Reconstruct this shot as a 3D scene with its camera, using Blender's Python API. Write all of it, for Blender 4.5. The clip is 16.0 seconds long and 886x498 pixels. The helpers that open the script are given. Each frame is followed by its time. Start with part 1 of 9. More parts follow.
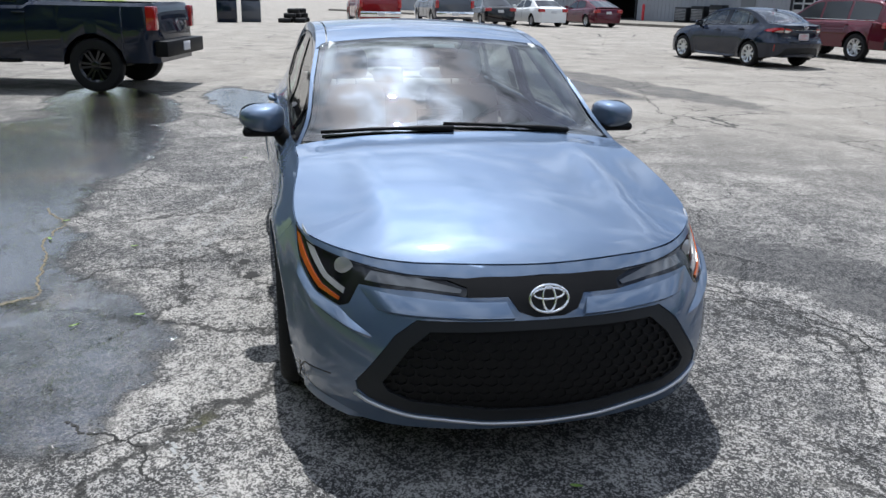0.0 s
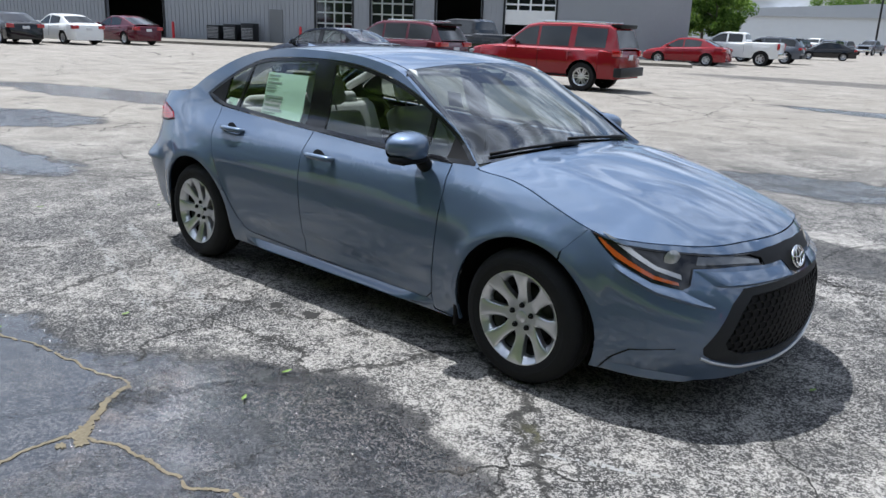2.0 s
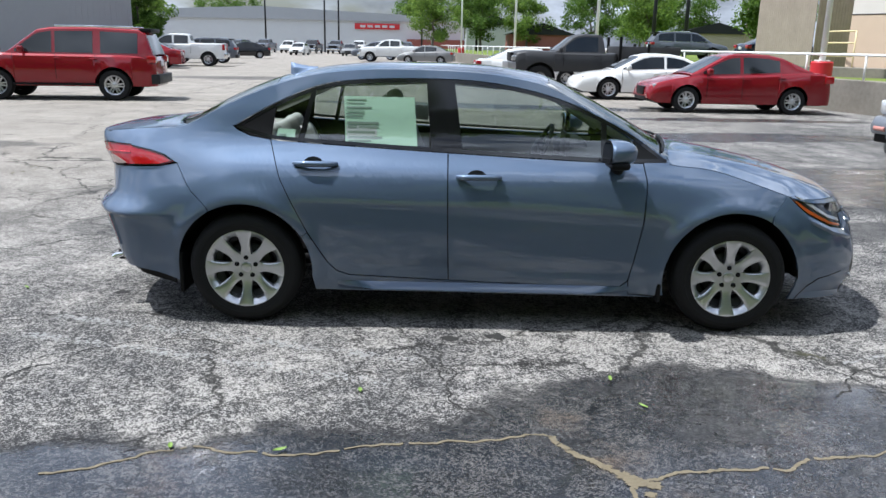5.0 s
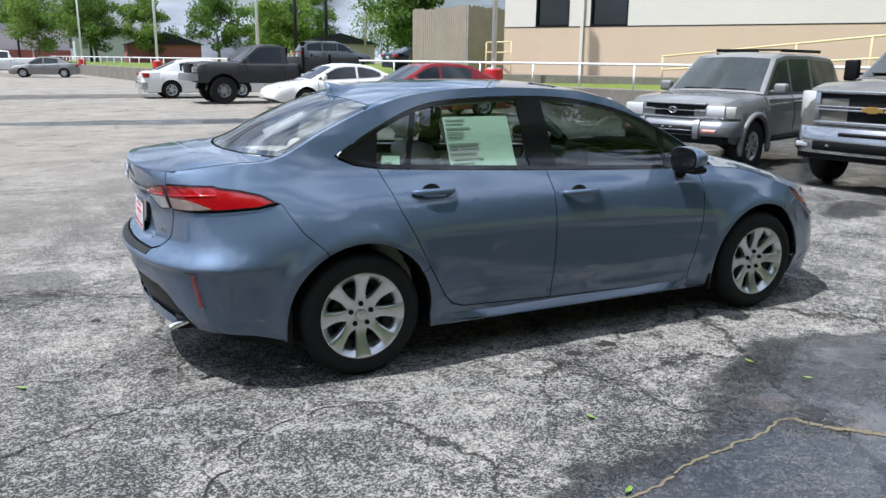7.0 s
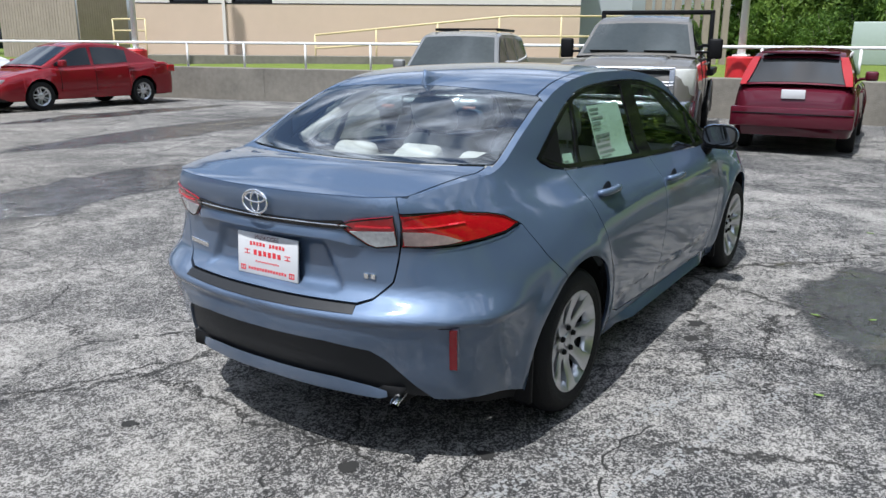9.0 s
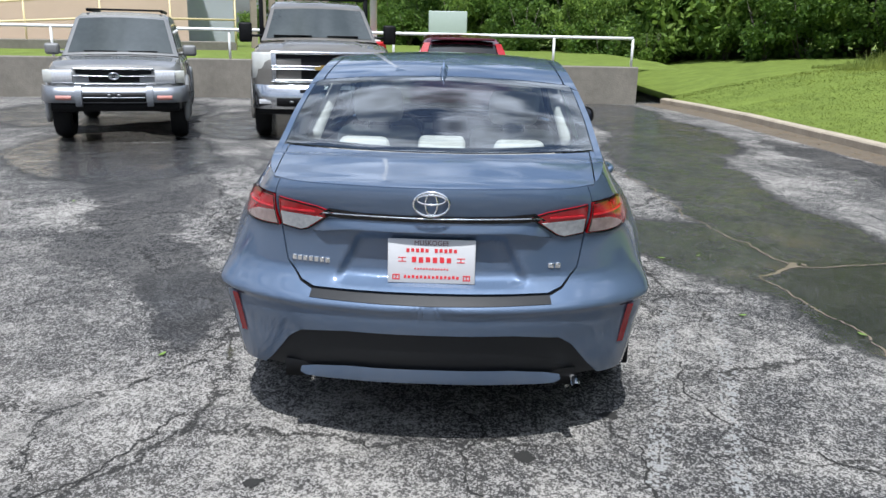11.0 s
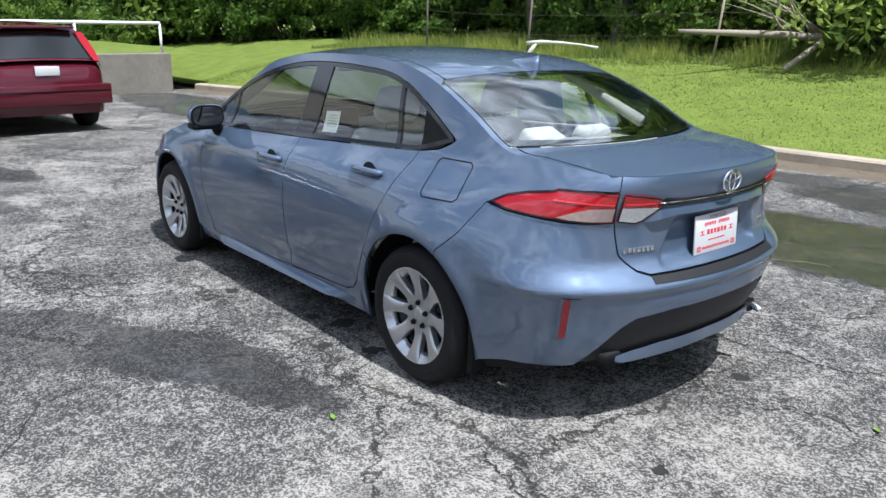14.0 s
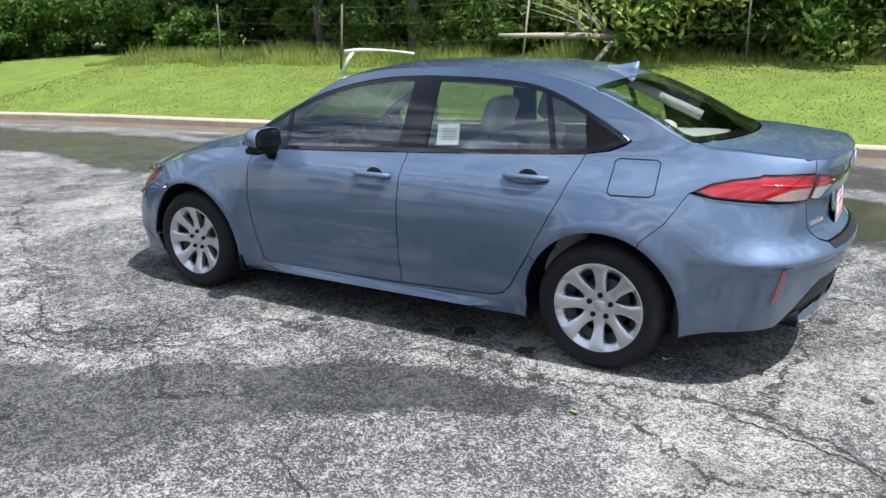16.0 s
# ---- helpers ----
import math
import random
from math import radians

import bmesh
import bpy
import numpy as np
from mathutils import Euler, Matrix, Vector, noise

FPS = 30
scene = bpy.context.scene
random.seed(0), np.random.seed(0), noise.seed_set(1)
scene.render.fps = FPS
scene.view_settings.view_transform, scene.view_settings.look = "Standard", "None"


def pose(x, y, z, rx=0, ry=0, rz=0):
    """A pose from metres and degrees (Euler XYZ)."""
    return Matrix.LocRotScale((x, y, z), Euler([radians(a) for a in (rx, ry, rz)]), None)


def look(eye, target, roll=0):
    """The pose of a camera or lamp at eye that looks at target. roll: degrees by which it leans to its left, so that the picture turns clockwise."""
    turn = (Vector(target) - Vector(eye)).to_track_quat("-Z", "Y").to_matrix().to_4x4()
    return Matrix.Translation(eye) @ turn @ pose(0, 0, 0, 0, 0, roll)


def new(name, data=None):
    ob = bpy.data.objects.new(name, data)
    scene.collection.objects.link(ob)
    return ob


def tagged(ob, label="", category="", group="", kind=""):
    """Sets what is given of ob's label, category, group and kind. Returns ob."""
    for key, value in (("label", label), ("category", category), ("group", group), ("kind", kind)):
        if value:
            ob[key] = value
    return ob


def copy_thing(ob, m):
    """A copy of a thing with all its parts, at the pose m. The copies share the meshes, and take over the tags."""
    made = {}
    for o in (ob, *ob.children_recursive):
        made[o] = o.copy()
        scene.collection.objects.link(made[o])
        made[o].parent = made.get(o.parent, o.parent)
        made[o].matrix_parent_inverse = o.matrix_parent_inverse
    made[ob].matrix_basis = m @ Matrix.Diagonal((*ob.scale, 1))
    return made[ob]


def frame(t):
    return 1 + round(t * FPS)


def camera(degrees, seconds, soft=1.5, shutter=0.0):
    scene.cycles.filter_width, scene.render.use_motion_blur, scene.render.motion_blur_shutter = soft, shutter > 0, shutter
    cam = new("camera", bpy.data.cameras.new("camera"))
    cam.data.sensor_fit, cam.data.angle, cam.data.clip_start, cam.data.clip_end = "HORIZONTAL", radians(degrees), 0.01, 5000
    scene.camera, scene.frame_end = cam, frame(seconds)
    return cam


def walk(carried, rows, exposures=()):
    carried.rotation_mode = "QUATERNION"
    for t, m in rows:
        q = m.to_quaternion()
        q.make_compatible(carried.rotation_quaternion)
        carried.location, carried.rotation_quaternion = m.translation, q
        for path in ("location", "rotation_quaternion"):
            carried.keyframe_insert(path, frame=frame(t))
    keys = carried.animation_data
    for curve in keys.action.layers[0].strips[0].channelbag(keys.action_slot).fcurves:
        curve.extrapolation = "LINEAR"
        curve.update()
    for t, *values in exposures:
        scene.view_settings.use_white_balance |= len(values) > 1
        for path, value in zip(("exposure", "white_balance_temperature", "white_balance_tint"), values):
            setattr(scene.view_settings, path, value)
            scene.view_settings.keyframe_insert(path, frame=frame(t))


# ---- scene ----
cam = camera(58.9, 16.0)
PATH = [
    (0, (4.49, -0.874, 1.582), (2.635, -0.451, 0.965), 1.2),
    (0.5, (4.293, -1.581, 1.577), (2.53, -0.852, 0.977), 1.7),
    (1, (4.049, -2.29, 1.59), (2.415, -1.298, 1.002), 1.8),
    (1.5, (3.709, -2.96, 1.573), (2.235, -1.733, 1.006), 2.1),
    (2, (3.312, -3.552, 1.565), (2.024, -2.122, 1.02), 2.2),
    (2.5, (2.811, -3.992, 1.551), (1.725, -2.4, 1.017), 1.9),
    (3, (2.264, -4.342, 1.535), (1.39, -2.622, 1.009), 1.8),
    (3.5, (1.667, -4.615, 1.548), (1.009, -2.8, 1.025), 1.5),
    (4, (1.057, -4.85, 1.56), (0.611, -2.971, 1.041), 1.1),
    (4.5, (0.424, -5.011, 1.552), (0.197, -3.091, 1.041), 0.9),
    (4.7, (0.165, -5.058, 1.543), (0.024, -3.128, 1.038), 1.0),
    (6.8, (-2.45, -4.47, 1.55), (-1.659, -2.694, 1.08), 0.9),
    (7, (-2.662, -4.321, 1.545), (-1.786, -2.585, 1.078), 0.7),
    (7.5, (-3.141, -3.847, 1.53), (-2.061, -2.23, 1.066), 0.6),
    (8, (-3.593, -3.318, 1.525), (-2.32, -1.85, 1.052), 0.5),
    (8.5, (-3.955, -2.72, 1.524), (-2.501, -1.437, 1.036), 0.4),
    (8.7, (-4.095, -2.472, 1.532), (-2.571, -1.275, 1.036), 0.4),
    (10.8, (-4.875, -0.223, 1.546), (-2.953, -0.089, 1.01), 1.2),
    (11, (-4.925, -0.108, 1.544), (-2.998, -0.06, 1.012), 1.3),
    (11.5, (-4.951, 0.237, 1.535), (-3.031, 0.07, 1.001), 1.4),
    (12, (-4.886, 0.659, 1.537), (-2.996, 0.286, 0.999), 1.2),
    (12.5, (-4.766, 1.18, 1.555), (-2.936, 0.587, 1.01), 1.1),
    (13, (-4.531, 1.721, 1.538), (-2.793, 0.901, 0.986), 0.9),
    (13.5, (-4.264, 2.302, 1.557), (-2.648, 1.261, 1.004), 1.0),
    (14, (-3.925, 2.857, 1.555), (-2.454, 1.618, 1.006), 0.9),
    (14.5, (-3.543, 3.401, 1.577), (-2.233, 1.99, 1.035), 0.6),
    (15, (-3.111, 3.866, 1.561), (-1.952, 2.325, 1.029), 0.1),
    (15.5, (-2.736, 4.219, 1.575), (-1.694, 2.597, 1.044), -0.3),
    (16, (-2.513, 4.234, 1.582), (-1.528, 2.577, 1.05), -0.8),
]
walk(cam, [(t, look(eye, target, roll)) for t, eye, target, roll in PATH], [(0, 0.26, 5810, 9), (2, 0.40, 5810, 9), (5, 0.48, 5810, 9), (7, 0.40, 5810, 9), (8.5, 0.28, 5810, 9), (12, 0.33, 5810, 9), (14, 0.50, 5810, 9), (16, 0.71, 5810, 9)])

SUN_AZ, SUN_EL = 177.0, 66.0   # where the sun stands: degrees from +X towards +Y, degrees above the ground

world = bpy.data.worlds.new("sky")
scene.world = world
world.use_nodes = True
wn, wl = world.node_tree.nodes, world.node_tree.links
wbg = wn["Background"]
sky = wn.new("ShaderNodeTexSky")
sky.sky_type = "NISHITA"
sky.sun_disc = False
sky.sun_elevation = radians(SUN_EL)
sky.sun_rotation = radians(90 - SUN_AZ)
sky.dust_density = 2.5
wtc = wn.new("ShaderNodeTexCoord")
wmap = wn.new("ShaderNodeMapping")
wmap.inputs["Scale"].default_value = (1.0, 1.0, 2.6)
wl.new(wtc.outputs["Generated"], wmap.inputs["Vector"])
wno = wn.new("ShaderNodeTexNoise")
wno.inputs["Scale"].default_value = 4.4
wno.inputs["Detail"].default_value = 7.0
wno.inputs["Roughness"].default_value = 0.55
wl.new(wmap.outputs["Vector"], wno.inputs["Vector"])
wra = wn.new("ShaderNodeValToRGB")
wra.color_ramp.elements[0].position, wra.color_ramp.elements[1].position = 0.41, 0.54
wl.new(wno.outputs["Fac"], wra.inputs["Fac"])
wmx = wn.new("ShaderNodeMix")
wmx.data_type = "RGBA"
# cloud brightness grows towards the sun
wdot = wn.new("ShaderNodeVectorMath")
wdot.operation = "DOT_PRODUCT"
wdot.inputs[1].default_value = (math.cos(radians(SUN_EL)) * math.cos(radians(SUN_AZ)), math.cos(radians(SUN_EL)) * math.sin(radians(SUN_AZ)), math.sin(radians(SUN_EL)))
wl.new(wtc.outputs["Generated"], wdot.inputs[0])
wglow = wn.new("ShaderNodeMapRange")
wglow.interpolation_type = "SMOOTHERSTEP"
for key, value in (("From Min", 0.960), ("From Max", 1.0), ("To Min", 1.0), ("To Max", 3.1)):
    wglow.inputs[key].default_value = value
wl.new(wdot.outputs["Value"], wglow.inputs["Value"])
wcl = wn.new("ShaderNodeMix")
wcl.data_type, wcl.blend_type = "RGBA", "MULTIPLY"
wcl.inputs["Factor"].default_value = 1
wcl.inputs["A"].default_value = (7.7, 8.15, 9.0, 1)
wsep = wn.new("ShaderNodeSeparateXYZ")     # hazier and greyer towards the horizon
wl.new(wtc.outputs["Generated"], wsep.inputs[0])
wlow = wn.new("ShaderNodeMapRange")
for key, value in (("From Min", 0.0), ("From Max", 0.45), ("To Min", 0.58), ("To Max", 1.05)):
    wlow.inputs[key].default_value = value
wl.new(wsep.outputs["Z"], wlow.inputs["Value"])
wmul = wn.new("ShaderNodeMath")
wmul.operation = "MULTIPLY"
wl.new(wglow.outputs["Result"], wmul.inputs[0])
wl.new(wlow.outputs["Result"], wmul.inputs[1])
wform = wn.new("ShaderNodeTexNoise")     # folds of the clouds
wform.inputs["Scale"].default_value, wform.inputs["Detail"].default_value = 7.5, 6.0
wl.new(wmap.outputs["Vector"], wform.inputs["Vector"])
wfold = wn.new("ShaderNodeMapRange")
for key, value in (("From Min", 0.33), ("From Max", 0.67), ("To Min", 0.30), ("To Max", 1.64)):
    wfold.inputs[key].default_value = value
wl.new(wform.outputs["Fac"], wfold.inputs["Value"])
wmul2 = wn.new("ShaderNodeMath")
wmul2.operation = "MULTIPLY"
wl.new(wmul.outputs[0], wmul2.inputs[0])
wl.new(wfold.outputs["Result"], wmul2.inputs[1])
wl.new(wmul2.outputs[0], wcl.inputs["B"])
wl.new(wcl.outputs["Result"], wmx.inputs["B"])
wveil = wn.new("ShaderNodeMapRange")     # thin cloud in front of the sun
for key, value in (("From Min", 0.95), ("From Max", 0.99), ("To Min", 0.0), ("To Max", 0.2)):
    wveil.inputs[key].default_value = value
wl.new(wdot.outputs["Value"], wveil.inputs["Value"])
wmax = wn.new("ShaderNodeMath")
wmax.operation = "MAXIMUM"
wl.new(wra.outputs["Color"], wmax.inputs[0])
wl.new(wveil.outputs["Result"], wmax.inputs[1])
wl.new(wmax.outputs[0], wmx.inputs["Factor"])
wl.new(sky.outputs["Color"], wmx.inputs["A"])
wl.new(wmx.outputs["Result"], wbg.inputs["Color"])
wbg.inputs["Strength"].default_value = 0.095

sun = new("sun", bpy.data.lights.new("sun", "SUN"))
sun.data.energy, sun.data.angle, sun.data.color = 5.0, radians(0.9), (1.0, 0.95, 0.88)
sd = Vector((math.cos(radians(SUN_EL)) * math.cos(radians(SUN_AZ)), math.cos(radians(SUN_EL)) * math.sin(radians(SUN_AZ)), math.sin(radians(SUN_EL))))
sun.matrix_world = look(sd * 60, (0, 0, 0))


# ---- materials ----
def mat(name, color=(0.5, 0.5, 0.5), rough=0.5, metal=0.0, coat=0.0, spec=0.5, var=0.0, scale=8.0, bump=0.0, bscale=40.0, emit=0.0, trans=0.0, fleck=0.0):
    """Plain principled surface with colour variation at two scales and fine relief."""
    m = bpy.data.materials.new(name)
    m.use_nodes = True
    n, l = m.node_tree.nodes, m.node_tree.links
    b = n["Principled BSDF"]
    b.inputs["Base Color"].default_value = (*color, 1)
    b.inputs["Roughness"].default_value = rough
    b.inputs["Metallic"].default_value = metal
    b.inputs["Coat Weight"].default_value = coat
    b.inputs["Coat Roughness"].default_value = 0.04
    b.inputs["Specular IOR Level"].default_value = spec
    b.inputs["Transmission Weight"].default_value = trans
    if emit:
        b.inputs["Emission Color"].default_value = (*color, 1)
        b.inputs["Emission Strength"].default_value = emit
    if var or bump or fleck:
        tc = n.new("ShaderNodeTexCoord")
    if var:
        fac = None
        for s, w in ((scale, 0.6), (scale * 6.3, 0.4)):
            no = n.new("ShaderNodeTexNoise")
            no.inputs["Scale"].default_value = s
            no.inputs["Detail"].default_value = 5
            l.new(tc.outputs["Object"], no.inputs["Vector"])
            mu = n.new("ShaderNodeMath")
            mu.operation = "MULTIPLY_ADD"
            mu.inputs[1].default_value = w * 2 * var
            l.new(no.outputs["Fac"], mu.inputs[0])
            if fac is None:
                mu.inputs[2].default_value = 1 - var
            else:
                l.new(fac, mu.inputs[2])
            fac = mu.outputs[0]
        mx = n.new("ShaderNodeMix")
        mx.data_type, mx.blend_type = "RGBA", "MULTIPLY"
        mx.inputs["Factor"].default_value = 1
        mx.inputs["A"].default_value = (*color, 1)
        l.new(fac, mx.inputs["B"])
        l.new(mx.outputs["Result"], b.inputs["Base Color"])
    if bump:
        no = n.new("ShaderNodeTexNoise")
        no.inputs["Scale"].default_value = bscale
        no.inputs["Detail"].default_value = 4
        l.new(tc.outputs["Object"], no.inputs["Vector"])
        bp = n.new("ShaderNodeBump")
        bp.inputs["Strength"].default_value = bump
        bp.inputs["Distance"].default_value = 0.02
        l.new(no.outputs["Fac"], bp.inputs["Height"])
        l.new(bp.outputs["Normal"], b.inputs["Normal"])
    return m


def car_paint(name, color, metal=0.52, rough=0.60, gloss=1.5):
    m = mat(name, color, rough, metal, coat=1.0, spec=0.05)
    m.node_tree.nodes["Principled BSDF"].inputs["Coat IOR"].default_value = gloss
    n, l = m.node_tree.nodes, m.node_tree.links
    b = n["Principled BSDF"]
    tc = n.new("ShaderNodeTexCoord")
    vo = n.new("ShaderNodeTexVoronoi")
    vo.inputs["Scale"].default_value = 900
    l.new(tc.outputs["Object"], vo.inputs["Vector"])
    hs = n.new("ShaderNodeMapRange")
    hs.inputs["To Min"].default_value, hs.inputs["To Max"].default_value = rough - 0.07, rough + 0.07
    l.new(vo.outputs["Color"], hs.inputs["Value"])
    l.new(hs.outputs["Result"], b.inputs["Roughness"])
    return m


def clear_glass(name, tint, ior=1.75, rough=0.0):
    m = bpy.data.materials.new(name)
    m.use_nodes = True
    n, l = m.node_tree.nodes, m.node_tree.links
    n.remove(n["Principled BSDF"])
    out = n["Material Output"]
    tr, gl, lw, mx = n.new("ShaderNodeBsdfTransparent"), n.new("ShaderNodeBsdfGlossy"), n.new("ShaderNodeLayerWeight"), n.new("ShaderNodeMixShader")
    tr.inputs["Color"].default_value = (*tint, 1)
    gl.inputs["Roughness"].default_value = rough
    lw.inputs["Blend"].default_value = 0.5
    f0 = ((ior - 1) / (ior + 1)) ** 2
    pw, sc = n.new("ShaderNodeMath"), n.new("ShaderNodeMath")
    pw.operation, sc.operation = "POWER", "MULTIPLY_ADD"
    pw.inputs[1].default_value = 5.0
    sc.inputs[1].default_value, sc.inputs[2].default_value = 1 - f0, f0
    l.new(lw.outputs["Facing"], pw.inputs[0])
    l.new(pw.outputs[0], sc.inputs[0])
    l.new(sc.outputs[0], mx.inputs[0])
    l.new(tr.outputs[0], mx.inputs[1])
    l.new(gl.outputs[0], mx.inputs[2])
    l.new(mx.outputs[0], out.inputs["Surface"])
    return m


M = dict(
    paint=car_paint("paint_blue_grey", (0.100, 0.140, 0.213), metal=0.58, rough=0.57, gloss=1.70),
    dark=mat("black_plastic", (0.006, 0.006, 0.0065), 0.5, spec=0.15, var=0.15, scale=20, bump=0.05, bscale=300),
    greyplastic=mat("grey_plastic", (0.018, 0.019, 0.021), 0.5, spec=0.25, var=0.1, scale=20, bump=0.08, bscale=300),
    gloss=mat("gloss_black", (0.008, 0.008, 0.009), 0.08),
    rubber=mat("tyre_rubber", (0.012, 0.012, 0.0125), 0.7, spec=0.22, var=0.25, scale=15, bump=0.2, bscale=120),
    silver=mat("silver_wheel", (0.56, 0.57, 0.59), 0.28, 0.85, coat=0.5, var=0.05, scale=30),
    chrome=mat("chrome", (0.85, 0.86, 0.87), 0.07, 1.0),
    darksteel=mat("dark_brake_steel", (0.055, 0.055, 0.058), 0.5, 0.6, var=0.3, scale=30),
    steel=mat("dull_steel", (0.35, 0.35, 0.36), 0.4, 0.9),
    red=mat("red_lens", (0.34, 0.004, 0.008), 0.12, coat=1.0, var=0.35, scale=45),
    redglow=mat("red_light_guide", (0.62, 0.02, 0.03), 0.2, coat=1.0, var=0.5, scale=90),
    redrefl=mat("red_reflector", (0.17, 0.003, 0.007), 0.2, coat=0.5, var=0.2, scale=60),
    turnlens=mat("grey_turn_lens", (0.085, 0.088, 0.092), 0.14, 0.3, coat=1.0, var=0.3, scale=40),
    amber=mat("amber_lens", (0.34, 0.065, 0.010), 0.12, coat=1.0, var=0.2, scale=40),
    lens=mat("clear_lens", (0.38, 0.38, 0.385), 0.12, 0.3, coat=1.0, var=0.18, scale=25),
    lampdark=mat("lamp_bezel", (0.012, 0.012, 0.014), 0.12, 0.1, coat=0.35, spec=0.3),
    lensbright=mat("bright_reflector", (0.62, 0.62, 0.63), 0.2, 0.4, coat=1.0, var=0.6, scale=70),
    smoke=mat("smoky_lens", (0.40, 0.30, 0.28), 0.14, 0.3, coat=1.0, var=0.5, scale=60),
    mirror=mat("mirror_glass", (0.13, 0.135, 0.145), 0.02, 1.0),
    glass=clear_glass("window_glass", (0.62, 0.68, 0.65), 2.1),
    screen=clear_glass("screen_glass", (0.42, 0.47, 0.45), 2.9),
    rearglass=clear_glass("rear_screen_glass", (0.82, 0.88, 0.85), 3.3),
    tint=clear_glass("tinted_glass", (0.30, 0.32, 0.31), 2.2),
    seat=mat("grey_seat_fabric", (0.50, 0.50, 0.485), 0.85, var=0.12, scale=10, bump=0.1, bscale=200),
    cabin=mat("dark_cabin_trim", (0.025, 0.025, 0.027), 0.6, var=0.1, scale=12),
    cream=mat("light_cabin_trim", (0.40, 0.39, 0.365), 0.7, var=0.08, scale=10),
    white=mat("white_paper", (0.56, 0.56, 0.57), 0.6, var=0.03, scale=10),
    mint=mat("pale_green_paper", (0.55, 0.75, 0.6), 0.6, var=0.05, scale=10),
    print=mat("printed_grey", (0.27, 0.33, 0.29), 0.7),
    redprint=mat("red_print", (0.6, 0.03, 0.04), 0.5),
    darkprint=mat("dark_print", (0.10, 0.012, 0.018), 0.5),
    wpaint=mat("white_rail_paint", (0.75, 0.75, 0.73), 0.5, var=0.15, scale=3, bump=0.1, bscale=60),
    redpaint=mat("red_post_paint", (0.52, 0.02, 0.025), 0.45, var=0.15, scale=4),
)


# ---- mesh helpers ----
def finish(name, bm, material, parent=None, label="", smooth=True, normals=None):
    me = bpy.data.meshes.new(name)
    bm.to_mesh(me)
    bm.free()
    if smooth:
        me.shade_smooth()
    if material:
        me.materials.append(material)
    ob = new(name, me)
    if parent:
        ob.parent = parent
    if label:
        ob["label"] = label
    return ob


part = finish


def thing(name, label, category, m=None, group="", kind=""):
    e = new(name)
    e.empty_display_size = 0.2
    if m is not None:
        e.matrix_world = m
    return tagged(e, label, category, group, kind)


def sharp(ob, angle=35):
    """Smooth shading with hard edges past that angle."""
    me = ob.data
    bm = bmesh.new()
    bm.from_mesh(me)
    for e in bm.edges:
        e.smooth = len(e.link_faces) != 2 or e.calc_face_angle(0) < radians(angle)
    bm.to_mesh(me)
    bm.free()
    return ob


def box(bm, lo, hi, bevel=0.0, m=None, segs=2):
    r = bmesh.ops.create_cube(bm, size=1)["verts"]
    c = [(a + b) / 2 for a, b in zip(lo, hi)]
    s = [b - a for a, b in zip(lo, hi)]
    bmesh.ops.transform(bm, matrix=Matrix.Translation(c) @ Matrix.Diagonal((*s, 1)), verts=r)
    if bevel:
        es = list({e for v in r for e in v.link_edges})
        g = bmesh.ops.bevel(bm, geom=es, offset=bevel, segments=segs, affect="EDGES", profile=0.5)
        r = list({v for f in g["faces"] for v in f.verts} | {v for v in r if v.is_valid})
    if m is not None:
        bmesh.ops.transform(bm, matrix=m, verts=r)
    return r


def boxes(name, specs, material, parent, label="", bevel=0.01, m=None):
    bm = bmesh.new()
    for lo, hi in specs:
        box(bm, lo, hi, bevel, m)
    return sharp(part(name, bm, material, parent, label))


def tube(bm, pts, r, n=8, closed=False, caps=True):
    """A round bar along points; r is one radius or one for each point."""
    pts = [Vector(p) for p in pts]
    rs = r if isinstance(r, (list, tuple)) else [r] * len(pts)
    rings, up = [], None
    for i, p in enumerate(pts):
        a = pts[i - 1] if (i or closed) else p
        b = pts[(i + 1) % len(pts)] if (i + 1 < len(pts) or closed) else p
        d = (b - a).normalized()
        if up is None:
            up = d.orthogonal().normalized()
        up = (up - d * up.dot(d)).normalized()
        w = d.cross(up)
        rings.append([bm.verts.new(p + (up * math.cos(k * math.tau / n) + w * math.sin(k * math.tau / n)) * rs[i]) for k in range(n)])
    for i in range(len(rings) - (0 if closed else 1)):
        A, B = rings[i], rings[(i + 1) % len(rings)]
        for k in range(n):
            bm.faces.new((A[k], A[(k + 1) % n], B[(k + 1) % n], B[k]))
    if caps and not closed:
        bm.faces.new(rings[0][::-1])
        bm.faces.new(rings[-1])


def lathe(bm, prof, n=48, axis="y", m=None):
    """Turn (radius, along) points round an axis."""
    rings = []
    for r, h in prof:
        ring = []
        for k in range(n):
            a = k * math.tau / n
            p = (r * math.cos(a), h, r * math.sin(a)) if axis == "y" else (r * math.cos(a), r * math.sin(a), h)
            ring.append(bm.verts.new(m @ Vector(p) if m is not None else p))
        rings.append(ring)
    for A, B in zip(rings, rings[1:]):
        for k in range(n):
            bm.faces.new((A[k], B[k], B[(k + 1) % n], A[(k + 1) % n]))
    return rings


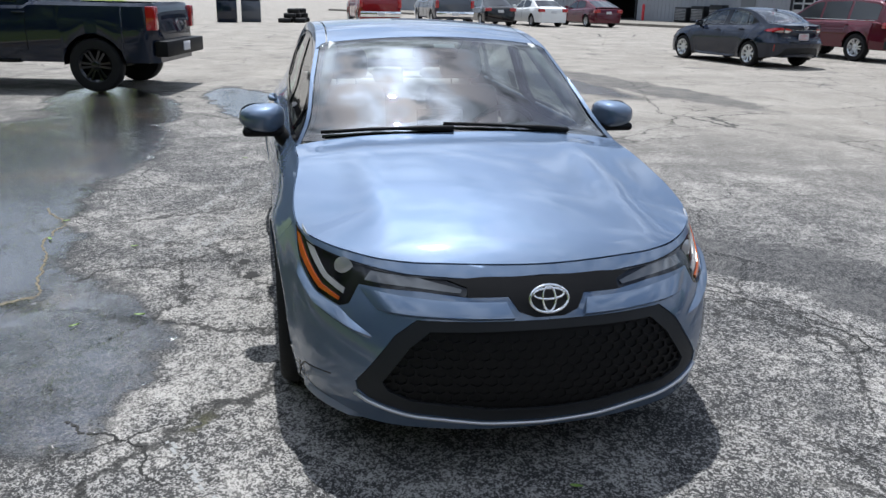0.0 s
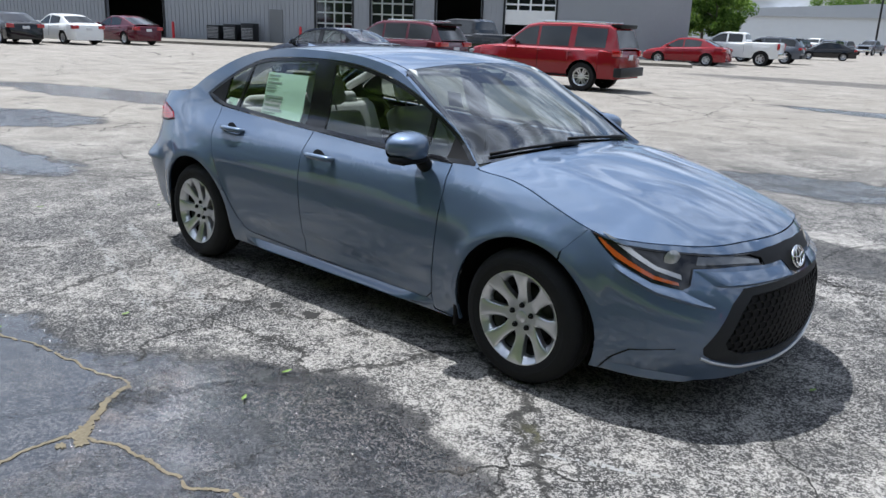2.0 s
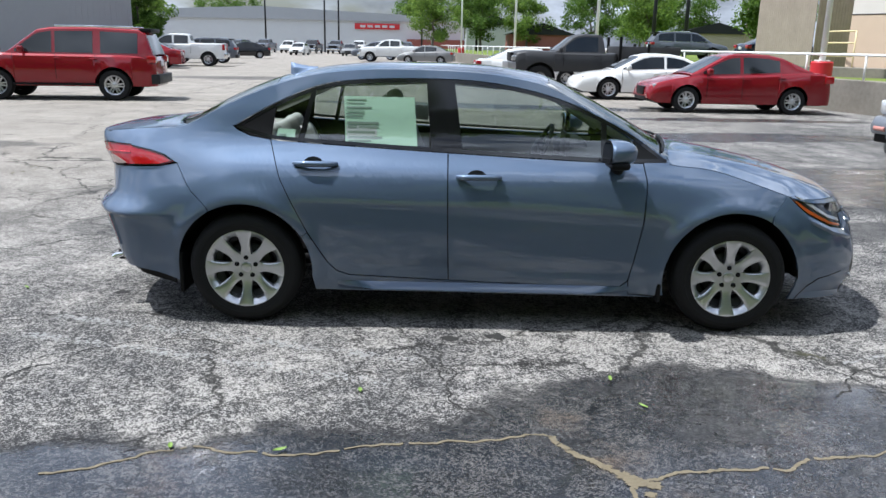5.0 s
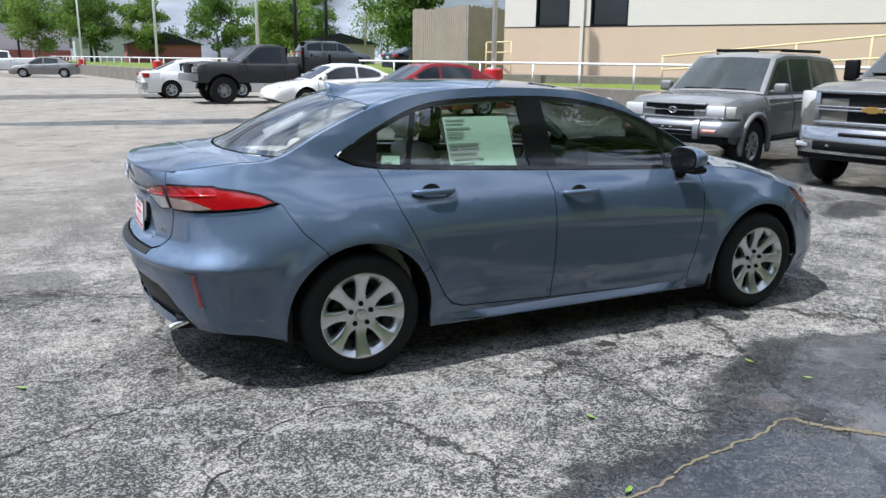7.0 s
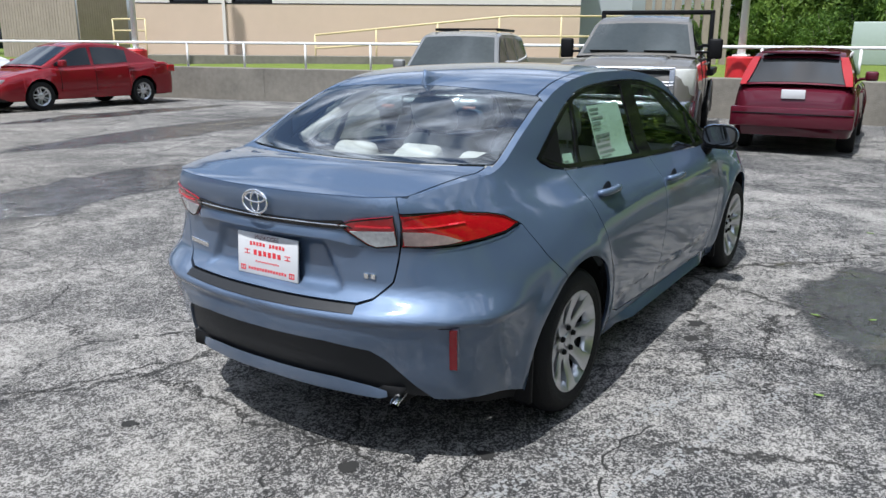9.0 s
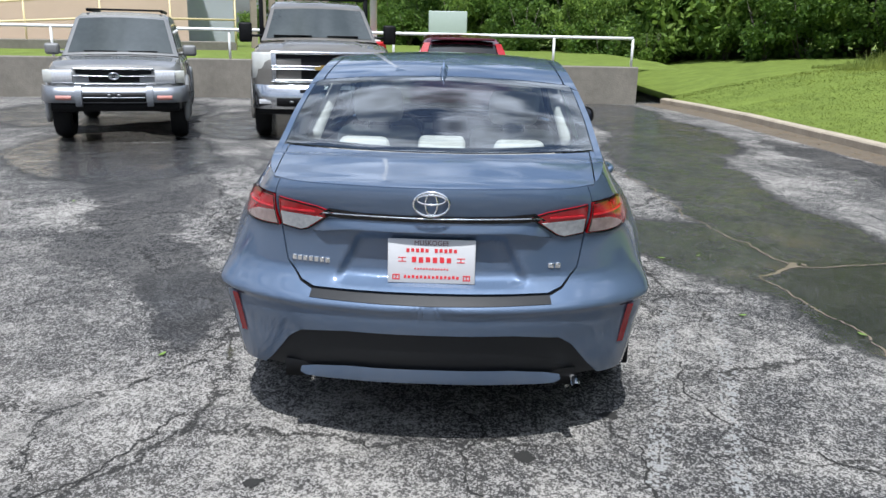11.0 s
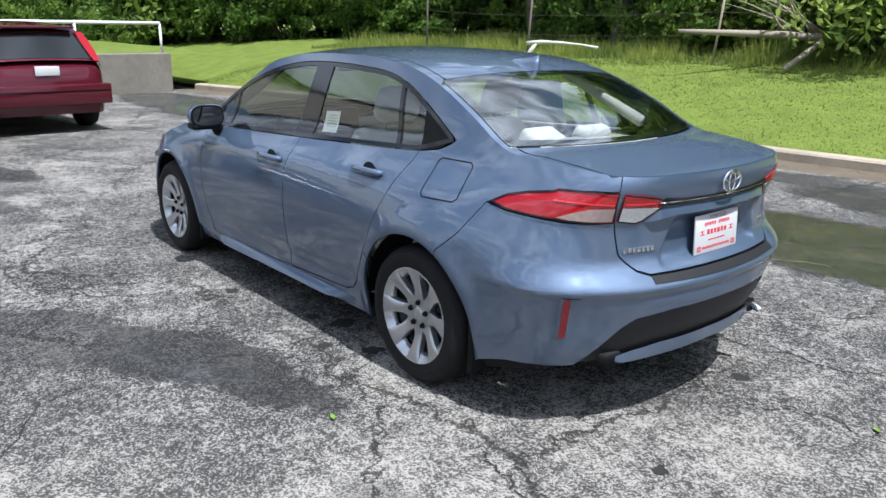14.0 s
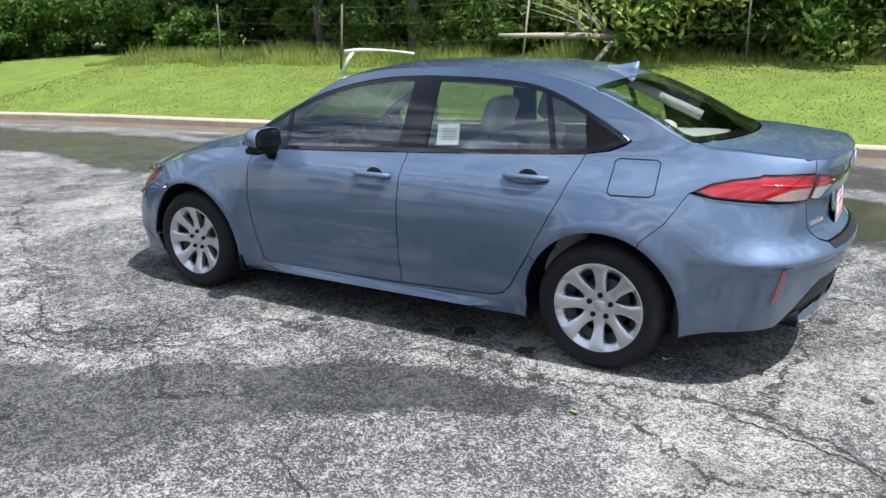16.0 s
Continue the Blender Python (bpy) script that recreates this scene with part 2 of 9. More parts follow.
def prism(bm, poly, y0, y1, m=None):
    """A polygon in (x, z), drawn out from y0 to y1."""
    A = [bm.verts.new((x, y0, z)) for x, z in poly]
    B = [bm.verts.new((x, y1, z)) for x, z in poly]
    fs = [bm.faces.new(A), bm.faces.new(B[::-1])]
    for i in range(len(A)):
        j = (i + 1) % len(A)
        fs.append(bm.faces.new((A[j], A[i], B[i], B[j])))
    if m is not None:
        bmesh.ops.transform(bm, matrix=m, verts=A + B)
    bmesh.ops.recalc_face_normals(bm, faces=fs)
    return A + B


def curve1(xs, ys, q):
    """Smooth curve through (xs, ys), read at q (limited cubic)."""
    xs, ys, q = np.asarray(xs, float), np.asarray(ys, float), np.asarray(q, float)
    h = np.diff(xs)
    d = np.diff(ys) / h
    t = np.empty_like(ys)
    t[0], t[-1] = d[0], d[-1]
    t[1:-1] = (d[:-1] * h[1:] + d[1:] * h[:-1]) / (h[:-1] + h[1:])
    lim = 2.5 * np.minimum(np.abs(d[:-1]), np.abs(d[1:]))
    flat = d[:-1] * d[1:] <= 0
    t[1:-1] = np.where(flat, t[1:-1] * 0.5, np.clip(t[1:-1], -np.maximum(lim, 1e-9), np.maximum(lim, 1e-9)))
    i = np.clip(np.searchsorted(xs, q) - 1, 0, len(xs) - 2)
    s = (q - xs[i]) / h[i]
    s = np.clip(s, -0.5, 1.5)
    return (2 * s**3 - 3 * s**2 + 1) * ys[i] + (s**3 - 2 * s**2 + s) * h[i] * t[i] + (3 * s**2 - 2 * s**3) * ys[i + 1] + (s**3 - s**2) * h[i] * t[i + 1]


def inset(poly, d):
    """The polygon moved inwards by d."""
    a = sum(p[0] * q[1] - q[0] * p[1] for p, q in zip(poly, poly[1:] + poly[:1]))
    poly = poly if a > 0 else poly[::-1]
    out = []
    for i, p in enumerate(poly):
        o, q = Vector(poly[i - 1]), Vector(poly[(i + 1) % len(poly)])
        p = Vector(p)
        e, f = (p - o), (q - p)
        if e.length < 1e-6 or f.length < 1e-6:
            continue
        e.normalize(), f.normalize()
        n1, n2 = Vector((-e.y, e.x)), Vector((-f.y, f.x))
        b = n1 + n2
        k = max(b.length_squared / 2, 0.35)
        out.append(tuple(p + b * (d / k)))
    return out


def dense(poly, step):
    out = []
    for p, q in zip(poly, poly[1:] + poly[:1]):
        n = max(1, int(math.dist(p, q) / step + 0.5))
        out += [(p[0] + (q[0] - p[0]) * k / n, p[1] + (q[1] - p[1]) * k / n) for k in range(n)]
    return out


def patch(name, poly, fn, material, parent, label="", step=0.045, gap=0.0032, depth=0.016, lift=0.0, holes=()):
    """A panel: the polygon in a surface's two parameters, laid on that surface (fn: arrays a, b -> points), with turned-in edges."""
    poly = inset(poly, gap) if gap else list(poly)
    poly = dense(poly, step)
    bm = bmesh.new()
    f = bm.faces.new([bm.verts.new((a, b, 0)) for a, b in poly])
    f.normal_update()
    bmesh.ops.triangulate(bm, faces=[f], ngon_method="EAR_CLIP")
    for ax in (0, 1):
        vals = [v.co[ax] for v in bm.verts]
        lo, hi = min(vals), max(vals)
        k = math.floor(lo / step) + 1
        while k * step < hi:
            co, no = [0, 0, 0], [0, 0, 0]
            co[ax], no[ax] = k * step + 0.0007, 1
            bmesh.ops.bisect_plane(bm, geom=bm.verts[:] + bm.edges[:] + bm.faces[:], plane_co=co, plane_no=no, dist=1e-5)
            k += 1
    bmesh.ops.remove_doubles(bm, verts=bm.verts[:], dist=1e-4)
    bmesh.ops.dissolve_degenerate(bm, dist=1e-5, edges=bm.edges[:])
    bmesh.ops.join_triangles(bm, faces=bm.faces[:], angle_face_threshold=3.2, angle_shape_threshold=0.9, cmp_seam=False, cmp_sharp=False, cmp_uvs=False, cmp_vcols=False, cmp_materials=False)
    vs = bm.verts[:]
    a, b = np.array([v.co.x for v in vs]), np.array([v.co.y for v in vs])
    e = 0.006
    p = fn(a, b)
    n = np.cross(fn(a + e, b) - fn(a - e, b), fn(a, b + e) - fn(a, b - e))
    n /= np.maximum(np.linalg.norm(n, axis=1, keepdims=True), 1e-9)
    mid = p.mean(axis=0)
    if (n * (p - np.array([mid[0] * 0.6, 0, 0.55]))).sum() < 0:
        n = -n
    for v, q, w in zip(vs, p, n):
        v.co = q + w * lift
    for f in bm.faces:
        f.normal_update()
    idx = {v: i for i, v in enumerate(vs)}
    for f in bm.faces:
        w = sum((Vector(n[idx[v]]) for v in f.verts), Vector())
        if f.normal.dot(w) < 0:
            f.normal_flip()
        f.smooth = True
    if depth:
        rim = {}
        for ed in [ed for ed in bm.edges if len(ed.link_faces) == 1]:
            f = ed.link_faces[0]
            lp = next(l for l in f.loops if l.edge == ed)
            u, v = lp.vert, lp.link_loop_next.vert
            for w in (u, v):
                if w not in rim:
                    rim[w] = bm.verts.new(w.co - Vector(n[idx[w]]) * depth)
            nf = bm.faces.new((v, u, rim[u], rim[v]))
            nf.smooth = False
            ed.smooth = False
    return part(name, bm, material, parent, label, smooth=False)


# ---- ground ----
# wet and damp patches of the asphalt: centre x, y, half sizes, turn in degrees, strength (1 stands wet, under 0.5 damp)
WET = [
    (-4.2, -3.15, 2.3, 1.25, 0, 1.0), (-1.7, -3.15, 1.6, 0.9, 0, 1.0), (-0.3, -2.85, 1.1, 0.80, 0, 1.0), (0.85, -2.0, 1.12, 0.62, 14, 0.88), (1.3, -2.85, 1.4, 0.7, 0, 0.84),
    (-7.4, -3.0, 2.4, 0.9, 12, 1.0), (4.6, -2.75, 4.0, 0.72, -2, 0.82), (9.0, -3.4, 3.2, 1.0, 4, 0.86), (12.0, -3.3, 2.0, 0.9, 0, 0.8), (3.0, -5.3, 5.0, 0.45, 5, 0.55), (-2.5, -5.2, 2.5, 0.7, 3, 0.7),
    (-7.2, -0.9, 2.6, 0.6, 14, 1.0), (-9.7, 0.9, 1.6, 0.9, 20, 0.95), (0.6, 5.6, 1.8, 0.7, 20, 0.75), (2.2, 2.95, 1.7, 0.45, 22, 0.55), (3.9, 1.9, 0.8, 0.3, 10, 0.5),
    (4.8, 4.3, 2.2, 1.3, 30, 0.85), (8.6, 3.2, 2.4, 1.3, 0, 0.85), (9.6, 6.6, 2.6, 2.0, 0, 0.8), (5.2, 1.3, 0.65, 0.28, 20, 0.62), (2.9, 2.75, 1.6, 0.35, 20, 0.45),
    (0.40, 2.32, 0.85, 0.44, 40, 0.50), (-0.62, 1.50, 0.80, 0.27, 20, 0.62), (-3.0, 1.55, 0.6, 0.4, 40, 0.42), (1.9, 2.9, 0.8, 0.4, 20, 0.4),
    (-12.0, 4.0, 4.5, 0.9, 14, 0.75), (-9.5, 6.0, 3.5, 0.6, 10, 0.5), (5.0, 9.5, 3.5, 0.7, 8, 0.8), (1.0, 16.0, 5.0, 0.8, -6, 0.85), (6.5, 13.2, 3.0, 0.5, 3, 0.85), (-4.0, 30.0, 9.0, 2.0, 5, 0.5), (0.1, 2.62, 0.9, 0.22, 40, 0.3),
]


def asphalt():
    m = bpy.data.materials.new("asphalt")
    m.use_nodes = True
    n, l = m.node_tree.nodes, m.node_tree.links
    b = n["Principled BSDF"]
    tc = n.new("ShaderNodeTexCoord")
    P = tc.outputs["Object"]

    def noise_(scale, detail=4, rough=0.55, vec=P):
        x = n.new("ShaderNodeTexNoise")
        x.inputs["Scale"].default_value, x.inputs["Detail"].default_value, x.inputs["Roughness"].default_value = scale, detail, rough
        l.new(vec, x.inputs["Vector"])
        return x.outputs["Fac"], x.outputs["Color"]

    def math_(op, a, c=None, d=None, clamp=False):
        x = n.new("ShaderNodeMath")
        x.operation, x.use_clamp = op, clamp
        for i, v in enumerate((a, c, d)):
            if v is None:
                continue
            if isinstance(v, (int, float)):
                x.inputs[i].default_value = v
            else:
                l.new(v, x.inputs[i])
        return x.outputs[0]

    def ramp(v, lo, hi, to0=0.0, to1=1.0):
        x = n.new("ShaderNodeMapRange")
        x.interpolation_type = "SMOOTHSTEP"
        for k, val in (("From Min", lo), ("From Max", hi), ("To Min", to0), ("To Max", to1)):
            x.inputs[k].default_value = val
        l.new(v, x.inputs["Value"])
        return x.outputs["Result"]

    def mixc(f, a, c, mode="MIX"):
        x = n.new("ShaderNodeMix")
        x.data_type, x.blend_type = "RGBA", mode
        for k, v in (("Factor", f), ("A", a), ("B", c)):
            if isinstance(v, (int, float)):
                x.inputs[k].default_value = v
            elif isinstance(v, tuple):
                x.inputs[k].default_value = (*v, 1)
            else:
                l.new(v, x.inputs[k])
        return x.outputs["Result"]

    # wandering copy of the place, for uneven outlines
    _, nc = noise_(1.3, 6, 0.68)
    sub = n.new("ShaderNodeVectorMath")
    sub.operation = "SUBTRACT"
    l.new(nc, sub.inputs[0])
    sub.inputs[1].default_value = (0.5, 0.5, 0.5)
    mad = n.new("ShaderNodeVectorMath")
    mad.operation = "MULTIPLY_ADD"
    l.new(sub.outputs[0], mad.inputs[0])
    mad.inputs[1].default_value = (1.0, 1.0, 0)
    l.new(P, mad.inputs[2])
    W = mad.outputs[0]
    wet = None
    for x, y, a, c, turn, s in WET:
        mp = n.new("ShaderNodeMapping")
        mp.vector_type = "TEXTURE"
        mp.inputs["Location"].default_value = (x, y, 0)
        mp.inputs["Rotation"].default_value = (0, 0, radians(turn))
        mp.inputs["Scale"].default_value = (a, c, 1)
        l.new(W, mp.inputs["Vector"])
        ln = n.new("ShaderNodeVectorMath")
        ln.operation = "LENGTH"
        l.new(mp.outputs[0], ln.inputs[0])
        v = ramp(ln.outputs["Value"], 1.16, 0.86, 0.0, s)
        wet = v if wet is None else math_("MAXIMUM", wet, v)
    big, _ = noise_(0.35, 4)
    mid, _ = noise_(2.3, 6, 0.65)
    blot, _ = noise_(0.95, 6, 0.66)
    small, _ = noise_(13.0, 4, 0.7)
    fine, _ = noise_(240.0, 2, 0.7)

    def stones(scale):
        x = n.new("ShaderNodeTexVoronoi")
        x.inputs["Scale"].default_value = scale
        l.new(P, x.inputs["Vector"])
        c = n.new("ShaderNodeSeparateColor")
        l.new(x.outputs["Color"], c.inputs[0])
        return x.outputs["Distance"], c.outputs[0]

    d1, r1 = stones(125)
    d2, r2 = stones(280)
    d3, r3 = stones(52)
    grit = ramp(d1, 0.15, 0.55)
    # bound aggregate: pale stones in dark binder, more of them bare where the binder is worn off
    worn = math_("ADD", math_("MULTIPLY", mid, 0.45), math_("ADD", math_("ADD", math_("MULTIPLY", big, 0.3), math_("MULTIPLY", small, 0.45)), math_("MULTIPLY", blot, 0.5)))
    worn = ramp(worn, 0.71, 1.07)
    chance = math_("ADD", math_("MULTIPLY", r3, 0.20), math_("ADD", math_("MULTIPLY", r1, 0.50), math_("MULTIPLY", r2, 0.30)))
    chance = math_("ADD", chance, math_("MULTIPLY", math_("SUBTRACT", worn, 0.47), 0.24))
    clump, _ = noise_(150.0, 2, 0.6)
    chance = math_("ADD", chance, math_("MULTIPLY", math_("SUBTRACT", clump, 0.5), 0.50))
    bare = ramp(chance, 0.44, 0.62)
    tone = mixc(worn, (0.026, 0.0255, 0.0255), (0.082, 0.077, 0.070))
    pebb = mixc(worn, (0.285, 0.275, 0.262), (0.485, 0.458, 0.418))
    col = mixc(bare, tone, pebb)
    col = mixc(ramp(fine, 0.50, 0.66, 0.0, 0.55), col, (0.025, 0.025, 0.026))
    col = mixc(math_("MULTIPLY", ramp(worn, 0.3, 0.9), 0.25), col, (0.29, 0.275, 0.25))
    # towards the workshop the surface is paler and dustier
    sep = n.new("ShaderNodeSeparateXYZ")
    l.new(P, sep.inputs[0])
    far = ramp(math_("ADD", math_("MULTIPLY", sep.outputs[0], -0.9), math_("MULTIPLY", sep.outputs[1], 0.75)), 0.8, 11.0, 0.0, 0.75)
    col = mixc(far, col, mixc(blot, (0.17, 0.152, 0.128), (0.40, 0.36, 0.305)))
    # cracks
    crack = None
    for sc, wd, off in ((0.21, 0.011, 3.0), (0.62, 0.008, 7.0)):
        vv = n.new("ShaderNodeTexVoronoi")
        vv.feature = "DISTANCE_TO_EDGE"
        vv.inputs["Scale"].default_value = sc
        _, c2 = noise_(2.8, 6, 0.7)
        ad = n.new("ShaderNodeVectorMath")
        ad.operation = "MULTIPLY_ADD"
        l.new(c2, ad.inputs[0])
        ad.inputs[1].default_value = (0.55, 0.55, 0)
        l.new(P, ad.inputs[2])
        ad2 = n.new("ShaderNodeVectorMath")
        l.new(ad.outputs[0], ad2.inputs[0])
        ad2.inputs[1].default_value = (off, off * 0.7, 0)
        l.new(ad2.outputs[0], vv.inputs["Vector"])
        c = ramp(vv.outputs["Distance"], wd * sc * 1.6, wd * sc * 0.3)
        pm, _ = noise_(0.45 if off > 5 else 0.3, 2)
        c = math_("MULTIPLY", c, ramp(pm, 0.43 if off > 5 else 0.34, 0.54 if off > 5 else 0.46))
        crack = c if crack is None else math_("MAXIMUM", crack, c)
    gr, _ = noise_(0.8, 3)
    col = mixc(math_("MULTIPLY", crack, 0.88), col, mixc(ramp(gr, 0.60, 0.70), (0.022, 0.021, 0.019), (0.11, 0.105, 0.04)))
    # stains
    st, _ = noise_(1.1, 3, 0.5)
    col = mixc(ramp(st, 0.60, 0.72, 0.0, 0.45), col, (0.030, 0.030, 0.030))
    wet = math_("ADD", wet, math_("MULTIPLY", math_("MULTIPLY", math_("SUBTRACT", mid, 0.5), 0.7), ramp(wet, 0.02, 0.4)))
    damp = ramp(wet, 0.06, 0.72)
    stand = ramp(wet, 0.80, 0.96)
    col = mixc(math_("MULTIPLY", damp, 0.92), col, mixc(0.80, (0.018, 0.019, 0.021), mixc(1.0, col, (0.22, 0.22, 0.228), "MULTIPLY")))
    silt = ramp(blot, 0.52, 0.66)
    col = mixc(math_("MULTIPLY", stand, math_("MULTIPLY", silt, 0.5)), col, (0.13, 0.085, 0.045))
    l.new(col, b.inputs["Base Color"])
    rough = mixc(damp, (0.82, 0.82, 0.82), (0.66, 0.66, 0.66))
    rough = mixc(ramp(wet, 0.64, 0.88), rough, (0.22, 0.22, 0.22))
    rough = mixc(stand, rough, (0.05, 0.05, 0.05))
    l.new(rough, b.inputs["Roughness"])
    l.new(ramp(wet, 0.56, 0.80, 0.0, 1.0), b.inputs["Coat Weight"])
    b.inputs["Coat Roughness"].default_value = 0.12
    b.inputs["Coat IOR"].default_value = 1.60
    b.inputs["Specular IOR Level"].default_value = 0.3
    h = math_("ADD", math_("MULTIPLY", grit, -0.5), math_("MULTIPLY", r2, 0.45))
    h = math_("SUBTRACT", h, math_("MULTIPLY", crack, 2.0))
    h = math_("MULTIPLY", h, math_("SUBTRACT", 1.0, math_("MULTIPLY", stand, 0.88)))
    bp = n.new("ShaderNodeBump")
    bp.inputs["Strength"].default_value = 0.8
    bp.inputs["Distance"].default_value = 0.006
    l.new(h, bp.inputs["Height"])
    l.new(bp.outputs["Normal"], b.inputs["Normal"])
    l.new(bp.outputs["Normal"], b.inputs["Coat Normal"])
    return m


M["asphalt"] = asphalt()
M["concrete"] = mat("weathered_concrete", (0.185, 0.168, 0.14), 0.85, var=0.65, scale=1.3, bump=0.4, bscale=30)
M["kerb"] = mat("kerb_concrete", (0.37, 0.315, 0.24), 0.85, var=0.5, scale=3, bump=0.3, bscale=60)
M["gutter"] = mat("dirty_gutter", (0.125, 0.098, 0.068), 0.8, var=0.6, scale=2.5, bump=0.4, bscale=40)
M["grass"] = mat("grass", (0.132, 0.176, 0.032), 0.85, spec=0.2, var=0.7, scale=2.2, bump=1.0, bscale=28)
M["soil"] = mat("soil", (0.12, 0.095, 0.065), 0.9, var=0.4, scale=3, bump=0.5, bscale=25)

KERB = [(-16.0, -7.75), (-8.0, -7.2), (-2.0, -6.78), (2.2, -6.4), (7.3, -5.9), (10.6, -5.55), (12.6, -5.2), (14.3, -4.75)]
WALL = [(13.95, -4.1), (13.6, 0.0), (13.1, 5.6), (10.9, 14.0), (9.6, 20.0), (8.3, 26.0), (5.2, 40.0), (2.9, 52.0), (0.0, 75.0), (-4.0, 120.0)]


def bank(x, y):
    """Height of the grass bank past the kerb and of the terrace past the wall."""
    ky = float(np.interp(x, [p[0] for p in KERB], [p[1] for p in KERB]))
    d = max(0.0, ky - 0.14 - y)
    h = 0.10 + 0.92 * (1 - math.exp(-((d / 2.9) ** 1.35))) + 0.012 * d
    return h + 0.03 * noise.noise((x * 0.4, y * 0.4, 0))


def sheet(name, xs, ys, f, material, label, category):
    bm = bmesh.new()
    rows = [[bm.verts.new((x, y, f(x, y))) for y in ys(x)] for x in xs]
    for A, B in zip(rows, rows[1:]):
        for i in range(len(A) - 1):
            bm.faces.new((A[i], B[i], B[i + 1], A[i + 1]))
    bmesh.ops.recalc_face_normals(bm, faces=bm.faces[:])
    ob = part(name, bm, material)
    return tagged(ob, label, category, kind="structure")


bm = bmesh.new()
R_ = [0, 6, 15, 40, 120, 400, 1500]
rings = [[bm.verts.new((r * math.cos(k * math.tau / 48), r * math.sin(k * math.tau / 48), 0)) for k in range(48)] for r in R_[1:]]
bm.faces.new(rings[0])
for A, B in zip(rings, rings[1:]):
    for k in range(48):
        bm.faces.new((A[k], A[(k + 1) % 48], B[(k + 1) % 48], B[k]))
bmesh.ops.recalc_face_normals(bm, faces=bm.faces[:])
for f in bm.faces:
    if f.normal.z < 0:
        f.normal_flip()
tagged(part("ground", bm, M["asphalt"], smooth=False), "worn cracked grey asphalt car park with wet patches", "ground", kind="structure")

kx, ky = [p[0] for p in KERB], [p[1] for p in KERB]
sheet("grass_bank", list(np.linspace(-60, 13.9, 75)) + [14.2, 15, 17, 20, 25, 32, 40, 60, 90],
      lambda x: [float(np.interp(x, kx, ky)) - 0.13 - d for d in (0, 0.25, 0.5, 0.8, 1.2, 1.6, 2.0, 2.5, 3.0, 3.6, 4.4, 5.5, 7, 9, 12, 16, 22, 30, 45, 80)],
      bank, M["grass"], "bright green mown grass bank behind the kerb", "lawn")
# terrace behind the wall
wy = [p[1] for p in WALL]
wx = [p[0] for p in WALL]
sheet("terrace", list(np.linspace(0.25, 3.0, 5)) + [5, 8, 12, 20, 35, 60, 110],
      lambda d: list(np.linspace(-5.2, 20, 20)) + list(np.linspace(24, 130, 20)),
      lambda d, y: 0, M["grass"], "green verge on the terrace behind the wall", "lawn")
ter = bpy.data.objects["terrace"]
for v in ter.data.vertices:
    d, y = v.co.x, v.co.y
    v.co = (float(np.interp(y, wy, wx)) + d, y, 0.80 + 0.10 * min(d, 3.0) / 3.0 + 0.02 * noise.noise((d * 0.5, y * 0.3, 4)))


def run(name, pts, prof, material, step=None, gap=0.012, label="", category="", kind="structure", parent=None, wander=0.0):
    """A profile (across, height) drawn along a line in plan; across is to the right of the way. With step it is laid in pieces."""
    P_ = [Vector((x, y)) for x, y in pts]
    L = [0.0]
    for a, b in zip(P_, P_[1:]):
        L.append(L[-1] + (b - a).length)
    def at(s):
        s = min(max(s, 0), L[-1])
        i = max(k for k in range(len(L) - 1) if L[k] <= s + 1e-9)
        f = (s - L[i]) / (L[i + 1] - L[i])
        p = P_[i].lerp(P_[i + 1], f)
        t = (P_[i + 1] - P_[i]).normalized()
        return p, Vector((t.y, -t.x))
    cuts = [0, L[-1]] if not step else list(np.arange(0, L[-1], step)) + [L[-1]]
    obs = []
    for s0, s1 in zip(cuts, cuts[1:]):
        bm = bmesh.new()
        ss = sorted({s0 + (gap if step else 0), s1 - (gap if step else 0), *[v for v in L if s0 + 0.05 < v < s1 - 0.05]})
        dz = random.uniform(-1, 1) * wander
        rows = []
        for s in ss:
            p, r = at(s)
            rows.append([bm.verts.new((p.x + r.x * a, p.y + r.y * a, h + dz)) for a, h in prof])
        k = len(prof)
        for A, B in zip(rows, rows[1:]):
            for i in range(k):
                bm.faces.new((A[i], A[(i + 1) % k], B[(i + 1) % k], B[i]))
        bm.faces.new(rows[0][::-1])
        bm.faces.new(rows[-1])
        bmesh.ops.recalc_face_normals(bm, faces=bm.faces[:])
        obs.append(part(name, bm, material, parent, smooth=False))
    return obs


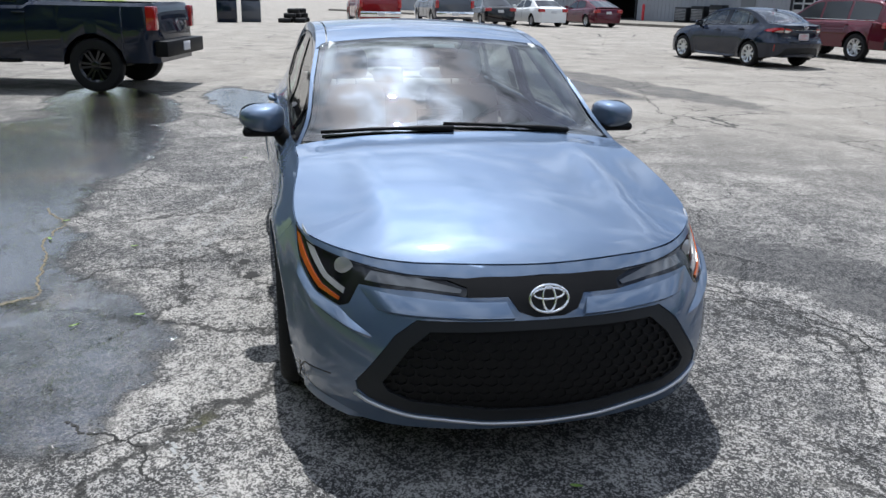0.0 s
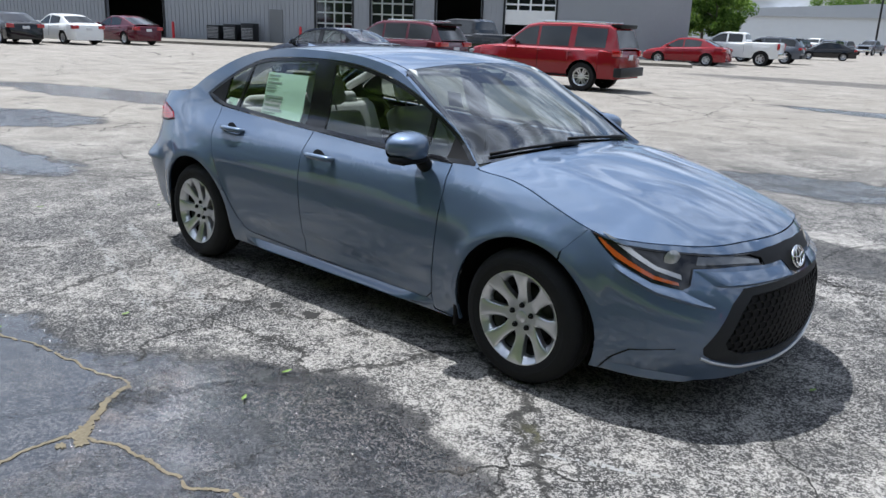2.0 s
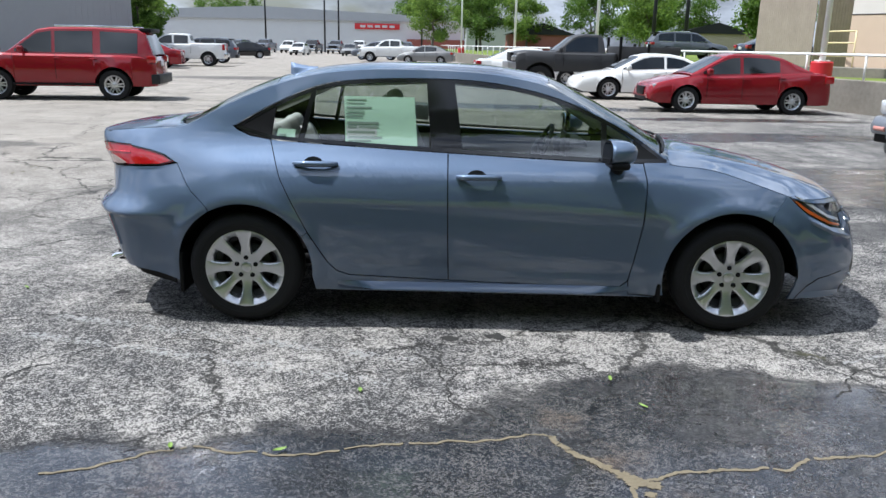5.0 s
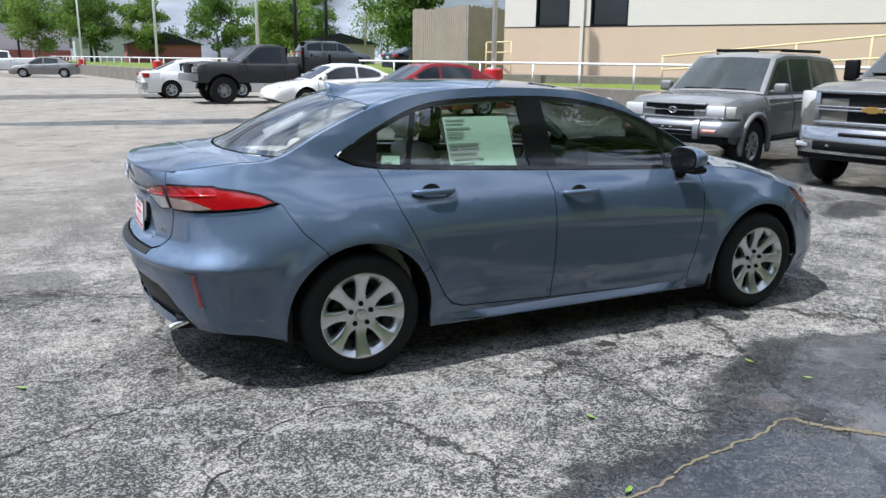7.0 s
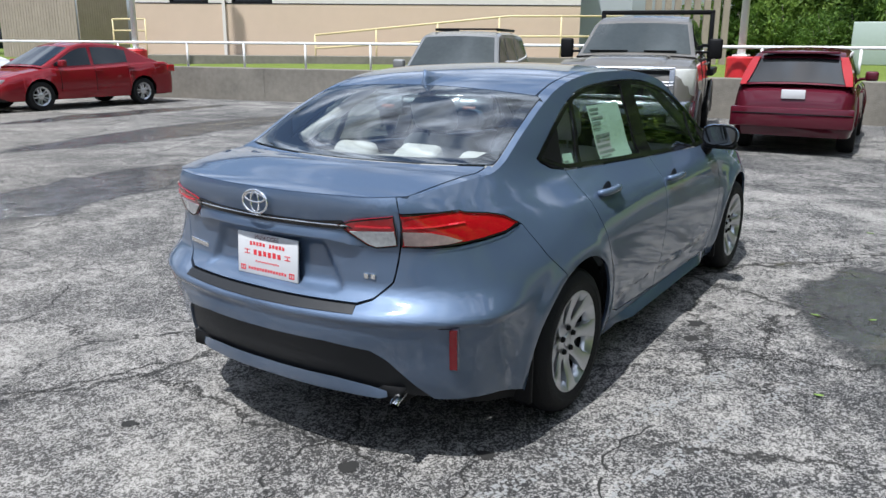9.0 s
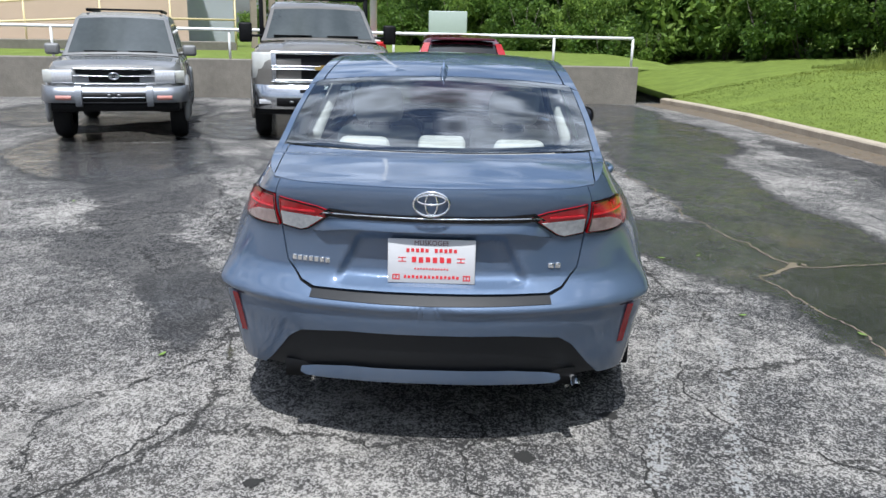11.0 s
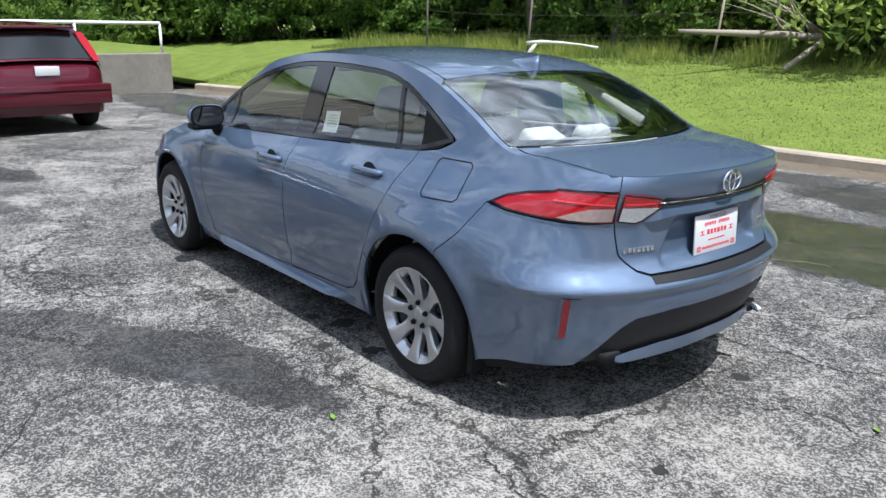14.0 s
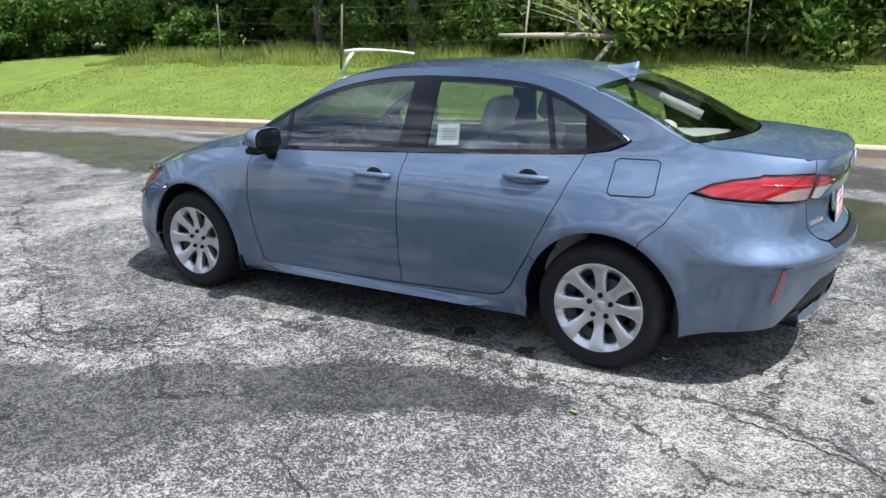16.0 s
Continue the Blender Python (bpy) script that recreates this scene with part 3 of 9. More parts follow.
# old parking lines, worn to fragments
M["lineworn"] = mat("worn_white_line", (0.28, 0.28, 0.27), 0.8, var=0.35, scale=14, bump=0.3, bscale=90)
for a, b, w_, keep in (((-0.34, -1.38), (-2.50, -0.81), 0.085, 0.33), ((-0.46, -1.65), (-2.48, -1.11), 0.085, 0.34), ((1.80, -1.29), (2.22, -1.10), 0.03, 0.45), ((-3.2, -0.62), (-6.5, 0.2), 0.08, 0.25), ((6.4, 1.5), (5.6, 4.6), 0.08, 0.28), ((-1.0, 6.2), (-5.2, 7.4), 0.09, 0.28)):
    a, b = Vector(a), Vector(b)
    L_, t_ = (b - a).length, (b - a).normalized()
    r_ = Vector((t_.y, -t_.x))
    bm = bmesh.new()
    nu, nv = int(L_ / 0.016), max(2, int(w_ / 0.012))
    for i in range(nu):
        for j in range(nv):
            edge_ = abs((j + 0.5) / nv - 0.5) * 2
            q = a + t_ * (i * L_ / nu) + r_ * ((j / nv - 0.5) * w_)
            if noise.noise((q.x * 5, q.y * 5, 1.0)) * 0.25 + noise.noise((q.x * 45, q.y * 45, 3.0)) * 0.6 + random.uniform(-0.25, 0.25) - 0.12 * (0.5 - edge_) < keep - 0.5:
                dl, dw = t_ * (L_ / nu * 0.9), r_ * (w_ / nv * 0.9)
                bm.faces.new([bm.verts.new((*v, 0.003)) for v in (q, q + dl, q + dl + dw, q + dw)][::-1])
    bmesh.ops.recalc_face_normals(bm, faces=bm.faces[:])
    tagged(part("parking_line", bm, M["lineworn"], smooth=False), "faded broken white parking line on asphalt", "road marking", kind="structure")

# cracks: dark open ones, and seams filled with silt and moss
M["crackfill"] = mat("crack_dirt", (0.020, 0.019, 0.017), 0.95, var=0.4, scale=20)
M["silt"] = mat("silt_and_moss", (0.15, 0.125, 0.080), 0.95, var=0.5, scale=9, bump=0.5, bscale=60)
cracks = thing("crack_lines", "dark cracks and silt-filled seams in the asphalt", "cracks", kind="structure")


def crack(pts, width, material, seed, rough=0.035):
    rg = random.Random(seed)
    line = [Vector(p) for p in pts]
    for _ in range(5):     # broken up at random between its bends
        nxt = [line[0]]
        for a, b in zip(line, line[1:]):
            t_ = b - a
            nxt += [(a + b) / 2 + Vector((-t_.y, t_.x)) * rg.uniform(-1, 1) * min(0.22, rough * 6), b]
        line = nxt
    bm = bmesh.new()
    prev = None
    for i, p in enumerate(line):
        t_ = (line[min(i + 1, len(line) - 1)] - line[max(i - 1, 0)]).normalized()
        r_ = Vector((-t_.y, t_.x))
        width_ = width * (0.75 if width < 0.02 else 0.5)
        lo_ = 0.15 if width < 0.02 else 0.32
        w1, w2 = width_ * rg.uniform(lo_, 0.8), width_ * rg.uniform(lo_, 0.8)
        cur = bm.verts.new((*(p + r_ * w1), 0.0025)), bm.verts.new((*(p - r_ * w2), 0.0025))
        if prev and rg.random() > (0.06 if width < 0.02 else 0.05):
            bm.faces.new((prev[0], prev[1], cur[1], cur[0]))
        prev = cur
    bmesh.ops.recalc_face_normals(bm, faces=bm.faces[:])
    part("crack" if width < 0.02 else "silt_seam", bm, material, cracks, smooth=False)


for k, pts in enumerate((
        [(-0.60, -0.72), (-0.46, -1.05), (-0.18, -1.55), (-0.01, -2.05)], [(-0.23, -1.59), (-0.39, -1.27)], [(1.51, 2.10), (1.59, 1.71), (1.07, 1.72), (0.63, 1.53), (0.51, 1.23)],
        [(-0.53, 1.99), (-0.72, 2.32), (-0.95, 2.5)], [(-0.60, 0.81), (-0.69, 1.10), (-0.58, 1.53)], [(-2.0, 1.02), (-2.19, 1.06), (-2.49, 1.19), (-3.3, 1.3)],
        [(4.76, 3.18), (5.34, 2.09), (6.86, 0.55)], [(2.84, 1.99), (2.12, 1.84), (1.5, 2.03), (1.05, 1.83), (0.78, 1.34)], [(-1.92, -0.72), (-2.29, -0.82), (-2.73, -0.95), (-3.3, -1.25)],
        [(1.59, -1.69), (1.73, -1.49), (1.83, -1.36), (2.1, -1.27)], [(0.73, 1.53), (1.04, 1.86), (1.32, 1.89), (1.66, 1.93), (2.6, 2.3)], [(-1.13, 2.51), (-1.73, 3.31), (-1.7, 4.41)],
        [(-1.86, -0.10), (-2.16, -0.18), (-2.7, -0.31), (-3.6, -0.2)], [(-1.97, 3.31), (-1.29, 3.45), (-0.31, 4.61)], [(-1.5, 2.6), (-2.6, 2.2), (-3.9, 2.6)], [(-1.3, -1.2), (-2.6, -1.9), (-3.4, -1.7)], [(2.4, -0.5), (2.9, -1.6), (2.6, -2.6)])):
    crack(pts, 0.013, M["crackfill"], 40 + k)
for k, (pts, w_) in enumerate((
        ([(-1.7, -2.50), (-0.99, -2.31), (-0.32, -2.21), (0.22, -2.13)], 0.022), ([(0.22, -2.13), (0.28, -2.26), (0.46, -2.46)], 0.05), ([(0.46, -2.46), (0.66, -2.39), (1.09, -2.36), (1.4, -2.24)], 0.028),
        ([(0.46, -2.46), (0.50, -2.78), (0.66, -3.3)], 0.03), ([(1.4, -2.24), (2.6, -2.1), (4.93, -1.94)], 0.022))):
    crack(pts, w_, M["silt"], 70 + k, 0.02)

for k, (x, y, r) in enumerate(((0.49, -2.47, 0.055), (0.45, -2.42, 0.035), (0.55, -2.49, 0.035), (0.40, -2.36, 0.022), (0.52, -2.55, 0.025))):
    rg = random.Random(340 + k)
    bm = bmesh.new()
    bm.faces.new([bm.verts.new((x + r * rg.uniform(0.55, 1.25) * math.cos(a * math.tau / 20), y + r * 0.8 * rg.uniform(0.55, 1.25) * math.sin(a * math.tau / 20), 0.0026 + 0.0002 * k)) for a in range(20)])
    part("silt_patch", bm, M["silt"], cracks, smooth=False)

# oil drips and small dark stains
for k, (x, y, r) in enumerate(((-2.26, -0.36, 0.05), (-0.55, 0.72, 0.07), (-0.38, 0.80, 0.05), (-0.75, 0.95, 0.04), (-0.95, 0.80, 0.06), (0.3, 0.95, 0.05), (0.05, -1.0, 0.06), (-0.2, -1.05, 0.05), (-1.9, -0.75, 0.045), (-2.5, 0.6, 0.04))):
    rg = random.Random(300 + k)
    bm = bmesh.new()
    bm.faces.new([bm.verts.new((x + r * rg.uniform(0.5, 1.2) * math.cos(a * math.tau / 14), y + r * rg.uniform(0.5, 1.2) * math.sin(a * math.tau / 14), 0.0028)) for a in range(14)])
    part("oil_spot", bm, M["crackfill"], cracks, smooth=False)

kerb = thing("kerb", "stained concrete kerb between asphalt and grass", "kerb", kind="structure")
run("kerb_stone", KERB, [(0.0, -0.1), (0.0, 0.115), (0.025, 0.14), (0.16, 0.15), (0.16, -0.1)], M["kerb"], step=3.0, gap=0.008, parent=kerb, wander=0.006)
gut = run("gutter", KERB, [(-0.55, 0.0), (-0.5, 0.005), (0.0, 0.012), (0.0, -0.05), (-0.55, -0.05)], M["gutter"])[0]
tagged(gut, "dirt and leaf litter in the wet gutter", "gutter", kind="structure")
wall = thing("retaining_wall", "low stained concrete retaining wall", "wall", kind="structure")
run("wall_panel", WALL, [(0.0, -0.2), (0.0, 0.84), (0.02, 0.86), (0.25, 0.86), (0.25, -0.2)], M["concrete"], step=6.0, gap=0.004, parent=wall)

# white pipe rail on the wall
railing = thing("railing", "white painted pipe railing on the concrete wall", "railing", kind="structure")
def along_wall(s, off=0.0):
    acc = 0
    for a, b in zip(WALL, WALL[1:]):
        d = math.dist(a, b)
        if s <= acc + d:
            f = (s - acc) / d
            t = Vector((b[0] - a[0], b[1] - a[1])).normalized()
            return Vector((a[0] + (b[0] - a[0]) * f + t.y * off, a[1] + (b[1] - a[1]) * f - t.x * off))
        acc += d
    return Vector(WALL[-1])
bm = bmesh.new()
tube(bm, [(*along_wall(s, 0.12), 1.50) for s in np.arange(0.15, 100, 1.0)], 0.035, 8)
part("top_rail", bm, M["wpaint"], railing)
for k in range(40):
    s = 0.15 + k * 1.85 if k < 12 else 0.15 + 11 * 1.85 + (k - 11) * 2.4
    p = along_wall(s, 0.12)
    bm = bmesh.new()
    tube(bm, [(*p, 0.8), (*p, 1.49)], 0.03, 8)
    part("post", bm, M["wpaint"], railing)


POLES = ((10.28, 17.90), (6.82, 34.5), (3.95, 48.6), (0.71, 72.5), (-3.2, 115.5), (14.0, 2.1))


def lamp_post(x, y, z, h=9.0):
    t = thing("light_pole", "white light pole on a red painted base", "light pole", pose(x, y, z), "light poles along the wall")
    bm = bmesh.new()
    lathe(bm, [(0.30, -0.2), (0.30, 0.55), (0.27, 0.58), (0.001, 0.58)], 24, axis="z")
    sharp(part("base", bm, M["redpaint"], t))
    bm = bmesh.new()
    tube(bm, [(0, 0, 0.5), (0, 0, h)], [0.085, 0.06], 12)
    box(bm, (-0.16, -0.16, 0.58), (0.16, 0.16, 0.62), 0.01)
    part("pole", bm, M["wpaint"], t)
    bm = bmesh.new()
    box(bm, (-0.5, -0.17, h), (0.5, 0.17, h + 0.14), 0.03)
    part("lamp_head", bm, M["greyplastic"], t)


for x, y in POLES:
    lamp_post(x, y, 0.72)


# dead leaves and twigs along the kerb
rgl = np.random.default_rng(12)
n = 900
lx = rgl.uniform(-3, 14, n)
ly = np.interp(lx, kx, ky) + 0.03 + np.abs(rgl.normal(0, 0.32, n))
la, lr = rgl.uniform(0, math.tau, n), 0.008 + 0.022 * rgl.random(n)
V = np.empty((n, 4, 3))
for c, (du, dv) in enumerate(((-1, -0.4), (1, -0.3), (1.1, 0.4), (-0.8, 0.3))):
    V[:, c, 0] = lx + lr * (du * np.cos(la) - dv * np.sin(la))
    V[:, c, 1] = ly + lr * (du * np.sin(la) + dv * np.cos(la))
    V[:, c, 2] = 0.016 + 0.010 * rgl.random(n)
me = bpy.data.meshes.new("leaf_litter")
me.from_pydata(V.reshape(-1, 3).tolist(), [], np.arange(n * 4).reshape(-1, 4).tolist())
me.materials.append(mat("dead_leaves", (0.17, 0.12, 0.06), 0.9, var=0.6, scale=6))
tagged(new("leaf_litter", me), "brown dead leaves and twigs along the kerb", "leaf litter", kind="stuff")


# ---- the blue-grey sedan: its surfaces ----
# columns run up the side of the car from nose to tail; each gives x and half width y at the heights LEVELS
LEVELS = [0.17, 0.32, 0.46, 0.60, 0.72, 0.84, 0.93, 1.00, 1.20, 1.42]
UF, UR = -2.72, 2.92      # the centre of the nose, the centre of the tail
NOSE = [2.235, 2.285, 2.280, 2.245, 2.150, 2.00, 1.80, 1.4, 1.0, 0.4]
TAIL = [-2.14, -2.26, -2.315, -2.338, -2.262, -2.260, -2.285, -2.300, -2.20, -2.0]
COLUMNS = [
    (UF, NOSE, [0.0] * 10),
    (UF + 0.30, [x - d for x, d in zip(NOSE, [0.03, 0.03, 0.03, 0.04, 0.04, 0.05, 0.06, 0.08, 0.1, 0.1])], [0.30] * 10),
    (UF + 0.57, [2.115, 2.165, 2.150, 2.092, 2.008, 1.872, 1.7, 1.4, 1.0, 0.4], [0.555, 0.57, 0.565, 0.56, 0.55, 0.53, 0.5, 0.45, 0.4, 0.3]),
    (-1.90, [1.905, 1.945, 1.945, 1.903, 1.840, 1.77, 1.7, 1.6, 1.5, 1.4], [0.735, 0.755, 0.755, 0.745, 0.715, 0.665, 0.60, 0.55, 0.45, 0.35]),
    (-1.66, [1.66] * 10, [0.795, 0.825, 0.835, 0.832, 0.805, 0.745, 0.68, 0.62, 0.5, 0.4]),
    (-1.30, [1.30] * 10, [0.825, 0.855, 0.868, 0.870, 0.858, 0.800, 0.725, 0.66, 0.55, 0.45]),
    (-0.90, [0.90] * 10, [0.800, 0.840, 0.858, 0.868, 0.862, 0.826, 0.765, 0.715, 0.645, 0.56]),
    (-0.30, [0.30] * 10, [0.795, 0.836, 0.856, 0.869, 0.868, 0.842, 0.775, 0.727, 0.657, 0.580]),
    (0.40, [-0.40] * 10, [0.795, 0.836, 0.856, 0.870, 0.872, 0.848, 0.780, 0.730, 0.660, 0.583]),
    (1.00, [-1.00] * 10, [0.800, 0.840, 0.860, 0.876, 0.880, 0.852, 0.785, 0.730, 0.658, 0.578]),
    (1.40, [-1.40] * 10, [0.815, 0.850, 0.870, 0.884, 0.884, 0.846, 0.780, 0.727, 0.650, 0.565]),
    (1.75, [-1.75] * 10, [0.790, 0.822, 0.842, 0.858, 0.842, 0.793, 0.750, 0.705, 0.600, 0.500]),
    (2.06, [-1.98, -2.03, -2.05, -2.06, -2.045, -2.04, -2.05, -2.06, -1.98, -1.9], [0.715, 0.745, 0.768, 0.792, 0.740, 0.700, 0.680, 0.640, 0.500, 0.400]),
    (2.36, [-2.075, -2.165, -2.21, -2.240, -2.172, -2.170, -2.20, -2.22, -2.1, -1.95], [0.52, 0.535, 0.545, 0.55, 0.55, 0.54, 0.535, 0.52, 0.4, 0.3]),
    (2.64, [-2.125, -2.24, -2.295, -2.318, -2.242, -2.240, -2.265, -2.280, -2.17, -1.98], [0.28] * 10),
    (UR, TAIL, [0.0] * 10),
]
WHEEL_X, WHEEL_R, ARCH_R, WHEEL_Y = 1.35, 0.316, 0.372, 0.765


def surface_table():
    us = np.linspace(UF, UR, 565)
    zs = np.linspace(LEVELS[0] - 0.03, LEVELS[-1], 129)
    cu = [c[0] for c in COLUMNS]
    cx = np.array([curve1(LEVELS, c[1], zs) for c in COLUMNS])
    cy = np.array([curve1(LEVELS, c[2], zs) for c in COLUMNS])
    # carried on past both centres, mirrored, so that nose and tail stay round
    ku = [2 * UF - cu[2], 2 * UF - cu[1]] + cu + [2 * UR - cu[-2], 2 * UR - cu[-3]]
    kx = np.vstack([cx[2], cx[1], cx, cx[-2], cx[-3]])
    ky = np.vstack([-cy[2], -cy[1], cy, -cy[-2], -cy[-3]])
    X = np.array([curve1(ku, kx[:, k], us) for k in range(len(zs))]).T
    Y = np.array([curve1(ku, ky[:, k], us) for k in range(len(zs))]).T
    Z = np.broadcast_to(zs, X.shape)
    for cxw in (WHEEL_X, -WHEEL_X):     # the lips round the wheels
        r = np.hypot(X - cxw, Z - WHEEL_R)
        Y = Y + 0.014 * np.exp(-(((r - ARCH_R - 0.02) / 0.045) ** 2)) * (Z < 0.85) * (Y > 0.5)
    # the sharp shelf round the rear bumper
    t = np.clip((us - 1.72) / 0.32, 0, 1)[:, None]
    bump = (t * t * (3 - 2 * t)) * 0.021 * np.exp(-(((Z - 0.606) / np.where(Z > 0.606, 0.052, 0.015)) ** 2))
    turn = np.clip((us - 1.75) / (2.55 - 1.75), 0, 1)[:, None] * math.pi / 2
    X = X - bump * np.sin(turn)
    Y = Y + bump * np.cos(turn) * (Y > 0.05)
    # the plate's hollow in the boot face
    soft = lambda v: np.clip(v, 0, 1) ** 2 * (3 - 2 * np.clip(v, 0, 1))
    w = (UR - us)[:, None]
    reach = np.interp(zs, [0.672, 0.852], [0.365, 0.275])[None, :]
    X = X + 0.026 * soft((reach - w) / 0.045) * soft((Z - 0.672) / 0.022) * soft((0.854 - Z) / 0.016)
    # shoulder line under the windows
    along_ = soft((us + 1.45) / 0.5)[:, None] * soft((1.75 - us) / 0.5)[:, None]
    line = np.interp(us, [-1.5, -0.9, 0.2, 1.2, 1.8], [0.80, 0.862, 0.885, 0.905, 0.90])[:, None]
    Y = Y + along_ * (0.0045 * np.exp(-(((Z - line) / 0.034) ** 2)) - 0.006 * np.exp(-(((Z - line + 0.10) / 0.06) ** 2)))
    # the doors draw in above the sill
    Y = Y - 0.012 * soft((us + 0.95) / 0.25)[:, None] * soft((1.0 - us) / 0.3)[:, None] * np.exp(-(((Z - 0.335) / 0.045) ** 2))
    return us, zs, X, Y


SU, SZ, SX, SY = surface_table()


def side(u, z):
    """Point of the lower body: u from nose (UF) to tail (UR), z height; on the +y half."""
    u, z = np.asarray(u, float), np.asarray(z, float)
    i = np.clip((u - SU[0]) / (SU[1] - SU[0]), 0, len(SU) - 1.001)
    j = np.clip((z - SZ[0]) / (SZ[1] - SZ[0]), 0, len(SZ) - 1.001)
    a, b = i.astype(int), j.astype(int)
    s, t = i - a, j - b
    def read(T):
        return (T[a, b] * (1 - s) + T[a + 1, b] * s) * (1 - t) + (T[a, b + 1] * (1 - s) + T[a + 1, b + 1] * s) * t
    return np.stack([read(SX), read(SY), z], axis=-1)


PROFILE = [(-2.45, 0.97), (-2.295, 1.030), (-2.15, 1.052), (-1.95, 1.078), (-1.84, 1.088), (-1.80, 1.10), (-1.55, 1.225), (-1.30, 1.330), (-1.10, 1.383), (-0.80, 1.424), (-0.45, 1.437), (-0.10, 1.432),
           (0.18, 1.407), (0.36, 1.372), (0.60, 1.262), (0.85, 1.132), (1.08, 1.003), (1.11, 0.990), (1.25, 0.972), (1.50, 0.930), (1.75, 0.876), (1.95, 0.815), (2.08, 0.765), (2.16, 0.715), (2.30, 0.55)]
PX, PZ = [p[0] for p in PROFILE], [p[1] for p in PROFILE]


def top(x, y):
    """Height of hood, windscreen, roof, rear window and boot lid."""
    x, y = np.asarray(x, float), np.asarray(y, float)
    bow = np.interp(x, [-2.4, -1.9, -1.2, -0.6, 0.2, 1.0, 1.2, 1.7, 2.2], [-0.05, -0.22, -0.20, 0.0, 0.16, 0.24, 0.12, 0.22, 0.30])
    crown = np.interp(x, [-2.3, -1.9, -1.3, 0.2, 1.0, 1.3, 1.7, 2.1], [0.02, 0.03, 0.07, 0.10, 0.09, 0.11, 0.16, 0.10])
    dome = np.interp(x, [1.0, 1.2, 1.6, 2.1], [0.0, 0.010, 0.014, 0.0])
    return curve1(PX, PZ, x + bow * y * y) - crown * y * y + dome * np.exp(-(((np.abs(y) - 0.48) / 0.09) ** 2))


def rail_z(u):
    """Height at which the side meets the top."""
    u = np.asarray(u, float)
    lo, hi = np.full(u.shape, 0.5), np.full(u.shape, 1.42)
    for _ in range(40):
        m = (lo + hi) / 2
        p = side(u, m)
        up = top(p[..., 0], p[..., 1]) > m
        lo, hi = np.where(up, m, lo), np.where(up, hi, m)
    return lo


def rail(u0, u1, n):
    us = np.linspace(u0, u1, n)
    return [(float(a), float(b)) for a, b in zip(us, rail_z(us))]


def rail_xy(u0, u1, n, sgn=1):
    p = np.linspace(u0, u1, n)
    q = side(p, rail_z(p))
    return [(float(a), float(b) * sgn) for a, b in q[:, :2]]


def on_side(sgn):
    """Surface with parameters x (forwards) and z."""
    return lambda x, z: side(-x, z) * np.array([1, sgn, 1])


def on_nose(w, z):
    """Parameters: distance from the middle of the nose (+ to +y) and z."""
    w = np.asarray(w, float)
    return side(UF + np.abs(w), z) * np.stack([np.ones_like(w), np.where(w < 0, -1.0, 1.0), np.ones_like(w)], axis=-1)


def on_tail(w, z):
    w = np.asarray(w, float)
    return side(UR - np.abs(w), z) * np.stack([np.ones_like(w), np.where(w < 0, -1.0, 1.0), np.ones_like(w)], axis=-1)


def on_top(x, y):
    return np.stack([np.asarray(x, float), np.asarray(y, float), top(x, y)], axis=-1)


def w_at(surf, y, z):
    """The distance from the middle at which a nose or tail surface has that half width at that height."""
    ws = np.linspace(0, 1.3, 261)
    ys = surf(ws, np.full(ws.shape, z))[:, 1]
    k = int(np.argmax(ys >= abs(y))) if (ys >= abs(y)).any() else 260
    w = float(ws[k]) if k == 0 else float(ws[k - 1] + (ws[k] - ws[k - 1]) * (abs(y) - ys[k - 1]) / (ys[k] - ys[k - 1]))
    return w if y >= 0 else -w


def arc(cx, a0, a1, n=18, r=ARCH_R):
    return [(cx + r * math.cos(radians(a0 + (a1 - a0) * k / n)), WHEEL_R + r * math.sin(radians(a0 + (a1 - a0) * k / n))) for k in range(n + 1)]


BELT_X = [-1.40, -1.32, -1.21, -0.90, -0.35, 0.20, 0.55, 0.80, 0.99]
BELT_Z = [1.088, 1.050, 1.020, 1.002, 0.976, 0.953, 0.940, 0.937, 0.940]
DLO_X = [-1.42, -1.23, -0.93, -0.70, -0.28, 0.03, 0.41, 0.68, 0.80, 0.99]
DLO_Z = [1.090, 1.198, 1.322, 1.352, 1.362, 1.342, 1.255, 1.140, 1.075, 0.942]


def belt(x):
    return float(np.interp(x, BELT_X, BELT_Z))


def dlo(x):
    return float(curve1(DLO_X, DLO_Z, x))


def along(f, a, b, n=12):
    return [(a + (b - a) * k / n, f(a + (b - a) * k / n)) for k in range(n + 1)]


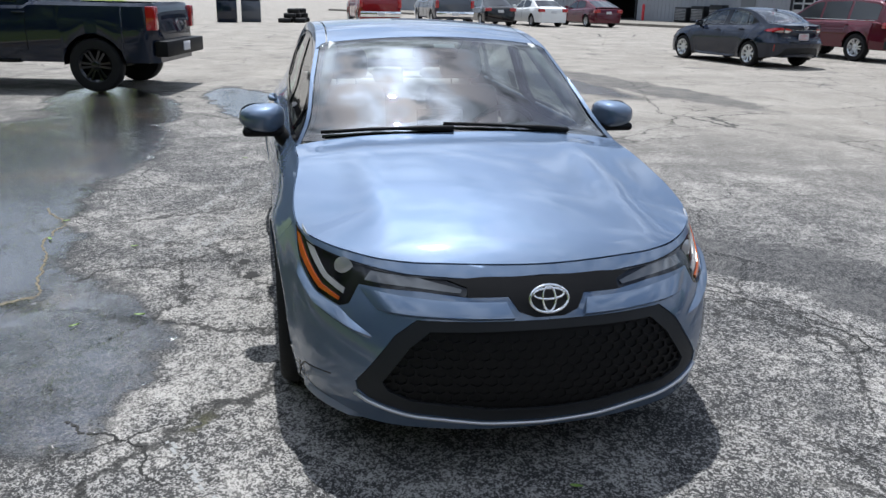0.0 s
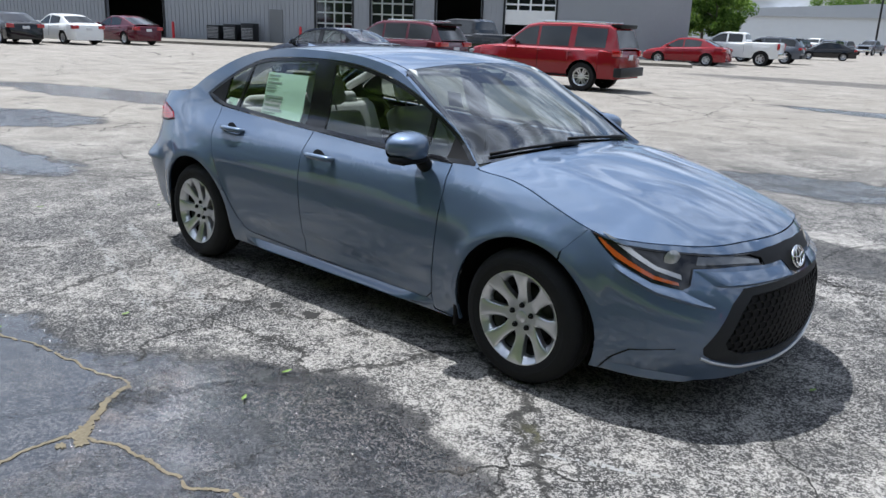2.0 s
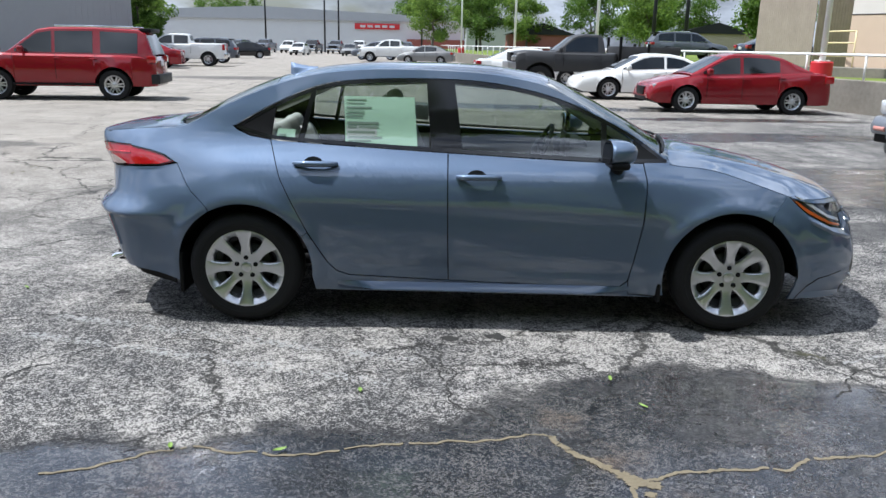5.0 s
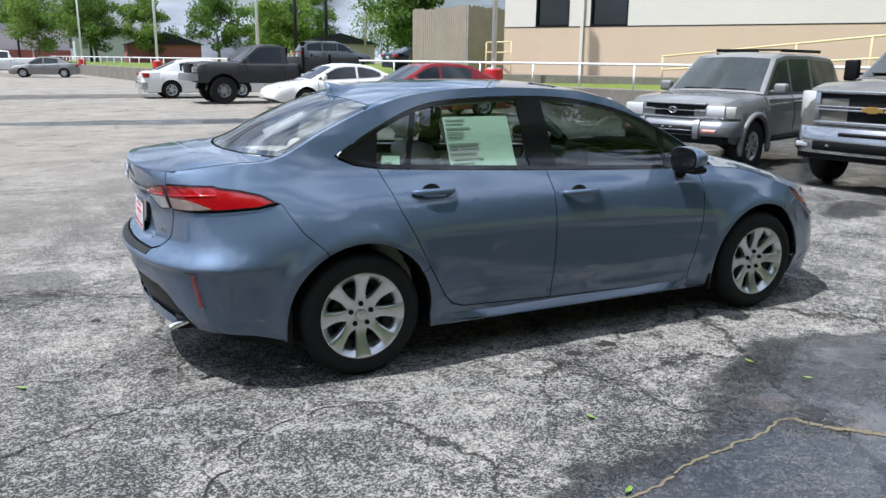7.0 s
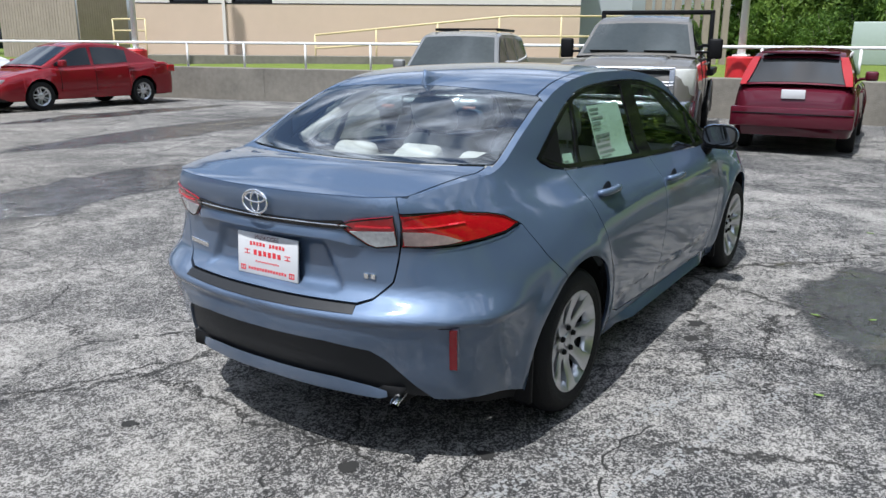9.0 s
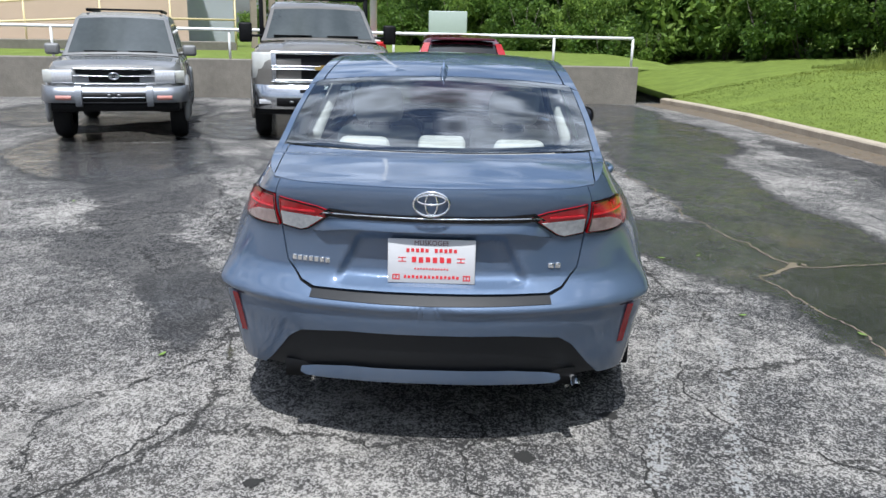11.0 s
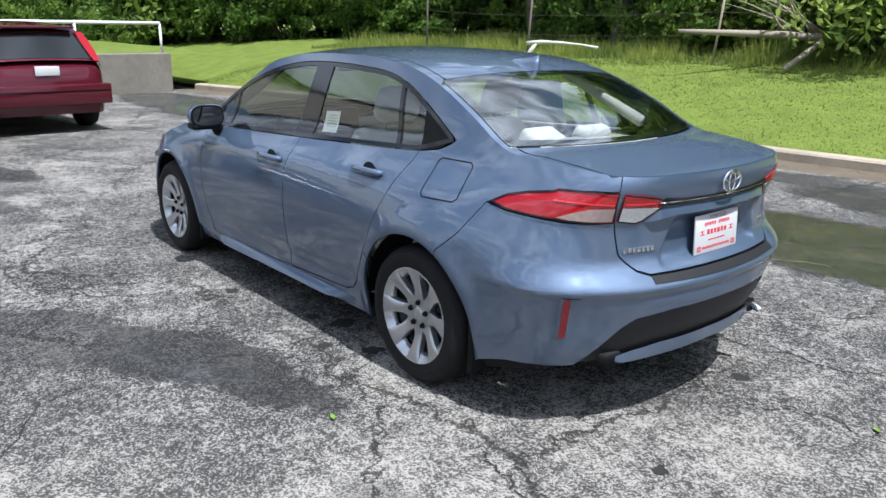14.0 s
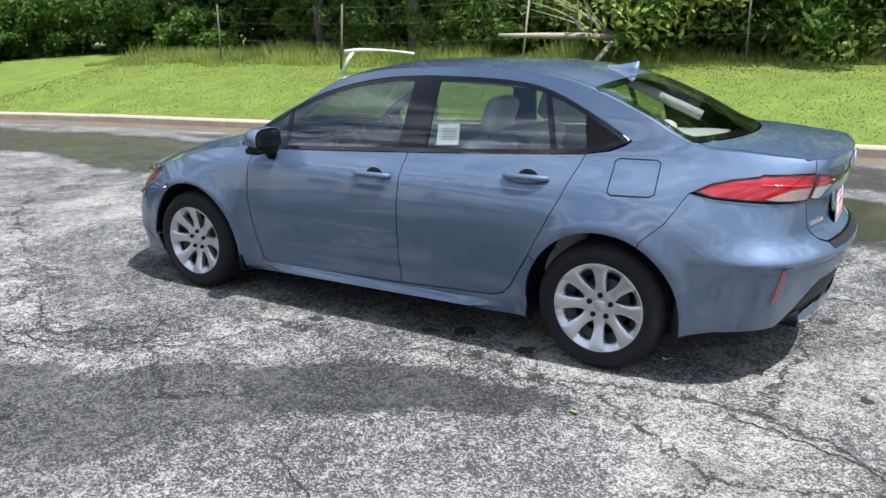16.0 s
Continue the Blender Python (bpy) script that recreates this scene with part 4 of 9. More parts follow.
# ---- its parts ----
def wheel(parent, x, y, sgn, R=WHEEL_R, width=0.205, rim_r=0.215, spokes=8, style="cover", rim_mat=None, nuts=True):
    """Tyre, rim with spokes, hub and nuts, facing sgn along y."""
    rim_mat = rim_mat or M["silver"]
    h = width / 2
    m = Matrix.Translation((x, y, R)) @ Matrix.Diagonal((1, sgn, 1, 1))
    bm = bmesh.new()
    prof = [(rim_r - 0.012, -h * 0.8), (rim_r + 0.01, -h * 0.95), (R * 0.86, -h), (R - 0.018, -h * 0.86), (R - 0.003, -h * 0.6), (R, -h * 0.3)]
    for g in (-0.22, 0.0, 0.22):
        prof += [(R, h * g - 0.008), (R - 0.007, h * g - 0.005), (R - 0.007, h * g + 0.005), (R, h * g + 0.008)]
    prof += [(R, h * 0.35), (R - 0.003, h * 0.6), (R - 0.018, h * 0.86), (R * 0.885, h * 0.985), (R * 0.875, h * 1.0), (R * 0.80, h * 1.005), (R * 0.795, h * 0.985), (rim_r + 0.022, h * 0.965), (rim_r + 0.008, h * 0.93), (rim_r - 0.012, h * 0.8)]
    lathe(bm, prof, 56, m=m)
    bmesh.ops.recalc_face_normals(bm, faces=bm.faces[:])
    ty = sharp(part("tyre", bm, M["rubber"], parent), 30)
    bm = bmesh.new()   # barrel and outer lip
    lathe(bm, [(rim_r - 0.012, h * 0.72), (rim_r + 0.004, h * 0.9), (rim_r + 0.006, h * 0.82), (rim_r - 0.01, h * 0.6)], 56, m=m)
    bmesh.ops.recalc_face_normals(bm, faces=bm.faces[:])
    part("rim", bm, rim_mat, parent)
    bm = bmesh.new()   # black dish put in for the shade behind the spokes, then the brake
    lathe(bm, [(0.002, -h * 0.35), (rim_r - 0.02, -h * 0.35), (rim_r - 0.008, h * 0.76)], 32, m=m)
    bmesh.ops.recalc_face_normals(bm, faces=bm.faces[:])
    part("wheel_shade_dish", bm, M["dark"], parent)
    bm = bmesh.new()
    lathe(bm, [(0.06, h * 0.16), (0.085, h * 0.14), (0.09, h * 0.04), (0.128, h * 0.03), (0.132, 0.0), (0.132, -h * 0.3)], 32, m=m)
    lathe(bm, [(0.150, h * 0.02), (0.164, h * 0.16), (0.176, h * 0.16), (0.190, h * 0.30)], 32, m=m)
    bmesh.ops.recalc_face_normals(bm, faces=bm.faces[:])
    part("brake_disc", bm, M["darksteel"], parent)
    bm = bmesh.new()
    rad = [0.030, 0.055, 0.074, 0.082, 0.088, 0.096, 0.108, 0.125, 0.145, 0.165, 0.180, 0.190, 0.202, rim_r - 0.001, rim_r + 0.004]
    half = [math.pi / 8] * 3 + [0.375, 0.325, 0.275, 0.232, 0.200, 0.188, 0.186, 0.190, 0.202, 0.202, 0.200, 0.200]
    rise = [0.058, 0.060, 0.0605, 0.061, 0.062, 0.0635, 0.067, 0.072, 0.0785, 0.085, 0.0895, 0.092, 0.0945, 0.0965, 0.0955]
    polar = lambda r, a, d: bm.verts.new(m @ Vector((r * math.cos(a), d * h / 0.1025, r * math.sin(a))))
    for k in range(spokes):
        a0 = k * math.tau / spokes + math.pi / 2
        rows, low = [], []
        for r, wd, d in zip(rad, half, rise):
            crown = 0.0 if r < 0.08 or r > 0.21 else min(1.0, (r - 0.08) / 0.03)
            rows.append([polar(r, a0 + q * wd, d - crown * (0.0065 if abs(q) == 1 else 0.0018 if abs(q) > 0.5 else 0.0)) for q in (-1, -0.82, -0.4, 0, 0.4, 0.82, 1)])
            low.append([polar(r, a0 + q * wd * (1 if r < 0.08 else 1.05), d - 0.034) for q in (-1, 1)])
        for i, (A, B) in enumerate(zip(rows, rows[1:])):
            for j in range(6):
                bm.faces.new((A[j], A[j + 1], B[j + 1], B[j]))
            if i >= 2:
                bm.faces.new((A[0], B[0], low[i + 1][0], low[i][0]))
                bm.faces.new((A[-1], low[i][1], low[i + 1][1], B[-1]))
        # the sloping lip between two spokes
        g0, g1 = a0 + 0.200, a0 + math.tau / spokes - 0.200
        lip = []
        for f in np.linspace(0, 1, 7):
            g = g0 + (g1 - g0) * f
            bow = 0.010 * (2 * abs(f - 0.5)) ** 3
            lip.append([polar(0.184 - bow, g, 0.050), polar(0.187 - bow, g, 0.068), polar(0.191 - bow, g, 0.075), polar(0.204, g, 0.088), polar(rim_r - 0.001, g, 0.0965), polar(rim_r + 0.004, g, 0.0955)])
        for A, B in zip(lip, lip[1:]):
            for j in range(5):
                bm.faces.new((A[j], A[j + 1], B[j + 1], B[j]))
    bmesh.ops.remove_doubles(bm, verts=bm.verts[:], dist=1e-4)
    bmesh.ops.recalc_face_normals(bm, faces=bm.faces[:])
    sharp(part("wheel_cover", bm, rim_mat, parent), 40)
    bm = bmesh.new()
    lathe(bm, [(0.001, h * 0.66), (0.023, h * 0.655), (0.028, h * 0.63), (0.030, h * 0.575), (0.034, h * 0.55)], 28, m=m)
    bmesh.ops.recalc_face_normals(bm, faces=bm.faces[:])
    sharp(part("hub_cap", bm, rim_mat, parent))
    for k in range(5 if nuts else 0):
        bm = bmesh.new()
        a = k * math.tau / 5 + math.pi / 2
        lathe(bm, [(0.001, 0.014), (0.010, 0.014), (0.0145, 0.0)], 8, m=m @ Matrix.Translation((0.055 * math.cos(a), h * 0.575, 0.055 * math.sin(a))))
        bmesh.ops.recalc_face_normals(bm, faces=bm.faces[:])
        part("wheel_nut", bm, M["dark"], parent)


def seat(parent, x, y, w=0.5):
    bm = bmesh.new()
    box(bm, (x - 0.28, y - w / 2, 0.36), (x + 0.26, y + w / 2, 0.54), 0.06, segs=3)
    tilt = Matrix.Translation((x - 0.24, y, 0.5)) @ Matrix.Rotation(radians(-20), 4, "Y")
    box(bm, (-0.075, -w * 0.47, 0.0), (0.075, w * 0.47, 0.56), 0.06, tilt, 3)
    part("seat", bm, M["seat"], parent)
    bm = bmesh.new()
    box(bm, (-0.045, -0.135, 0.60), (0.06, 0.135, 0.79), 0.05, tilt, 3)
    part("headrest", bm, M["seat"], parent)
    bm = bmesh.new()
    tube(bm, [tilt @ Vector((0, a, b)) for a, b in ((-0.06, 0.52), (-0.06, 0.68), (0.06, 0.68), (0.06, 0.52))], 0.006, 6)
    part("headrest_posts", bm, M["steel"], parent)


def emblem(parent, m, s=1.0):
    """Chrome badge of ovals, standing off along local x."""
    bm = bmesh.new()
    def ring(cy, cz, a, b, r):
        tube(bm, [m @ Vector((0.004, cy + a * math.cos(k * math.tau / 32), cz + b * math.sin(k * math.tau / 32))) for k in range(32)], r, 6, closed=True)
    ring(0, 0, 0.066 * s, 0.045 * s, 0.0055 * s)
    ring(0, 0, 0.022 * s, 0.041 * s, 0.0045 * s)
    ring(0, 0.016 * s, 0.052 * s, 0.018 * s, 0.0045 * s)
    return part("emblem", bm, M["chrome"], parent, "chrome oval badge")


def sedan(label, place, paint, detail=True, glass=None):
    car = thing("car", label, "car", place)
    glass = glass or M["glass"]
    step = 0.032 if detail else 0.11
    nose_w = lambda y, z: w_at(on_nose, y, z)
    tail_w = lambda y, z: w_at(on_tail, y, z)
    # inner shell, dark: shows in the gaps and behind the openings
    bm = bmesh.new()
    us = np.linspace(UF, UR, 142 if detail else 71)
    for sgn in (1, -1):
        grid = []
        for u in us:
            low = 0.20 if u < 1.75 else float(np.interp(u, [1.75, 2.3], [0.20, 0.31]))
            bx = -u
            for c in (WHEEL_X, -WHEEL_X):
                if abs(bx - c) < ARCH_R + 0.01 and abs(u) < 2.0:
                    low = max(low, WHEEL_R + math.sqrt((ARCH_R + 0.01) ** 2 - (bx - c) ** 2))
            hi = float(rail_z(np.array([u]))[0]) - 0.012
            if -0.99 < u < 1.42:
                hi = min(hi, belt(bx) - 0.01)
            zz = np.linspace(min(low, hi - 0.02), hi, 12)
            p = side(np.full(12, u), zz)
            inward = np.array([0.014 if u < -1.9 else (-0.014 if u > 2.0 else 0), 0.014 if abs(p[0][1]) > 0.05 else 0, 0])
            p = p - inward
            grid.append([bm.verts.new((q[0], max(q[1], 0) * sgn, q[2])) for q in p])
        for A, B in zip(grid, grid[1:]):
            for a, b, c, d in zip(A, A[1:], B[1:], B):
                bm.faces.new((a, d, c, b) if sgn > 0 else (a, b, c, d))
    part("inner_shell", bm, M["dark"], car)
    # wheel wells and floor pan
    bm = bmesh.new()
    for c in (WHEEL_X, -WHEEL_X):
        for sgn in (1, -1):
            A = [(c + (ARCH_R + 0.012) * math.cos(math.pi * k / 16), WHEEL_R + (ARCH_R + 0.012) * math.sin(math.pi * k / 16)) for k in range(17)]
            rows = [[bm.verts.new((x, yy * sgn, z)) for x, z in A] for yy in (0.835, 0.55)]
            for k in range(16):
                bm.faces.new((rows[0][k], rows[0][k + 1], rows[1][k + 1], rows[1][k]))
            bm.faces.new(rows[1])
    box(bm, (-0.97, -0.80, 0.19), (0.97, 0.80, 0.24))
    box(bm, (-2.18, -0.55, 0.27), (2.1, 0.55, 0.33))
    part("floor_pan", bm, M["dark"], car)

    bonnet_u = rail(-1.66, UF + 0.001, 30)
    # hood
    edge = rail_xy(-0.985, UF + 0.0, 46)
    cowl = [(1.085 - 0.20 * y * y, y) for y in np.linspace(-0.66, 0.66, 25)]
    hood_side = [p for p in edge if p[0] > 0.98]
    hood = hood_side + [(x, -y) for x, y in reversed(hood_side[:-1])] + cowl
    patch("hood", hood, on_top, paint, car, step=step, gap=0.003)
    # windscreen and rear window, roof
    Arail = rail_xy(-0.97, -0.33, 22)
    def wtop(y):
        return 0.36 - 0.12 * y * y
    ws_side = [(x, y - 0.022) for x, y in Arail if x > wtop(y) + 0.01]
    ws = ws_side + [(wtop(y), y) for y in np.linspace(ws_side[-1][1], -ws_side[-1][1], 15)] + [(x, -y) for x, y in reversed(ws_side)] + [(1.09 - 0.2 * y * y, y) for y in np.linspace(-0.64, 0.64, 15)]
    patch("windscreen", ws, on_top, M["screen"], car, "laminated glass windscreen", step=step, depth=0.004)
    Crail = rail_xy(0.98, 1.80, 30)
    def rtop(y):
        return -1.235 + 0.13 * y * y
    def rbase(y):
        return -1.845 + 0.38 * y * y
    rs = [(x, y - 0.030) for x, y in Crail if rbase(y) + 0.01 < x < rtop(y) - 0.01]
    rear = rs + [(rbase(y), y) for y in np.linspace(rs[-1][1], -rs[-1][1], 17)] + [(x, -y) for x, y in reversed(rs)] + [(rtop(y), y) for y in np.linspace(-rs[0][1], rs[0][1], 15)]
    patch("rear_window", rear, on_top, M["rearglass"], car, step=step, depth=0.004)
    # black band round the rear window
    inner = inset(dense(rear, 0.06), 0.045)
    ring_band("rear_window_band", dense(rear, 0.06), 0.05, on_top, M["gloss"], car, lift=-0.003)
    ring_band("windscreen_band", dense(ws, 0.06), 0.03, on_top, M["gloss"], car, lift=-0.003)
    rf = [(x, y - 0.055) for x, y in rail_xy(-0.37, 1.24, 40)]
    rf = [(x, y) for x, y in rf if rtop(y) + 0.005 < x < wtop(y) - 0.005]
    roof = rf + [(rtop(y), y) for y in np.linspace(rf[-1][1], -rf[-1][1], 15)] + [(x, -y) for x, y in reversed(rf)] + [(wtop(y), y) for y in np.linspace(-rf[0][1], rf[0][1], 15)]
    patch("roof", roof, on_top, paint, car, step=step)
    for sgn in (1, -1):   # rail strip between roof and door frames
        a = rail_xy(-0.37, 1.24, 40, sgn)
        b = [(x, y - 0.052 * sgn) for x, y in a]
        b = [(max(min(x, wtop(y) - 0.0), rtop(y)), y) for x, y in b]
        patch("roof_rail", a + b[::-1], on_top, paint, car, step=step, gap=0.001)
        # screen pillars and rear pillars, on the top surface
        a = [(x, y * sgn) for x, y in rail_xy(-0.985, -0.365, 20)]
        b = [(x, (abs(y) - 0.020) * sgn) for x, y in a]
        patch("screen_pillar", a + b[::-1], on_top, paint, car, step=step, gap=0.0005)
        a = [(x, y * sgn) for x, y in rail_xy(1.235, 1.80, 20)]
        b = [(x, (abs(y) - 0.028) * sgn) for x, y in a]
        patch("rear_pillar", a + b[::-1], on_top, paint, car, step=step, gap=0.0005)
    for sgn in (1, -1):
        cr = [(-1.84, sgn * 0.45), (-1.84, sgn * 0.600), (-1.60, sgn * 0.605), (-1.62, sgn * 0.57), (-1.78, sgn * 0.48)]
        patch("window_corner_seal", cr, on_top, M["gloss"], car, step=step, gap=0, depth=0, lift=-0.010)
    # boot lid: top and tail face
    trunk_y = lambda x: float(np.interp(x, [-2.35, -2.15, -1.75], [0.555, 0.575, 0.615]))
    te = [(x, trunk_y(x)) for x in np.linspace(-1.72, -2.16, 10)]
    def lip(y):
        return float(on_tail(np.array([tail_w(y, 1.02)]), np.array([1.02]))[0][0]) + 0.0
    ys = np.linspace(0.565, -0.565, 21)
    tl = [(rbase(y) - 0.012, y) for y in np.linspace(-te[0][1], te[0][1], 15)] + te + [(lip(y) + 0.004, y) for y in ys] + [(x, -y) for x, y in reversed(te)]
    patch("boot_lid", tl, on_top, paint, car, step=step, gap=0.002)
    lidz = rail_z(np.linspace(UR - tail_w(0.56, 1.0), UR, 14))
    lw = np.linspace(tail_w(0.56, 1.0), 0, 14)
    up = [(float(w), float(z)) for w, z in zip(lw, lidz)]
    up = up + [(-w, z) for w, z in reversed(up[:-1])]
    low = [(tail_w(y, z), z) for y, z in ((-0.56, 0.99), (-0.548, 0.86), (-0.525, 0.73), (-0.47, 0.672), (-0.42, 0.655), (0.42, 0.655), (0.47, 0.672), (0.525, 0.73), (0.548, 0.86), (0.56, 0.99))]
    patch("boot_face", up + low, on_tail, paint, car, step=0.016 if detail else step, gap=0.003)
    for sgn in (1, -1):   # shoulder beside the boot
        a = rail_xy(1.70, UR - tail_w(0.58, 1.0), 18, sgn)
        b = [(x, sgn * min(abs(y) - 0.002, trunk_y(x) + 0.003)) for x, y in a]
        patch("boot_shoulder", a + b[::-1], on_top, paint, car, step=step, gap=0.0005, lift=-0.0015)

    for sgn in (1, -1):
        fn = on_side(sgn)
        # front wing
        w = [(0.838, 0.945), (0.855, 0.83), (0.842, 0.62), (0.790, 0.285), (0.80, 0.20), (0.945, 0.195)]
        w += arc(WHEEL_X, 198, 59.5, 22)
        w += [(1.545, 0.672), (1.63, 0.775)] + [(-u, z) for u, z in rail(-1.635, -0.985, 18)] + [(0.97, 0.95)]
        patch("front_wing", w, fn, paint, car, step=step)
        # doors
        d = along(belt, 0.838, -0.232, 14) + [(-0.230, 0.80), (-0.224, 0.50), (-0.216, 0.262), (0.66, 0.240), (0.745, 0.245), (0.790, 0.285), (0.842, 0.62), (0.855, 0.83)]
        fd = patch("front_door", d, fn, paint, car, step=step)
        d = along(belt, -0.232, -1.215, 14) + [(-1.14, 0.82), (-0.995, 0.536), (-0.89, 0.36), (-0.84, 0.308), (-0.77, 0.285), (-0.216, 0.264), (-0.224, 0.50), (-0.230, 0.80)]
        rd = patch("rear_door", d, fn, paint, car, step=step)
        # rocker
        k = [(0.945, 0.185), (0.80, 0.20), (0.79, 0.285), (0.745, 0.245), (0.66, 0.240), (-0.216, 0.263), (-0.77, 0.285), (-0.84, 0.308), (-0.89, 0.36), (-0.995, 0.536)] + arc(-WHEEL_X, 31, -6, 10) + [(-0.962, 0.19), (-0.8, 0.185)]
        patch("rocker", k, fn, paint, car, step=step)
        sx = np.linspace(0.80, -0.84, 14)
        ledge("side_skirt", [(float(x), 0.250) for x in sx], [(float(x), 0.224) for x in sx], fn, 0.046, paint, car, under=0.035)
        # quarter panel with rear pillar side and roof side
        q = [(-1.215, 1.02), (-1.14, 0.82), (-0.995, 0.536)]
        q += arc(WHEEL_X * -1, 31, 118.5, 18)
        q += [(-1.538, 0.668), (-1.634, 0.757), (-1.717, 0.888)]
        q += [(-1.735, 0.895), (-1.80, 0.931), (-1.88, 0.952), (-1.98, 0.968), (-2.05, 0.974), (-(UR - tail_w(0.62, 0.98)), 0.979), (-(UR - tail_w(0.562, 0.98)), 0.979)]
        q += [(-u, z) for u, z in rail(UR - tail_w(0.562, 1.0), -0.985, 74)]
        q += [(0.995, 0.94)] + along(dlo, 0.985, -1.405, 44) + [(-1.425, 1.088), (-1.40, 1.068), (-1.33, 1.038)]
        patch("quarter_panel", q, fn, paint, car, step=step, gap=0.0012)
        # window surround: black frame, pillars, glass
        zt = lambda x: dlo(x) - 0.004
        loop = along(lambda x: belt(x) + 0.002, -1.33, 0.97, 30) + along(zt, 0.97, -1.40, 44) + [(-1.41, 1.080)]
        ring_band("window_trim", loop, 0.019, fn, M["gloss"], car, lift=0.001)
        bp = [(-0.150, belt(-0.15)), (-0.205, zt(-0.2)), (-0.36, zt(-0.36)), (-0.325, belt(-0.325))]
        patch("centre_pillar", bp, fn, M["gloss"], car, step=step, gap=0, lift=0.001)
        gl = [(-0.165, belt(-0.165) + 0.012), *along(lambda x: belt(x) + 0.012, -0.10, 0.62, 6), (0.62, zt(0.62) - 0.015), *along(lambda x: zt(x) - 0.012, 0.60, -0.22, 12)]
        patch("door_glass", gl, fn, glass, car, step=step, gap=0, depth=0.003, lift=-0.004)
        patch("quarter_light", [(0.635, belt(0.635) + 0.012), (0.79, belt(0.79) + 0.012), (0.79, zt(0.79) - 0.012), (0.635, zt(0.635) - 0.014)], fn, glass, car, step=step, gap=0, depth=0.003, lift=-0.004)
        patch("mirror_sail", [(0.79, belt(0.79)), (0.975, belt(0.975) + 0.002), *along(zt, 0.96, 0.79, 4)], fn, M["dark"], car, step=step, gap=0)
        patch("window_bar", [(0.612, belt(0.61)), (0.642, belt(0.64)), (0.642, zt(0.642)), (0.612, zt(0.612))], fn, M["gloss"], car, step=step, gap=0)
        gl = [*along(lambda x: belt(x) + 0.012, -1.04, -0.335, 6)[0:], (-0.35, zt(-0.35) - 0.012), *along(lambda x: zt(x) - 0.012, -0.4, -0.965, 10)]
        patch("door_glass", gl, fn, glass, car, step=step, gap=0, depth=0.003, lift=-0.004)
        patch("window_bar", [(-1.065, belt(-1.06)), (-1.035, belt(-1.03)), (-0.962, zt(-0.962)), (-0.99, zt(-0.99))], fn, M["gloss"], car, step=step, gap=0)
        gl = [*along(lambda x: belt(x) + 0.012, -1.205, -1.07, 4), *along(lambda x: zt(x) - 0.012, -0.995, -1.185, 6)]
        patch("quarter_light", gl, fn, glass, car, step=step, gap=0, depth=0.003, lift=-0.004)
        patch("pillar_cover", [(-1.215, belt(-1.215)), (-1.185, zt(-1.185)), *along(zt, -1.22, -1.39, 6), (-1.40, 1.080), (-1.33, 1.045)], fn, M["dark"], car, step=step, gap=0)
        # handles, with a dark disc colouring in the shade of each hollow
        for x0, zz in ((-0.062, 0.853), (-0.95, 0.905)):
            c = fn(np.array([x0]), np.array([zz]))[0]
            bm = bmesh.new()
            lathe(bm, [(0.001, -0.004), (0.035, -0.002), (0.047, 0.002)], 24, m=Matrix.Translation((c[0] - 0.012, c[1] + sgn * 0.001, c[2])) @ Matrix.Diagonal((1.15, sgn, 0.85, 1)))
            part("hollow_shade", bm, M["cabin"], fd if x0 > -0.5 else rd)
            bm = bmesh.new()
            pts = [c + np.array([dx, sgn * dy, 0.004 - abs(dx) * 0.03]) for dx, dy in ((-0.118, 0.004), (-0.10, 0.020), (-0.05, 0.033), (0.04, 0.034), (0.085, 0.026), (0.118, 0.004))]
            tube(bm, pts, [0.012, 0.016, 0.017, 0.017, 0.016, 0.012], 10)
            part("door_handle", bm, paint, fd if x0 > -0.5 else rd)
        # mirror
        mp = np.array([0.645, 0.893 * sgn, 1.008])
        bm = bmesh.new()
        bmesh.ops.create_uvsphere(bm, u_segments=24, v_segments=14, radius=1)
        for v in bm.verts:
            x, y, z = v.co
            s = lambda q: math.copysign(abs(q) ** 0.75, q)
            v.co = (mp[0] + 0.125 * (s(x) if x > 0 else max(x, -0.2)), mp[1] + sgn * 0.108 * s(y) * (1 - 0.25 * max(x, 0)), mp[2] + 0.066 * s(z) * (1 - 0.18 * y))
        mir = part("wing_mirror", bm, paint, car)
        bm = bmesh.new()
        bmesh.ops.create_circle(bm, cap_ends=True, segments=24, radius=1)
        for v in bm.verts:
            x, y, _ = v.co
            s = lambda q: math.copysign(abs(q) ** 0.7, q)
            v.co = (mp[0] - 0.026, mp[1] + sgn * 0.105 * s(x), mp[2] + 0.066 * s(y))
        part("mirror_frame", bm, M["dark"], mir)
        bm = bmesh.new()
        bmesh.ops.create_circle(bm, cap_ends=True, segments=24, radius=1)
        for v in bm.verts:
            x, y, _ = v.co
            v.co = (mp[0] - 0.0335, mp[1] + sgn * 0.092 * s(x), mp[2] + 0.055 * s(y))
        bmesh.ops.rotate(bm, verts=bm.verts[:], cent=(mp[0] - 0.0335, mp[1], mp[2]), matrix=Matrix.Rotation(radians(4), 3, "Y") @ Matrix.Rotation(radians(-3 * sgn), 3, "Z"))
        part("mirror_glass", bm, M["mirror"], mir)
        bm = bmesh.new()
        box(bm, (mp[0] - 0.03, mp[1] - 0.095, mp[2] - 0.082), (mp[0] + 0.08, mp[1] + 0.095, mp[2] - 0.040), 0.02)
        tube(bm, [(0.675, sgn * 0.83, 0.965), (0.690, sgn * 0.80, 0.915), (0.70, sgn * 0.77, 0.885)], [0.036, 0.036, 0.034], 10)
        part("mirror_foot", bm, M["dark"], mir)
